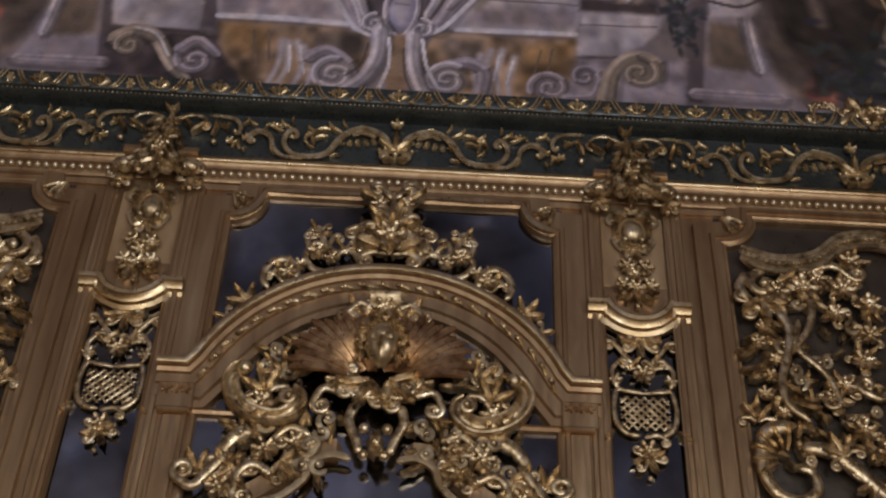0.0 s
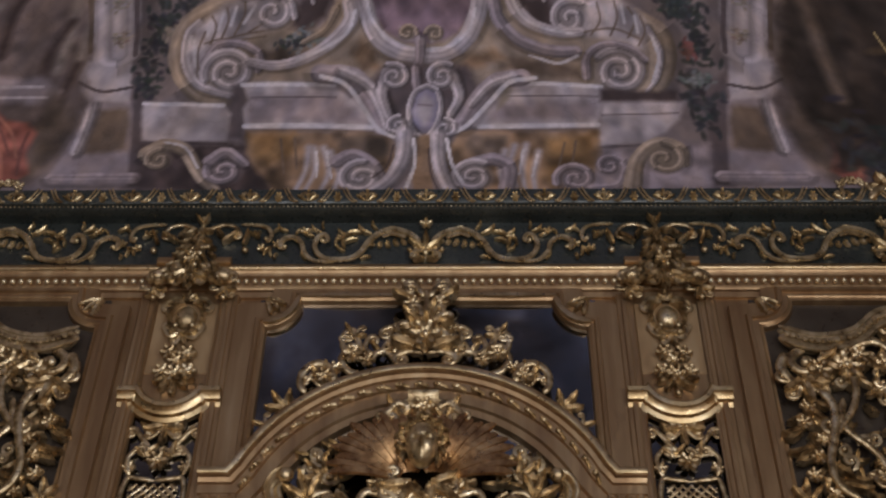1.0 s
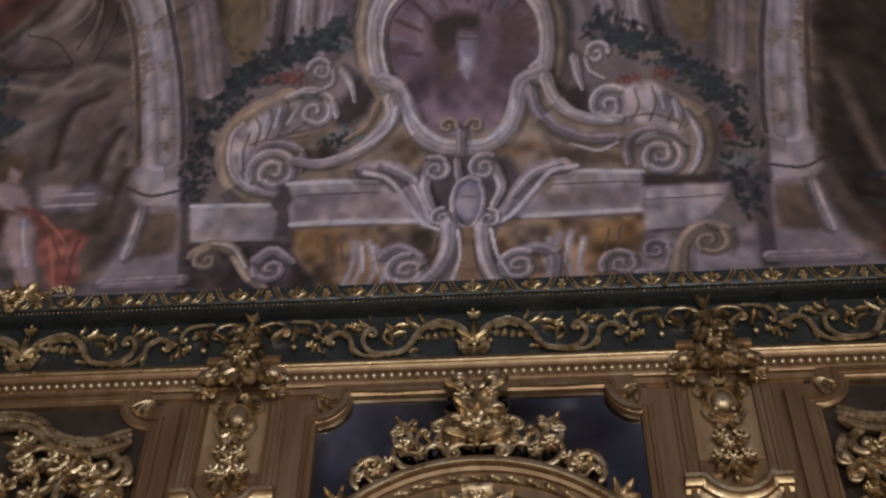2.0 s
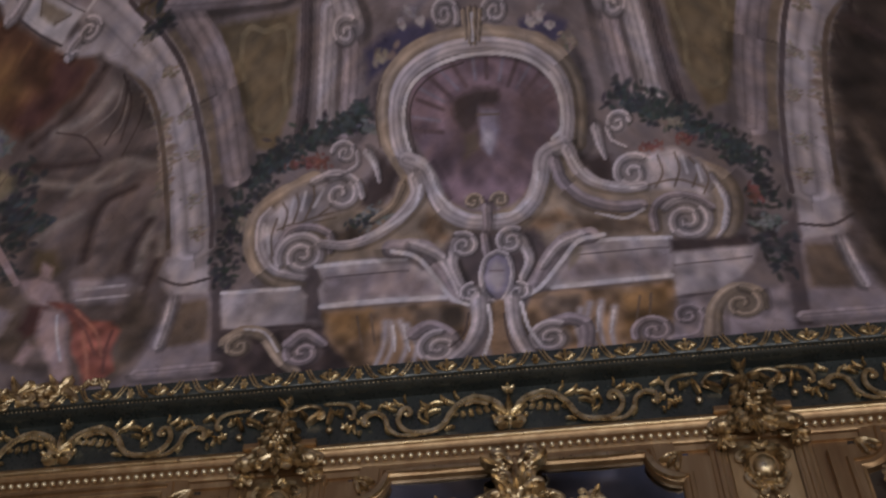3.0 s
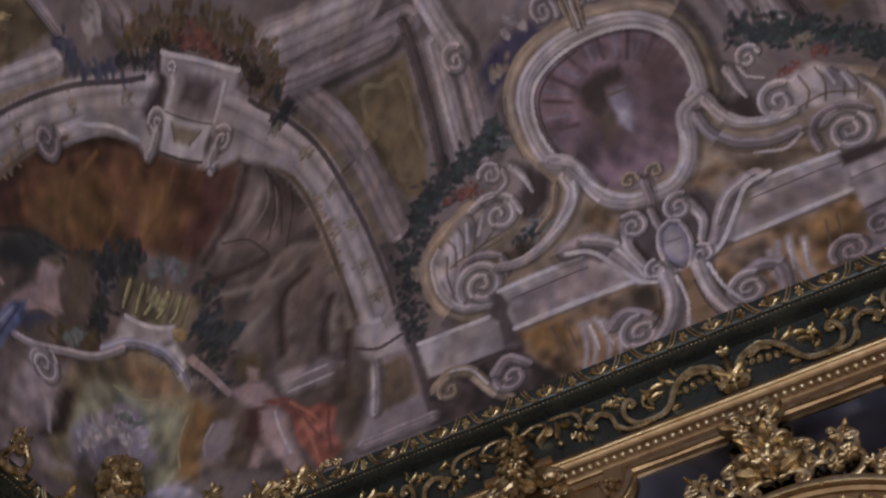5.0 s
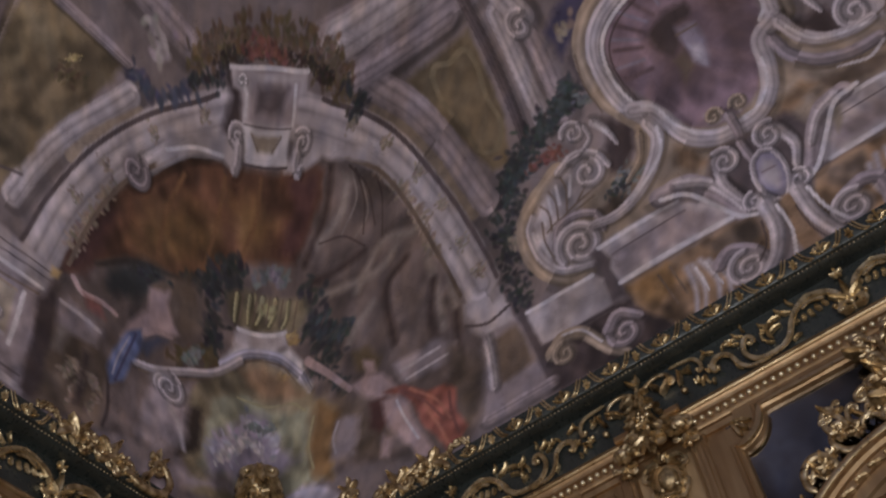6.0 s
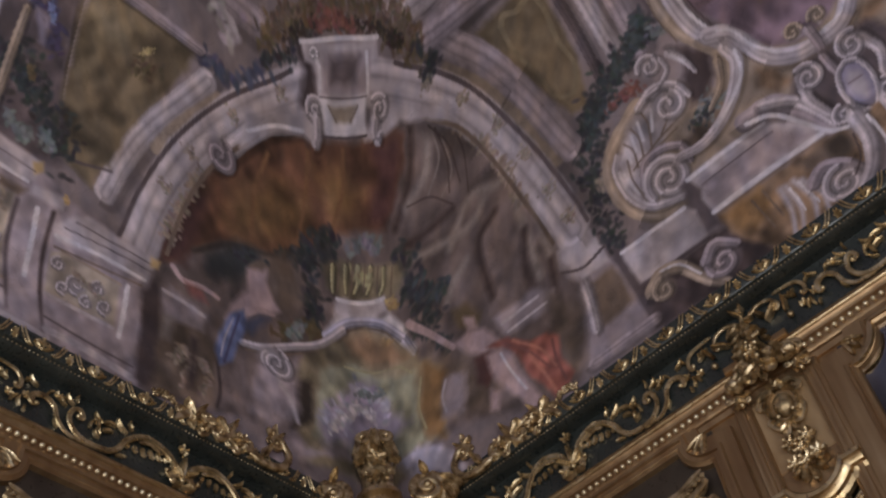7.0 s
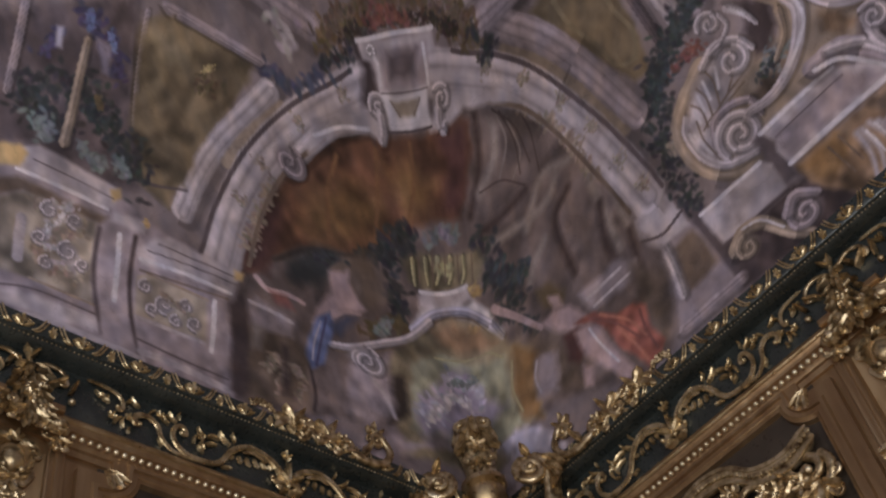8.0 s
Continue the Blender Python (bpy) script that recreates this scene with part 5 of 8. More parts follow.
fill('W', 'stone', [(1.204, 0.608), (1.325, 0.638), (1.373, 0.262), (1.274, 0.25)], soft=0.012, grain=0.6)
stroke('W', 'white', 0.022, [(1.271, 0.606), (1.296, 0.472), (1.314, 0.31)], flat=1)
stroke('W', 'stone_deep', 0.033, [(1.189, 0.595), (1.208, 0.426), (1.238, 0.304), (1.29, 0.132)], flat=1, soft=0.9)
stroke('W', 'shadow_paint', 0.032, [(1.333, 0.627), (1.353, 0.447), (1.39, 0.271), (1.445, 0.068)], flat=1, soft=0.9)
fill('W', 'stone_light', [(0.866, 0.139), (1.022, 0.186), (1.255, 0.199), (1.277, 0.131), (0.877, 0.073)], soft=0.012, grain=0.6)
stroke('W', 'stone_deep', 0.014, [(0.863, 0.152), (1.019, 0.207), (1.253, 0.21)], flat=1, soft=0.9)
fill('W', 'stone', [(1.274, 0.221), (1.384, 0.251), (1.433, 0.109), (1.288, 0.113)], soft=0.012, grain=0.6)
fill('W', 'stone_light', [(1.359, 0.586), (1.404, 0.652), (1.463, 0.692), (1.791, 0.674), (1.783, 0.571), (1.501, 0.549), (1.381, 0.516)], soft=0.01, grain=0.5)
stroke('W', 'white', 0.017, [(1.374, 0.545), (1.572, 0.568), (1.773, 0.572)], flat=1)
stroke('W', 'stone_deep', 0.01, [(1.395, 0.594), (1.586, 0.613), (1.787, 0.623)], flat=1, soft=0.9)
stroke('W', 'stone_deep', 0.01, [(1.427, 0.642), (1.602, 0.648), (1.785, 0.654)], flat=1, soft=0.9)
fill('W', 'ochre_light', [(1.768, 0.679), (1.81, 0.683), (1.808, 0.649), (1.778, 0.64)], soft=0.01)
stroke('W', 'umber', 0.015, [(1.385, 0.496), (1.558, 0.517), (1.768, 0.542)], flat=1, soft=0.9)
fill('W', 'carved', [(1.378, 0.465), (1.42, 0.492), (1.684, 0.496), (1.706, 0.298), (1.406, 0.29)], soft=0.01, grain=1)
stroke('W', 'stone_light', 0.018, [(1.408, 0.28), (1.55, 0.284), (1.702, 0.291)], flat=1)
stroke('W', 'ochre_stone', 0.01, [(1.42, 0.492), (1.562, 0.497), (1.684, 0.496)], flat=1)
volute('W', 'stone_light', 0.015, (1.423, 0.433), 0.032, 102, 1.5, 1)
volute('W', 'stone_light', 0.015, (1.514, 0.39), 0.048, -80, 1.5, -1)
volute('W', 'stone_light', 0.015, (1.602, 0.42), 0.035, 100, 1.5, 1)
volute('W', 'stone_light', 0.015, (1.469, 0.345), 0.03, -81, 1.5, -1)
volute('W', 'stone_light', 0.015, (1.65, 0.359), 0.036, -82, 1.5, -1)
volute('W', 'stone_light', 0.015, (1.572, 0.335), 0.03, 99, 1.5, 1)
leaves('W', 'ochre_stone', 0.025, [(1.486, 0.446), (1.555, 0.41), (1.632, 0.393)], size=0.018)
stroke('W', 'white', 0.023, [(1.714, 0.505), (1.73, 0.384), (1.735, 0.267)], flat=1)
stroke('W', 'stone_deep', 0.018, [(1.431, 0.177), (1.612, 0.165), (1.819, 0.162)], flat=1, soft=0.9)
stroke('W', 'stone_light', 0.037, [(1.45, 0.123), (1.615, 0.126), (1.816, 0.107)], flat=1)
stroke('W', 'stone_light', 0.034, [(0.884, 0.025), (1.08, 0.086), (1.295, 0.088), (1.453, 0.084)], flat=1)
fill('C', 'shadow_paint', [(-0.938, 0.521), (-0.891, 0.614), (-0.876, 0.509), (-0.926, 0.112), (-0.965, 0.115)], soft=0.013)
EAST_ONLY = True   # the north-east corner holds a darker group
fill('C', 'umber_dark', [(-0.863, 0.658), (-0.757, 0.973), (-0.586, 1.231), (-0.354, 1.408), (-0.107, 1.469), (0.248, 1.46), (0.512, 1.223), (0.672, 0.897), (0.76, 0.636), (0.737, 0.181), (0.311, 0.111), (-0.064, 0.298), (-0.52, 0.161), (-0.925, 0.141)], soft=0.03, grain=1.0)
stroke('C', 'tent_dark', 0.092, [(0.333, 1.37), (0.246, 1.224), (0.064, 1.139)], flat=1, soft=0.9)
stroke('C', 'umber', 0.069, [(0.569, 1.004), (0.613, 0.747), (0.632, 0.511)], flat=1, soft=0.9)
leaves('C', 'umber_leaf', 0.161, [(-0.29, 0.86), (0.097, 0.938), (0.338, 0.68), (0.376, 0.391)], size=0.05)
stroke('C', 'ochre_grey', 0.06, [(0.271, 0.737), (0.428, 0.5), (0.537, 0.227)])
leaves('C', 'leaf_dark', 0.138, [(0.5, 0.378), (0.599, 0.189), (0.631, 0.408)], size=0.04)
stroke('C', 'gold_fleck', 0.005, [(0.434, 0.81), (0.426, 0.603), (0.418, 0.404)], flat=1)
EAST_ONLY = False


def fresco_material():
    m = bpy.data.materials.new("fresco")
    m.use_nodes = True
    nt = m.node_tree
    n, link = nt.nodes, nt.links.new
    b = n["Principled BSDF"]
    paint = n.new("ShaderNodeAttribute")
    paint.attribute_name = "pigment"
    place = n.new("ShaderNodeNewGeometry")
    brush = n.new("ShaderNodeTexNoise")
    brush.inputs["Scale"].default_value, brush.inputs["Detail"].default_value, brush.inputs["Distortion"].default_value = 11, 8, 0.5
    blotch = n.new("ShaderNodeTexNoise")
    blotch.inputs["Scale"].default_value, blotch.inputs["Detail"].default_value = 3.2, 5
    crack = n.new("ShaderNodeTexVoronoi")
    crack.feature, crack.inputs["Scale"].default_value = "DISTANCE_TO_EDGE", 2.6
    warp = n.new("ShaderNodeMixRGB")
    warp.blend_type, warp.inputs[0].default_value = "ADD", 0.16
    link(place.outputs["Position"], warp.inputs[1])
    link(brush.outputs["Color"], warp.inputs[2])
    link(warp.outputs[0], crack.inputs["Vector"])
    for t in (brush, blotch):
        link(place.outputs["Position"], t.inputs["Vector"])

    def ramp(src, lo, hi, a, z):
        r = n.new("ShaderNodeMapRange")
        r.inputs[1].default_value, r.inputs[2].default_value, r.inputs[3].default_value, r.inputs[4].default_value = lo, hi, a, z
        link(src, r.inputs[0])
        return r.outputs[0]

    def times(a, c):
        x = n.new("ShaderNodeMixRGB")
        x.blend_type, x.inputs[0].default_value = "MULTIPLY", 1.0
        link(a, x.inputs[1])
        link(c, x.inputs[2])
        return x.outputs[0]

    c = times(paint.outputs["Color"], ramp(brush.outputs[0], 0.3, 0.7, 0.86, 1.10))
    c = times(c, ramp(blotch.outputs[0], 0.3, 0.7, 0.88, 1.08))
    c = times(c, ramp(crack.outputs[0], 0.0, 0.006, 0.82, 1.0))
    link(c, b.inputs["Base Color"])
    b.inputs["Roughness"].default_value = 0.85
    b.inputs["Specular IOR Level"].default_value = 0.25
    bump = n.new("ShaderNodeBump")
    bump.inputs["Strength"].default_value, bump.inputs["Distance"].default_value = 0.25, 0.004
    link(brush.outputs[0], bump.inputs["Height"])
    link(bump.outputs[0], b.inputs["Normal"])
    return m


def age(amount):
    """Years of candle smoke and flaking: blotches that shift between warm and cool."""
    c = CHART["C"] * 1.4
    n, m, k = mottle(c + 7, UP * 1.2, 0.13), mottle(c * 1.3, UP, 0.055), mottle(c * 1.2 + 2, UP + 3, 0.025)
    HUE[:] *= (1 + amount * ((n - 0.5) * 0.9 + (m - 0.5) * 0.7 + (k - 0.5) * 0.55))[:, None]
    HUE[:] *= 1 + np.outer(m - 0.5, (0.04, 0.01, -0.05)) + np.outer(n - 0.5, (-0.03, 0.0, 0.04))


def make_vault():
    age(0.15)
    nx, ny = len(gx), len(gy)
    idx = np.arange(nx * ny).reshape(nx, ny)
    quads = np.stack([idx[:-1, :-1], idx[:-1, 1:], idx[1:, 1:], idx[1:, :-1]], -1).reshape(-1, 4)
    me = bpy.data.meshes.new("ceiling")
    me.vertices.add(nx * ny)
    me.vertices.foreach_set("co", np.stack([VX, VY, VZ], 1).ravel().astype(np.float32))
    me.loops.add(quads.size)
    me.loops.foreach_set("vertex_index", quads.ravel().astype(np.int32))
    me.polygons.add(len(quads))
    me.polygons.foreach_set("loop_start", np.arange(0, quads.size, 4, dtype=np.int32))
    me.polygons.foreach_set("use_smooth", np.ones(len(quads), bool))
    me.update()
    me.validate()
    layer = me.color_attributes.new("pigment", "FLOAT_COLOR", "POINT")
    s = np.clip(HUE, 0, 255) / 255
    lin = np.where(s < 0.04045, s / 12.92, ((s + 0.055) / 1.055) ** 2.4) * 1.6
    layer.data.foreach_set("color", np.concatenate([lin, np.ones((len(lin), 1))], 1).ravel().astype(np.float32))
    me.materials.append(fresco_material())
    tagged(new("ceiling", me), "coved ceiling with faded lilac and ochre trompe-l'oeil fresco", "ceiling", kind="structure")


make_vault()


# ---- carving tools: u along the wall, v up, w out of the wall ----
class Carving:
    def __init__(self):
        self.v, self.f, self.n = [], [], 0

    def add(self, verts, faces):
        self.v.append(np.asarray(verts, float))
        self.f += [tuple(i + self.n for i in f) for f in faces]
        self.n += len(verts)

    def grid(self, g, loop=False):
        """A skin over rows of places; loop: each row closes on itself."""
        g = np.asarray(g, float)
        r, c, _ = g.shape
        k = c if loop else c - 1
        self.add(g.reshape(-1, 3), [(i * c + j, i * c + (j + 1) % c, (i + 1) * c + (j + 1) % c, (i + 1) * c + j) for i in range(r - 1) for j in range(k)])

    def tube(self, line, r0, r1=None, sides=8, lift=0.0, depth=0.9, groove=0.25):
        """A carved band along a line of (u, v) or (u, v, w), tapering, with a hollow along its front."""
        p = np.asarray(line, float)
        if p.shape[1] == 2:
            p = np.column_stack([p, np.full(len(p), lift)])
        r1 = r0 if r1 is None else r1
        t = np.gradient(p, axis=0)
        t /= np.linalg.norm(t, axis=1, keepdims=True) + 1e-9
        out = np.array([0, 0, 1.0])
        side = np.cross(t, out)
        side /= np.linalg.norm(side, axis=1, keepdims=True) + 1e-9
        nrm = np.cross(side, t)
        a = np.arange(sides) / sides * math.tau
        k = np.linspace(0, 1, len(p))
        r = (r0 + (r1 - r0) * k) * np.clip(np.minimum(k, 1 - k) * 14 + 0.35, 0, 1)
        swell = 1 - groove * np.clip(np.sin(a), 0, 1) ** 6
        g = p[:, None] + r[:, None, None] * (side[:, None] * np.cos(a)[None, :, None] + nrm[:, None] * (np.sin(a) * swell * depth)[None, :, None])
        self.grid(g, True)
        for row, base in ((g[0], 0), (g[-1], 1)):
            self.add(np.vstack([row, row.mean(0)]), [(i, (i + 1) % sides, sides) for i in range(sides)])

    def bead(self, u, v, w, r, tall=1.0, rings=5, around=8, deep=1.0):
        a, b = np.linspace(0, math.pi, rings + 1), np.arange(around) / around * math.tau
        g = [[(u + r * math.sin(x) * math.cos(y), v + r * tall * math.cos(x), w + r * deep * math.sin(x) * math.sin(y)) for y in b] for x in a]
        self.grid(g, True)

    def spiral(self, u, v, r, start, turns, hand, thick, lift=0.02, rise=0.015, eye=True):
        """A volute that rises towards its eye. Returns where its outer end lies."""
        k = np.linspace(0, 1, int(12 * turns) + 3)
        a = radians(start) + hand * k * turns * math.tau
        q = r * (1 - 0.8 * k)
        line = np.stack([u + q * np.cos(a), v + q * np.sin(a), lift + rise * k], 1)
        self.tube(line, thick, thick * 0.55)
        if eye:
            self.bead(u, v, lift + rise, thick * 0.9)
        return line[0]

    def hook(self, pts, thick, thin, lift=0.02, curl=0.03, hand=1, n=6):
        """A scroll along a bent line whose far end winds up into a volute."""
        line = bent(pts, n)
        d = line[-1] - line[-2]
        ang = math.atan2(d[1], d[0])
        c = line[-1] + curl * np.array([math.cos(ang + hand * math.pi / 2), math.sin(ang + hand * math.pi / 2)])
        k = np.linspace(0.06, 1, 13)
        a = ang - hand * math.pi / 2 + hand * k * 1.2 * math.tau
        q = curl * (1 - 0.66 * k)
        line = np.vstack([line, np.stack([c[0] + q * np.cos(a), c[1] + q * np.sin(a)], 1)])
        w = lift + 0.35 * thick * np.sin(np.linspace(0, math.pi, len(line)))
        self.tube(np.column_stack([line, w]), thick, thin)
        self.bead(c[0], c[1], lift + thick * 0.4, thin * 1.1)

    def leaf(self, u, v, ang, ln, wd, w=0.01, swell=0.02, curl=0.3, lobes=3):
        """An acanthus leaf with a rib, lobed edges and a tip that turns outwards."""
        k = np.linspace(0, 1, 8)
        a = radians(ang) + curl * k ** 1.5
        step = ln / 7
        pu = u + np.concatenate([[0], np.cumsum(np.cos(a[:-1]) * step)])
        pv = v + np.concatenate([[0], np.cumsum(np.sin(a[:-1]) * step)])
        half = wd * 0.5 * (np.sin(math.pi * np.clip(k * 0.76 + 0.12, 0, 1)) ** 0.6) * (0.80 + 0.20 * np.cos(k * math.tau * lobes)) * np.where(k > 0.99, 0.45, 1)
        pw = w + swell * np.sin(math.pi * np.clip(k * 0.8 + 0.12, 0, 1)) + swell * 1.3 * k ** 4
        rows = []
        for i in range(8):
            nu, nv = -math.sin(a[i]), math.cos(a[i])
            rows.append([(pu[i] + nu * half[i] * s, pv[i] + nv * half[i] * s, pw[i] + d * swell - (0.6 * swell if abs(s) > 0.9 else 0)) for s, d in ((-1, -0.5), (-0.55, 0.25), (0, -0.2), (0.55, 0.25), (1, -0.5))])
        self.grid(rows)

    def flower(self, u, v, w, r, petals=6, turn=0.0):
        """A floret of rounded petals."""
        petals = min(petals, 6)
        for i in range(petals):
            a = turn + i * 360 / petals
            self.leaf(u, v, a, r * 1.05, r * 0.95, w - 0.002, r * 0.34, 0.35, 1)
        self.bead(u, v, w + r * 0.22, r * 0.27, 1.0, 4, 6, 0.8)

    def spray(self, u, v, ang, ln, spread=60, count=5, w=0.012):
        """A tuft: a lobed leaf in the middle, curling fronds on both sides."""
        for i in range(count):
            s = (i / (count - 1) - 0.5) if count > 1 else 0
            a = radians(ang + s * spread * 1.25)
            if i % 2 or abs(s) < 0.05:
                self.leaf(u, v, math.degrees(a), ln * (0.95 - 0.5 * abs(s)), ln * 0.42, w + 0.006, ln * 0.18, s * 1.8)
            else:
                k = ln * (0.72 - 0.3 * abs(s))
                self.hook([(u, v), (u + 0.55 * k * math.cos(a), v + 0.55 * k * math.sin(a)), (u + k * math.cos(a + s * 0.5), v + k * math.sin(a + s * 0.5))],
                          ln * 0.10, ln * 0.055, w + 0.01, ln * 0.16, 1 if s > 0 else -1, 4)

    def strip(self, path, profile, closed=False):
        """A moulding: profile of (aside, out) carried along a line of (u, v) with mitred corners."""
        p = np.asarray(path, float)
        d = np.diff(p, axis=0)
        d /= np.linalg.norm(d, axis=1, keepdims=True) + 1e-12
        nrm = np.stack([-d[:, 1], d[:, 0]], 1)
        m = np.vstack([nrm[:1], nrm[:-1] + nrm[1:], nrm[-1:]])
        if closed:
            m[0] = m[-1] = nrm[0] + nrm[-1]
        m /= (np.linalg.norm(m, axis=1, keepdims=True) + 1e-12)
        ref = np.vstack([nrm, nrm[-1:]])
        m /= np.clip((m * ref).sum(1, keepdims=True), 0.5, 1)
        self.grid([[(q[0] + k[0] * s, q[1] + k[1] * s, w) for s, w in profile] for q, k in zip(p, m)])

    def box(self, u0, u1, v0, v1, w0, w1, bevel=0.004):
        b = bevel
        a = [(u0, v0, w0), (u1, v0, w0), (u1, v1, w0), (u0, v1, w0), (u0, v0, w1 - b), (u1, v0, w1 - b), (u1, v1, w1 - b), (u0, v1, w1 - b),
             (u0 + b, v0 + b, w1), (u1 - b, v0 + b, w1), (u1 - b, v1 - b, w1), (u0 + b, v1 - b, w1)]
        self.add(a, [(0, 3, 2, 1), (8, 9, 10, 11)] + [(i, (i + 1) % 4, 4 + (i + 1) % 4, 4 + i) for i in range(4)] + [(4 + i, 4 + (i + 1) % 4, 8 + (i + 1) % 4, 8 + i) for i in range(4)])

    def mesh(self, name, material, smooth=True):
        v = np.vstack(self.v)
        me = bpy.data.meshes.new(name)
        me.from_pydata(np.stack([v[:, 0], -v[:, 2], v[:, 1]], 1), [], self.f)
        me.materials.append(material)
        bm = bmesh.new()
        bm.from_mesh(me)
        bmesh.ops.recalc_face_normals(bm, faces=bm.faces)
        bm.to_mesh(me)
        bm.free()
        if smooth:
            me.polygons.foreach_set("use_smooth", np.ones(len(me.polygons), bool))
            me.set_sharp_from_angle(angle=radians(80 if material in (GOLD, PALE_GOLD) else 48 if material == GILT_BRIGHT else 38))
        return me


# tangles too small to pick apart
FINE = ("rocaille_foliage", "shell_foliage", "small_foliage", "leaf_fall", "fruit_bunch", "mask_locks", "wreath", "flower_drop")


def part(name, shape, material, parent, label="", at=None):
    """One carved piece as a mesh of its own under its thing."""
    ob = new(name, shape.mesh(name, material) if isinstance(shape, Carving) else shape)
    ob.parent = parent
    if at is not None:
        ob.matrix_local = at
    return tagged(ob, label, kind="stuff" if name in FINE else "")


def flipped(shape):
    """The same carving, mirrored left to right."""
    c = Carving()
    for v in shape.v:
        c.v.append(v * (-1, 1, 1))
    c.f, c.n = [f[::-1] for f in shape.f], shape.n
    return c


def both(name, shape, material, parent, label="", down=0.0):
    part(name, shape, material, parent, label, Matrix.Translation((0, 0, -down)))
    part(name, flipped(shape), material, parent, label, Matrix.Translation((0, 0, -down)))


def thing(name, m, label, category, group="", kind=""):
    ob = new(name)
    ob.matrix_world = m
    return tagged(ob, label, category, group, kind)


def arc(u, v, r, a0, a1, n=12):
    a = np.radians(np.linspace(a0, a1, n))
    return np.stack([u + r * np.cos(a), v + r * np.sin(a)], 1)


# where a carving stands on each wall: along is the way to the right as one faces the wall
def on_north(along, up=0.0):
    return pose(MID + along, WALL_N, up)


def on_west(y, up=0.0):
    return pose(WALL_W, y, up, 0, 0, 90)


def on_east(y, up=0.0):
    return pose(WALL_E, y, up, 0, 0, -90)


# ---- the shell of the room ----
def block(name, x0, x1, y0, y1, z0, z1, material, label, category):
    me = bpy.data.meshes.new(name)
    bm = bmesh.new()
    bmesh.ops.create_cube(bm, size=1, matrix=Matrix.LocRotScale(((x0 + x1) / 2, (y0 + y1) / 2, (z0 + z1) / 2), None, (x1 - x0, y1 - y0, z1 - z0)))
    bm.to_mesh(me)
    bm.free()
    me.materials.append(material)
    return tagged(new(name, me), label, category, kind="structure")


TH, HIGH = 0.3, 4.9
block("floor", WALL_W - TH, WALL_E + TH, WALL_S - TH, WALL_N + TH, -0.2, 0.0, PARQUET, "pale oak parquet floor of the palace room", "floor")
block("wall_north", WALL_W - TH, WALL_E + TH, WALL_N, WALL_N + TH, 0, HIGH, GILT_WOOD, "gilded boiserie wall under the cornice", "wall")
block("wall_west", WALL_W - TH, WALL_W, WALL_S, WALL_N, 0, HIGH, GILT_WOOD, "gilded boiserie wall beside the corner", "wall")
# the openings in the east and south walls are assumed, to match the lamps
sides = [WALL_S, -2.55, -1.45, -1.05, 0.05, WALL_N]
for i in (0, 2, 4):
    block("wall_east", WALL_E, WALL_E + TH, sides[i], sides[i + 1], 0, HIGH, GILT_WOOD, "gilded boiserie wall with assumed windows", "wall")
for i in (1, 3):
    block("wall_east", WALL_E, WALL_E + TH, sides[i], sides[i + 1], 0, 0.9, GILT_WOOD, "gilded parapet under an assumed window", "wall")
    block("wall_east", WALL_E, WALL_E + TH, sides[i], sides[i + 1], 4.0, HIGH, GILT_WOOD, "gilded lintel over an assumed window", "wall")
WINDOWS = (-1.55, 1.25)
edges = [WALL_W - TH, WINDOWS[0] - 0.6, WINDOWS[0] + 0.6, WINDOWS[1] - 0.6, WINDOWS[1] + 0.6, WALL_E + TH]
for i in (0, 2, 4):
    block("wall_south", edges[i], edges[i + 1], WALL_S - TH, WALL_S, 0, HIGH, GILT_WOOD, "gilded wall of the room with assumed windows", "wall")
for i in (1, 3):
    block("wall_south", edges[i], edges[i + 1], WALL_S - TH, WALL_S, 0, 0.9, GILT_WOOD, "gilded parapet under an assumed window", "wall")
    block("wall_south", edges[i], edges[i + 1], WALL_S - TH, WALL_S, 4.0, HIGH, GILT_WOOD, "gilded lintel over an assumed window", "wall")
lid = block("attic_slab", WALL_W - TH, WALL_E + TH, WALL_S - TH, WALL_N + TH, TOP + 0.05, TOP + 0.25, PLASTER, "plaster slab over the vault", "slab")


def window(name, m, w):
    """An assumed tall window of two lights, out of view: frame, bars and panes, set in the wall's thickness."""
    root = thing(name, m, "assumed tall white-framed window, unseen, added round a fill lamp", "window", kind="structure")
    lo, hi = 0.9, 4.0
    c = Carving()
    for a, b, d, e in ((-w / 2, -w / 2 + 0.07, lo, hi), (w / 2 - 0.07, w / 2, lo, hi), (-w / 2 + 0.07, w / 2 - 0.07, lo, lo + 0.07), (-w / 2 + 0.07, w / 2 - 0.07, hi - 0.07, hi), (-0.035, 0.035, lo + 0.07, hi - 0.07)):
        c.box(a, b, d, e, -0.22, -0.15)
    part("window_frame", c, WHITE_PAINT, root)
    for s in (-1, 1):
        for i in range(3):
            c = Carving()
            a, b = sorted((s * 0.037, s * (w / 2 - 0.072)))
            c.box(a, b, lo + 0.075 + i * 0.985, lo + 0.075 + i * 0.985 + 0.96, -0.19, -0.184, 0.001)
            part("pane", c, PANE, root).visible_shadow = False
            if i:
                c = Carving()
                c.box(a, b, lo + 0.05 + i * 0.985, lo + 0.075 + i * 0.985, -0.21, -0.16)
                part("glazing_bar", c, WHITE_PAINT, root)
    return root


# unseen windows, added where the fill lamps hang
for i, wx in enumerate(WINDOWS):
    window("window_%d" % (i + 1), pose(wx, WALL_S, 0, 0, 0, 180), 1.2)
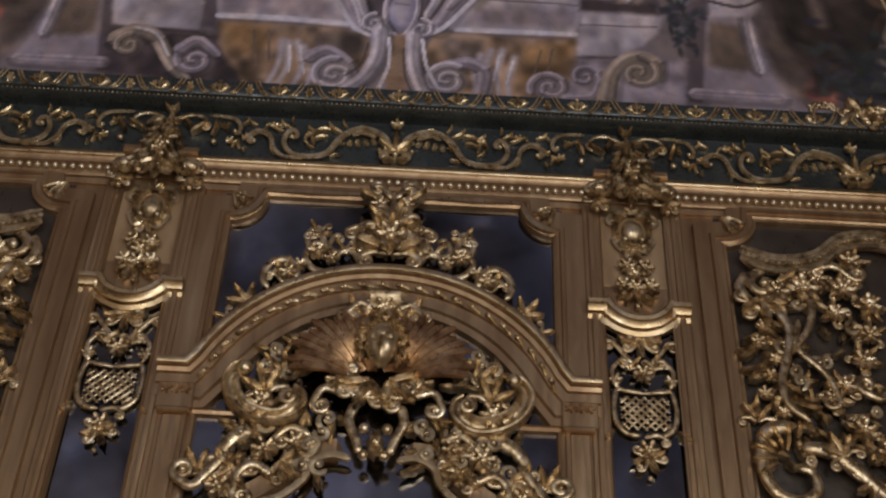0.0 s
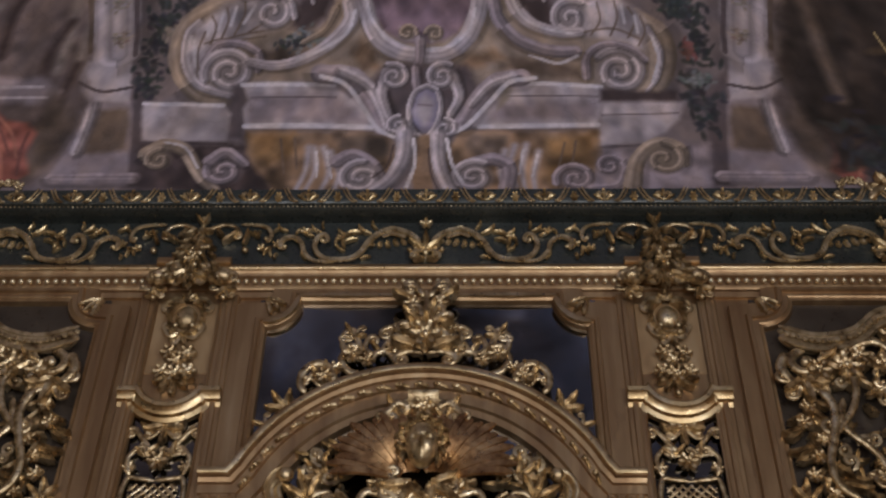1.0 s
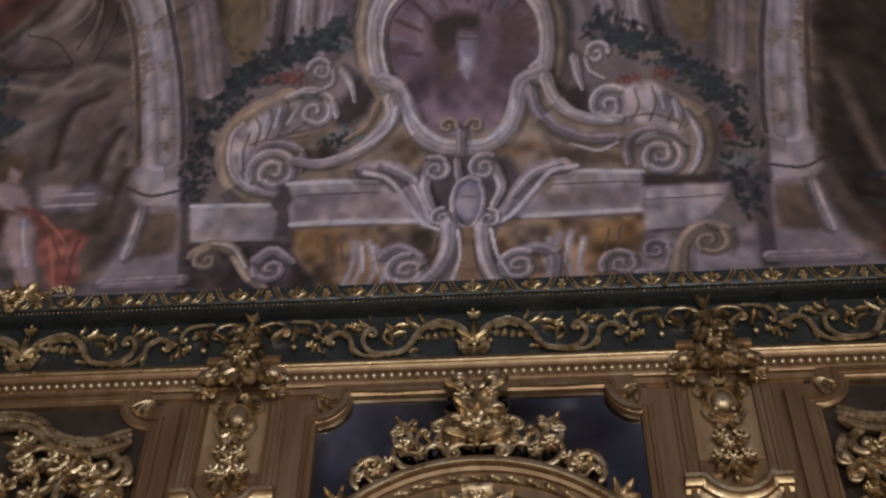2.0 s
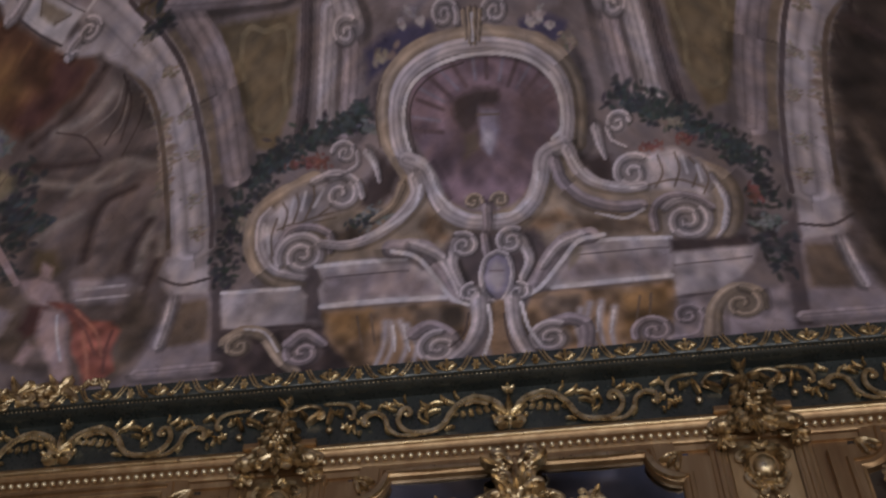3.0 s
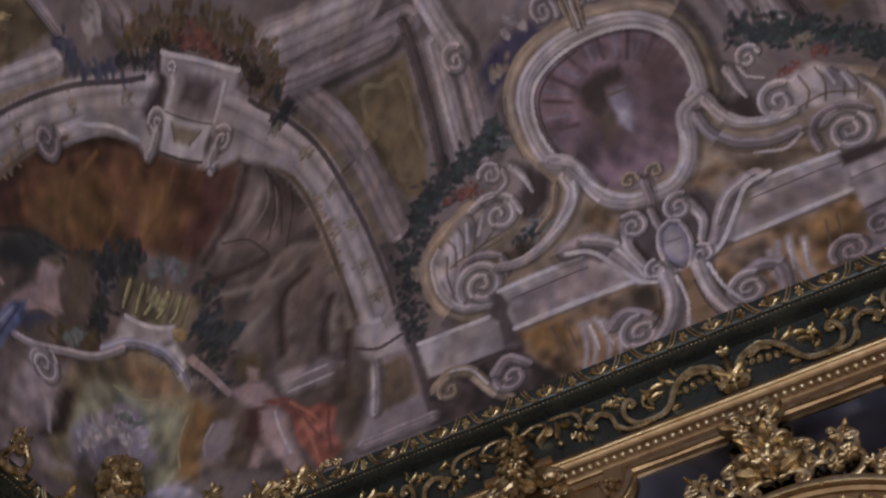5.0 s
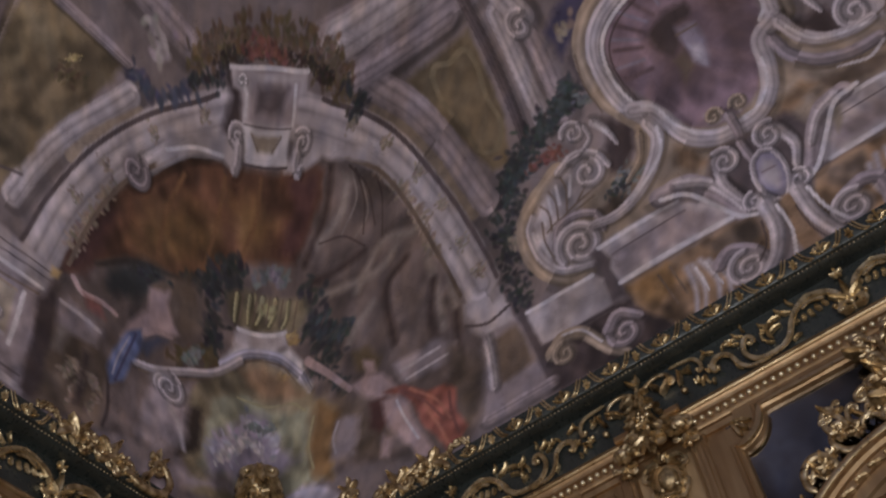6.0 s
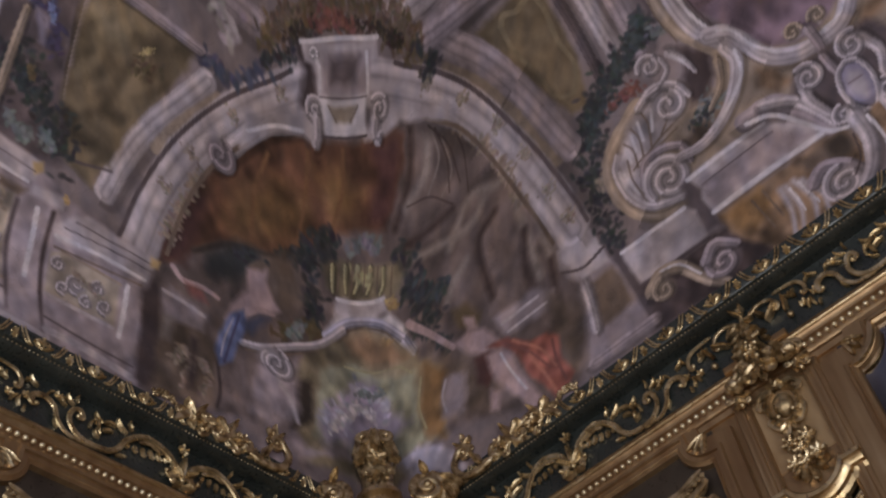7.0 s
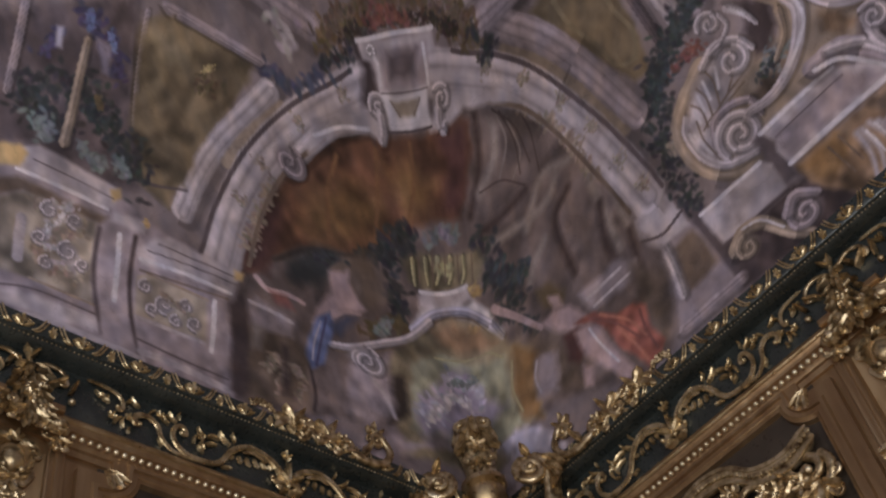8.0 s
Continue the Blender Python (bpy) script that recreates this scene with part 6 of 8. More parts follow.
for i, wy in enumerate((-2.0, -0.5)):
    window("window_%d" % (i + 3), pose(WALL_E, wy, 0, 0, 0, -90), 1.1)


# ---- the cornice: bead mouldings, lacquered frieze with gilded scrolls, leaf cresting ----
FRIEZE = 4.452       # the frieze's foot
FRIEZE_H = 0.218


def moulded(half, profile):
    c = Carving()
    c.grid([[(u + (w if u < 0 else -w), v, w) for w, v in profile] for u in (-half, half)])
    return c


def frieze_scroll(span):
    """Half a bay of frieze ornament, from the palmette at its middle to the capital."""
    k = span / 0.72
    c = Carving()
    at = lambda *p: bent([(u * k, v) for u, v in p], 5)
    # the long S: a feathered arch by the palmette that swings down and up again into a volute
    c.tube(at((0.062, 0.060), (0.040, 0.052), (0.028, 0.081), (0.036, 0.118), (0.069, 0.150), (0.125, 0.168), (0.174, 0.150), (0.214, 0.106), (0.239, 0.056), (0.271, 0.027), (0.32, 0.018),
              (0.368, 0.024), (0.40, 0.052), (0.413, 0.093), (0.40, 0.135), (0.378, 0.143), (0.366, 0.118), (0.382, 0.102)), 0.0155, 0.009, lift=0.020, depth=0.75, groove=0.6)
    c.tube(at((0.075, 0.128), (0.125, 0.146), (0.165, 0.132)), 0.008, 0.006, lift=0.02)
    c.bead(0.060 * k, 0.064, 0.024, 0.010)
    c.bead(0.384 * k, 0.110, 0.024, 0.010)
    # the smaller scroll that leans on it, and the bracket scroll beside the capital
    c.tube(at((0.32, 0.010), (0.375, 0.010), (0.417, 0.019), (0.449, 0.056), (0.465, 0.106), (0.498, 0.130), (0.532, 0.118), (0.540, 0.088), (0.522, 0.074)), 0.007, 0.014, lift=0.019, depth=0.75, groove=0.6)
    c.bead(0.523 * k, 0.080, 0.022, 0.010)
    c.tube(at((0.600, 0.116), (0.583, 0.118), (0.580, 0.150), (0.600, 0.182), (0.645, 0.194), (0.70, 0.196)), 0.0095, 0.007, lift=0.019, depth=0.8)
    c.bead(0.597 * k, 0.122, 0.022, 0.009)
    for i in range(6):                                  # feathers under the arch
        t = i / 5
        c.leaf((0.062 + 0.135 * t) * k, 0.140 - 0.02 * abs(t - 0.4) - 0.015 * t, -108 + 40 * t, 0.026 + 0.020 * math.sin(t * 3.1), 0.028, 0.006, 0.007, -1.1, 3)
    for u, v, a, ln in ((0.205, 0.155, 15, 0.08), (0.245, 0.165, 0, 0.08), (0.255, 0.130, -8, 0.075), (0.295, 0.150, 10, 0.055), (0.15, 0.180, 170, 0.06), (0.185, 0.178, 40, 0.05),
                        (0.30, 0.085, 55, 0.05), (0.30, 0.070, 10, 0.045), (0.335, 0.095, 80, 0.05), (0.395, 0.165, 15, 0.06), (0.425, 0.175, -20, 0.05), (0.385, 0.18, 60, 0.04), (0.42, 0.145, 5, 0.05),
                        (0.52, 0.17, 10, 0.06), (0.545, 0.185, -25, 0.05), (0.55, 0.06, -60, 0.045), (0.49, 0.15, 110, 0.04), (0.625, 0.175, -70, 0.06), (0.645, 0.175, -95, 0.06), (0.665, 0.175, -110, 0.05),
                        (0.57, 0.045, 60, 0.05), (0.60, 0.05, 100, 0.05), (0.44, 0.03, 40, 0.05), (0.24, 0.03, 150, 0.05), (0.02, 0.03, 60, 0.03)):
        c.leaf(u * k, v, a, ln * 0.85, ln * 0.36, 0.008, 0.009, 1.3 if a > 0 else -1.3, 3)
    for u, v in ((0.455, 0.165), (0.315, 0.135), (0.555, 0.10), (0.61, 0.08)):
        c.flower(u * k, v, 0.014, 0.017, 5, 300 * u)
    return c


def palmette():
    c = Carving()
    c.tube([(0, 0.01, 0.02), (0.004, 0.09, 0.025), (0, 0.17, 0.02)], 0.008, 0.005)
    c.flower(0, 0.195, 0.02, 0.024, 5, 90)
    c.spray(0, 0.06, 90, 0.09, 150, 5)
    c.leaf(0, 0.03, 200, 0.05, 0.025)
    c.leaf(0, 0.03, -20, 0.05, 0.025)
    c.bead(0, 0.05, 0.022, 0.012)
    return c


def cresting_unit():
    """A lyre of two doubled ribs with small volutes between them, and half a bud at each end."""
    c = Carving()
    for s in (-1, 1):
        c.tube(bent([(s * 0.036, 0.004, 0.010), (s * 0.052, 0.012, 0.018), (s * 0.068, 0.042, 0.020), (s * 0.082, 0.080, 0.022)], 5), 0.0052, 0.0036, sides=6)
        c.tube(bent([(s * 0.046, 0.002, 0.008), (s * 0.064, 0.010, 0.014), (s * 0.080, 0.040, 0.015), (s * 0.095, 0.078, 0.018)], 5), 0.0042, 0.0032, sides=6)
        c.spiral(s * 0.022, 0.046, 0.013, 90, 1.1, s, 0.0048, 0.012, 0.006)
        c.leaf(s * 0.008, 0.010, 90 - s * 40, 0.04, 0.02, 0.008, 0.010, -s * 0.8, 2)
        c.leaf(s * 0.104, 0.004, 90 - s * 12, 0.045, 0.02, 0.008, 0.012, s * 0.6, 2)
        c.bead(s * 0.100, 0.030, 0.012, 0.007)
    c.leaf(0, 0.014, 90, 0.05, 0.022, 0.010, 0.012, 0.0, 2)
    c.bead(0, 0.068, 0.014, 0.007)
    c.bead(0, 0.012, 0.012, 0.008)
    return c


def bead_run(half, step, w, v, r, tall=1.0, around=6, rings=3):
    c = Carving()
    for i in range(int(2 * half / step) + 1):
        c.bead(-half + i * step, v, w, r, tall, rings, around)
    return c


CREST_MESH = cresting_unit().mesh("cresting_leaf", FRIEZE_GOLD)
PALM_MESH = palmette().mesh("palmette", FRIEZE_GOLD)


def cornice(name, m, half, bays):
    """bays: (middle, half width) of each bay along the wall."""
    root = thing(name, m, "gilded cornice with dark lacquered scroll frieze", "cornice", kind="structure")
    part("architrave", moulded(half, [(0.0, 4.312), (0.012, 4.312), (0.016, 4.333), (0.026, 4.337), (0.03, 4.345), (0.03, 4.378), (0.045, 4.385), (0.048, 4.40), (0.056, 4.408), (0.056, 4.425), (0.05, 4.437), (0.03, 4.445), (0.02, FRIEZE)]), GILT_WOOD, root)
    part("bright_fillet", moulded(half, [(0.0555, 4.406), (0.060, 4.409), (0.062, 4.418), (0.058, 4.426), (0.05, 4.43)]), GILT_BRIGHT, root, "burnished fillet under the frieze")
    part("frieze_ground", moulded(half, [(0.02, FRIEZE), (0.02, FRIEZE + FRIEZE_H), (0.03, 4.672), (0.05, 4.673), (0.08, 4.678), (0.092, 4.69)]), LACQUER, root, "dark green lacquered frieze")
    part("cresting_ground", moulded(half, [(0.092, 4.69), (0.106, 4.694), (0.110, 4.70), (0.114, 4.757), (0.108, 4.763), (0.08, 4.765)]), LACQUER, root, "dark ground of the cresting")
    tagged(part("bead_row", bead_run(half - 0.05, 0.0315, 0.045, 4.361, 0.0105, 1.0, 8, 5), PALE_GOLD, root, "row of burnished pale gold beads"), kind="stuff")
    tagged(part("pearl_row", bead_run(half - 0.1, 0.017, 0.094, 4.689, 0.0042, 1.0, 4, 2), GOLD, root, "row of tiny gilded pearls"), kind="stuff")
    count = int((2 * half - 0.24) / 0.222)
    for i in range(count):
        part("cresting_leaf", CREST_MESH, None, root, at=Matrix.Translation(((i - (count - 1) / 2) * 0.222, -0.106, 4.692)) @ Matrix.Diagonal((1, 0.7, 0.86, 1)))
    made = {}
    for mid, span in bays:
        if span not in made:
            s = frieze_scroll(span)
            made[span] = (s.mesh("frieze_scroll", FRIEZE_GOLD), flipped(s).mesh("frieze_scroll", FRIEZE_GOLD))
        for me in made[span]:
            part("frieze_scroll", me, None, root, at=Matrix.Translation((mid, -0.018, FRIEZE)))
        part("palmette", PALM_MESH, None, root, at=Matrix.Translation((mid, -0.018, FRIEZE)))
    return root


HALF_N = (WALL_E - WALL_W) / 2
cornice("cornice_north", on_north(0), HALF_N, [(0.0, 0.72), (-1.70, 0.74), (1.70, 0.74)])
cornice("cornice_west", on_west(0), WALL_N, [(2.12, 0.86), (0.06, 0.86)])
cornice("cornice_east", on_east(0), WALL_N, [(-2.12, 0.86), (-0.06, 0.86)])
cornice("cornice_south", pose(MID, WALL_S, 0, 0, 0, 180), HALF_N, [(0.0, 0.72)])


# ---- pilasters ----
def notched(half, top, foot, r):
    """Outline of a panel with hollowed upper corners, from its left foot round to its right foot."""
    left = arc(-half, top, r, -90, 0, 9)
    return np.vstack([[(-half, foot)], left, left[::-1] * (-1, 1), [(half, foot)]])


def pilaster(m):
    root = thing("pilaster", m, "gilded pilaster with carved capital and hanging lattice ornament", "pilaster", "pilasters of the room")
    c = Carving()
    c.box(-0.175, -0.118, 0.9, 4.312, 0.0, 0.034)
    c.box(0.118, 0.175, 0.9, 4.312, 0.0, 0.034)
    c.box(-0.118, 0.118, 3.80, 4.312, 0.0, 0.018, 0.002)
    for s in (-1, 1):
        c.strip([(s * 0.147, 0.9), (s * 0.147, 4.28)], [(-0.012, 0.033), (-0.009, 0.042), (0, 0.044), (0.009, 0.042), (0.012, 0.033)])
        c.strip([(s * 0.118, 0.9), (s * 0.118, 4.28)], [(-0.008, 0.016), (-0.006, 0.03), (0, 0.037), (0.007, 0.034)])
    part("shaft", c, GILT_WOOD, root)
    c = Carving()
    c.box(-0.112, 0.112, 3.97, 4.275, 0.012, 0.021, 0.003)
    part("plain_panel", c, GILT_PANEL, root, "smooth pale gilded panel")
    c = Carving()
    c.box(-0.118, 0.118, 0.95, 3.80, 0.0, 0.008, 0.001)
    part("mirror_glass", c, GLASS, root, "dark cloudy old mirror strip")
    # the capital: two gadrooned knobs, a bell of leaves between, sprigs above
    for s in (-1, 1):
        c = Carving()
        c.bead(s * 0.118, 4.352, 0.075, 0.034, 0.72, 7, 12)
        for i in range(9):
            a = i / 9 * math.tau
            c.tube([(s * 0.118 + 0.024 * math.cos(a), 4.335, 0.075 + 0.024 * math.sin(a)), (s * 0.118 + 0.034 * math.cos(a), 4.350, 0.075 + 0.034 * math.sin(a)), (s * 0.118 + 0.024 * math.cos(a), 4.370, 0.075 + 0.024 * math.sin(a))], 0.005, 0.005, 5)
        c.spray(s * 0.125, 4.325, -90, 0.075, 80, 4, 0.05)
        c.bead(s * 0.125, 4.275, 0.06, 0.012)
        c.hook([(s * 0.03, 4.43), (s * 0.07, 4.425), (s * 0.11, 4.41), (s * 0.15, 4.39)], 0.014, 0.008, 0.05, 0.02, -s)
        part("capital_knob", c, GOLD, root)
    c = Carving()
    c.tube([(0, 4.655, 0.04), (0, 4.59, 0.05), (0, 4.50, 0.058), (0, 4.40, 0.066)], 0.009, 0.034)
    rnd = random.Random(11)
    for tier in range(7):                       # tiers of small overlapping leaves that widen downwards
        v, reach = 4.60 - 0.042 * tier, 0.012 + 0.0115 * tier
        for i in range(3 + tier):
            q = (i / (2 + tier) - 0.5) * 2
            c.leaf(q * reach, v + rnd.uniform(-0.008, 0.008), -90 + q * 42 + rnd.uniform(-14, 14), 0.046 + 0.012 * rnd.random(), 0.026, 0.058 + 0.007 * tier * (1 - 0.4 * q * q), 0.016, q * 0.6 + rnd.uniform(-0.3, 0.3), 2)
    for i in range(9):
        c.bead(rnd.uniform(-0.05, 0.05), rnd.uniform(4.33, 4.50), 0.10, 0.008 + 0.004 * rnd.random())
    c.spray(0, 4.37, -90, 0.10, 120, 7, 0.085)
    c.flower(0, 4.42, 0.10, 0.026, 6)
    c.bead(0, 4.668, 0.045, 0.012, 1.5)
    c.leaf(0, 4.645, 50, 0.04, 0.02, 0.04)
    c.leaf(0, 4.645, 130, 0.04, 0.02, 0.04)
    part("bell_leaf", c, AGED_GOLD, root, "carved bell of acanthus leaves")
    for s in (-1, 1):
        c = Carving()
        c.box(min(s * 0.07, s * 0.135), max(s * 0.07, s * 0.135), 4.425, 4.452, 0.05, 0.078)
        part("abacus", c, GILT_WOOD, root)
    for s in (-1, 1):
        c = Carving()
        c.hook([(s * 0.02, 4.62), (s * 0.07, 4.645), (s * 0.12, 4.635), (s * 0.145, 4.60)], 0.010, 0.006, 0.035, 0.018, -s)
        c.leaf(s * 0.05, 4.63, -90 + s * 30, 0.07, 0.03, 0.03)
        c.leaf(s * 0.08, 4.56, 90 - s * 60, 0.07, 0.03, 0.03)
        c.leaf(s * 0.16, 4.55, 90 - s * 20, 0.06, 0.025, 0.03)
        c.bead(s * 0.17, 4.52, 0.035, 0.014)
        part("sprig", c, GOLD, root)
    # cabochon in a wreath of leaves, and the drop of flowers under it
    c = Carving()
    for s in (-1, 1):
        for i in range(9):
            a = radians(75 - i * 20)
            c.leaf(s * 0.058 * math.cos(a), 4.20 + 0.078 * math.sin(a), 90 - s * (90 - math.degrees(a) + 95), 0.05, 0.026, 0.022, 0.020, -s * 0.6, 2)
        c.hook([(s * 0.02, 4.29), (s * 0.06, 4.285), (s * 0.085, 4.255)], 0.010, 0.006, 0.03, 0.018, -s)
        c.hook([(s * 0.015, 4.115), (s * 0.05, 4.125), (s * 0.07, 4.155)], 0.009, 0.006, 0.03, 0.016, s)
        c.bead(s * 0.03, 4.16, 0.045, 0.011)
    c.bead(0, 4.205, 0.026, 0.040, 1.25, 7, 12, 0.8)
    c.spray(0, 4.275, 90, 0.045, 120, 5, 0.03)
    c.spray(0, 4.13, -90, 0.07, 120, 6, 0.03)
    part("wreath", c, AGED_GOLD, root, "leafy wreath round a cabochon")
    c = Carving()
    for u, v, r in ((-0.03, 4.045, 0.032), (0.032, 4.04, 0.032), (0, 4.01, 0.03), (-0.045, 3.965, 0.03), (0.045, 3.965, 0.03), (0, 3.955, 0.034)):
        c.flower(u, v, 0.034, r, 6, 40 * u)
    for a in (200, 230, 270, 310, 340):
        c.leaf(0, 3.95, a, 0.075, 0.032, 0.02, 0.02, 0.3)
    c.bead(0, 3.885, 0.03, 0.014)
    part("flower_drop", c, GOLD, root, "hanging drop of carved flowers")
    # the hollow cup bracket
    c = Carving()
    line = np.vstack([[(-0.172, 3.875), (-0.112, 3.875)], arc(0, 3.93, 0.118, 205, 335, 18), [(0.112, 3.875), (0.172, 3.875)]])
    c.strip(line, [(-0.055, 0.02), (-0.05, 0.035), (-0.035, 0.04), (-0.030, 0.055), (-0.012, 0.062), (-0.008, 0.072), (0.006, 0.074), (0.012, 0.068), (0.012, 0.02)])
    part("cup_bracket", c, GILT_BRIGHT, root, "burnished hollow crescent bracket")
    # lattice pendant over the mirror strip
    c = Carving()
    w = 0.022
    for k in range(-4, 5):
        for s in (-1, 1):
            a, b = (k * 0.028 - s * 0.06, 3.54), (k * 0.028 + s * 0.06, 3.42)
            lo, hi = max(0.0, (-0.078 - a[0]) / (b[0] - a[0]) if s > 0 else (0.078 - a[0]) / (b[0] - a[0])), min(1.0, (0.078 - a[0]) / (b[0] - a[0]) if s > 0 else (-0.078 - a[0]) / (b[0] - a[0]))
            if hi - lo > 0.1:
                q = lambda t: (a[0] + (b[0] - a[0]) * t, a[1] + (b[1] - a[1]) * t)
                c.tube([q(lo), q((lo + hi) / 2), q(hi)], 0.0075, 0.0075, 6, w)
    part("lattice", c, GOLD, root, "pierced gilded lattice")
    c = Carving()
    for s in (-1, 1):
        c.tube(bent([(s * 0.02, 3.40, w), (s * 0.06, 3.405, w), (s * 0.092, 3.44, w), (s * 0.10, 3.50, w), (s * 0.088, 3.56, w), (s * 0.06, 3.56, w), (0, 3.552, w)], 4), 0.011, 0.009, 6)
        c.hook([(s * 0.085, 3.57), (s * 0.1, 3.63), (s * 0.075, 3.67)], 0.010, 0.006, w, 0.018, s)
        c.hook([(s * 0.03, 3.66), (s * 0.06, 3.70), (s * 0.09, 3.74)], 0.011, 0.006, w, 0.02, -s)
        c.spray(s * 0.045, 3.64, 90 + s * 20, 0.065, 90, 4, w - 0.008)
        c.leaf(s * 0.10, 3.42, -90 + s * 40, 0.06, 0.03, w - 0.01)
        c.leaf(s * 0.02, 3.72, 90 - s * 50, 0.07, 0.03, w - 0.01)
        c.flower(s * 0.09, 3.60, w, 0.022)
    c.flower(0, 3.62, w + 0.004, 0.034)
    c.spray(0, 3.76, -90, 0.09, 150, 7, w - 0.008)
    part("pendant_frame", c, GOLD, root)
    c = Carving()
    c.hook([(-0.01, 3.39), (0.03, 3.40), (0.06, 3.385)], 0.009, 0.005, w + 0.006, 0.014, -1)
    c.flower(0, 3.345, w, 0.036)
    c.spray(0, 3.33, -90, 0.075, 140, 6, w - 0.006)
    c.bead(0, 3.255, w, 0.009)
    part("pendant_tail", c, GOLD, root)
    return root


first = pilaster(on_north(-0.84))
copy_thing(first, on_north(0.855))
copy_thing(first, on_west(1.07))
copy_thing(first, on_west(-0.95))
copy_thing(first, on_east(-1.07))


# ---- the overdoor: mirror under a moulded arch with mask and shell ----
def overdoor():
    root = thing("overdoor_mirror", on_north(0.01), "arched gilded overdoor with dark old mirror and carved mask", "mirror")
    c = Carving()
    c.box(-0.60, 0.60, 1.0, 4.305, 0.0, 0.006, 0.001)
    part("mirror_glass", c, GLASS, root, "dark bluish cloudy old mirror")
    c = Carving()
    c.strip(notched(0.575, 4.296, 1.0, 0.118), [(0.10, 0.0), (0.10, 0.028), (0.03, 0.028), (0.026, 0.036), (0.014, 0.038), (0.010, 0.03), (0.0, 0.032), (-0.010, 0.026), (-0.014, 0.006)])
    part("frame", c, GILT_WOOD, root)
    c = Carving()
    for s in (-1, 1):
        a = arc(s * 0.575, 4.296, 0.118, -90, 0, 9) if s < 0 else arc(0.575, 4.296, 0.118, 270, 180, 9)
        c.tube(a, 0.014, 0.014, lift=0.042)
        c.tube([(s * 0.457, 4.300), (s * 0.3, 4.300), (s * 0.075, 4.300)], 0.012, 0.012, lift=0.04)
    part("bright_fillet", c, GILT_BRIGHT, root, "burnished fillet round the mirror")
    for s in (-1, 1):
        c = Carving()
        for i, a in enumerate((-20, -45, -70)):
            c.leaf(s * 0.572, 4.29, a if s < 0 else 180 - a, 0.085, 0.03, 0.03, 0.012, 0.3 * s)
        c.flower(s * 0.535, 4.263, 0.034, 0.022)
        part("corner_spandrel", c, GOLD, root)
    # arch and imposts
    R, CV = 0.65, 3.30
    lim = math.degrees(math.acos(0.60 / R))
    line = arc(0, CV, R, 180 - lim, lim, 40)
    line = np.vstack([[(-0.70, line[0][1]), (-0.61, line[0][1])], line[1:-1], [(0.61, line[-1][1]), (0.70, line[-1][1])]])
    c = Carving()
    c.strip(line, [(0.006, 0.005), (0.010, 0.085), (0.0, 0.092), (-0.012, 0.088), (-0.016, 0.074), (-0.030, 0.070), (-0.034, 0.060), (-0.062, 0.058), (-0.066, 0.048), (-0.105, 0.046), (-0.112, 0.036), (-0.135, 0.034), (-0.14, 0.006)])
    part("arch_moulding", c, GILT_WOOD, root)
    c = Carving()
    c.strip(line, [(0.012, 0.084), (0.013, 0.094), (0.002, 0.100), (-0.010, 0.096), (-0.012, 0.086)])
    part("arch_lip", c, GILT_BRIGHT, root, "burnished outer lip of the arch")
    c = Carving()
    for i in range(46):
        a = radians(180 - lim + (2 * lim - 180) * i / 45)
        u, v = (R - 0.048) * math.cos(a), CV + (R - 0.048) * math.sin(a)
        if i % 2:
            c.leaf(u, v - 0.012, math.degrees(a) + 80, 0.05, 0.026, 0.056, 0.010, 0.2, 1)
        else:
            c.bead(u, v, 0.06, 0.0115)
    tagged(part("arch_leaf_band", c, GOLD, root, "band of small carved leaves"), kind="stuff")
    for s in (-1, 1):
        c = Carving()
        v0 = line[0][1]
        c.box(min(s * 0.575, s * 0.69), max(s * 0.575, s * 0.69), v0 - 0.15, v0 - 0.03, 0, 0.055)
        c.box(min(s * 0.58, s * 0.68), max(s * 0.58, s * 0.68), v0 - 0.165, v0 - 0.15, 0, 0.062)
        for i in range(3):
            c.flower(s * (0.60 + 0.032 * i), v0 - 0.085, 0.055, 0.017, 5)
        c.box(min(s * 0.60, s * 0.665), max(s * 0.60, s * 0.665), 1.0, v0 - 0.165, 0, 0.04)
        part("impost", c, GILT_WOOD, root)
        c = Carving()
        c.strip([(s * 0.44, v0 - 0.145), (s * 0.66, v0 - 0.145)], [(-0.012, 0.0), (-0.010, 0.028), (0.0, 0.034), (0.010, 0.03), (0.014, 0.0)])
        part("impost_ledge", c, GILT_WOOD, root)
    # crest over the arch
    c = Carving()
    c.spray(0, 4.02, 90, 0.16, 130, 9, 0.06)
    c.spray(0, 4.12, 90, 0.13, 150, 8, 0.07)
    c.flower(0, 4.08, 0.09, 0.055, 7)
    c.tube([(0, 4.05, 0.06), (0, 4.18, 0.07), (0, 4.30, 0.06)], 0.026, 0.014)
    for s in (-1, 1):
        c.hook([(s * 0.02, 4.20), (s * 0.05, 4.27), (s * 0.075, 4.31)], 0.016, 0.009, 0.06, 0.024, s)
        c.hook([(s * 0.01, 4.10), (s * 0.05, 4.15), (s * 0.06, 4.2)], 0.014, 0.008, 0.07, 0.024, s)
        c.leaf(s * 0.03, 4.24, 90 - s * 60, 0.10, 0.05, 0.05, 0.03)
        c.hook([(s * 0.01, 4.27), (s * 0.035, 4.31), (s * 0.05, 4.32)], 0.013, 0.008, 0.065, 0.02, -s)
        c.flower(s * 0.05, 4.235, 0.07, 0.03)
    part("crest_palmette", c, GOLD, root, "tall carved palmette over the arch")
    half = Carving()
    half.hook([(0.07, 4.005), (0.10, 4.04), (0.125, 4.09), (0.115, 4.14)], 0.013, 0.007, 0.05, 0.026, 1)
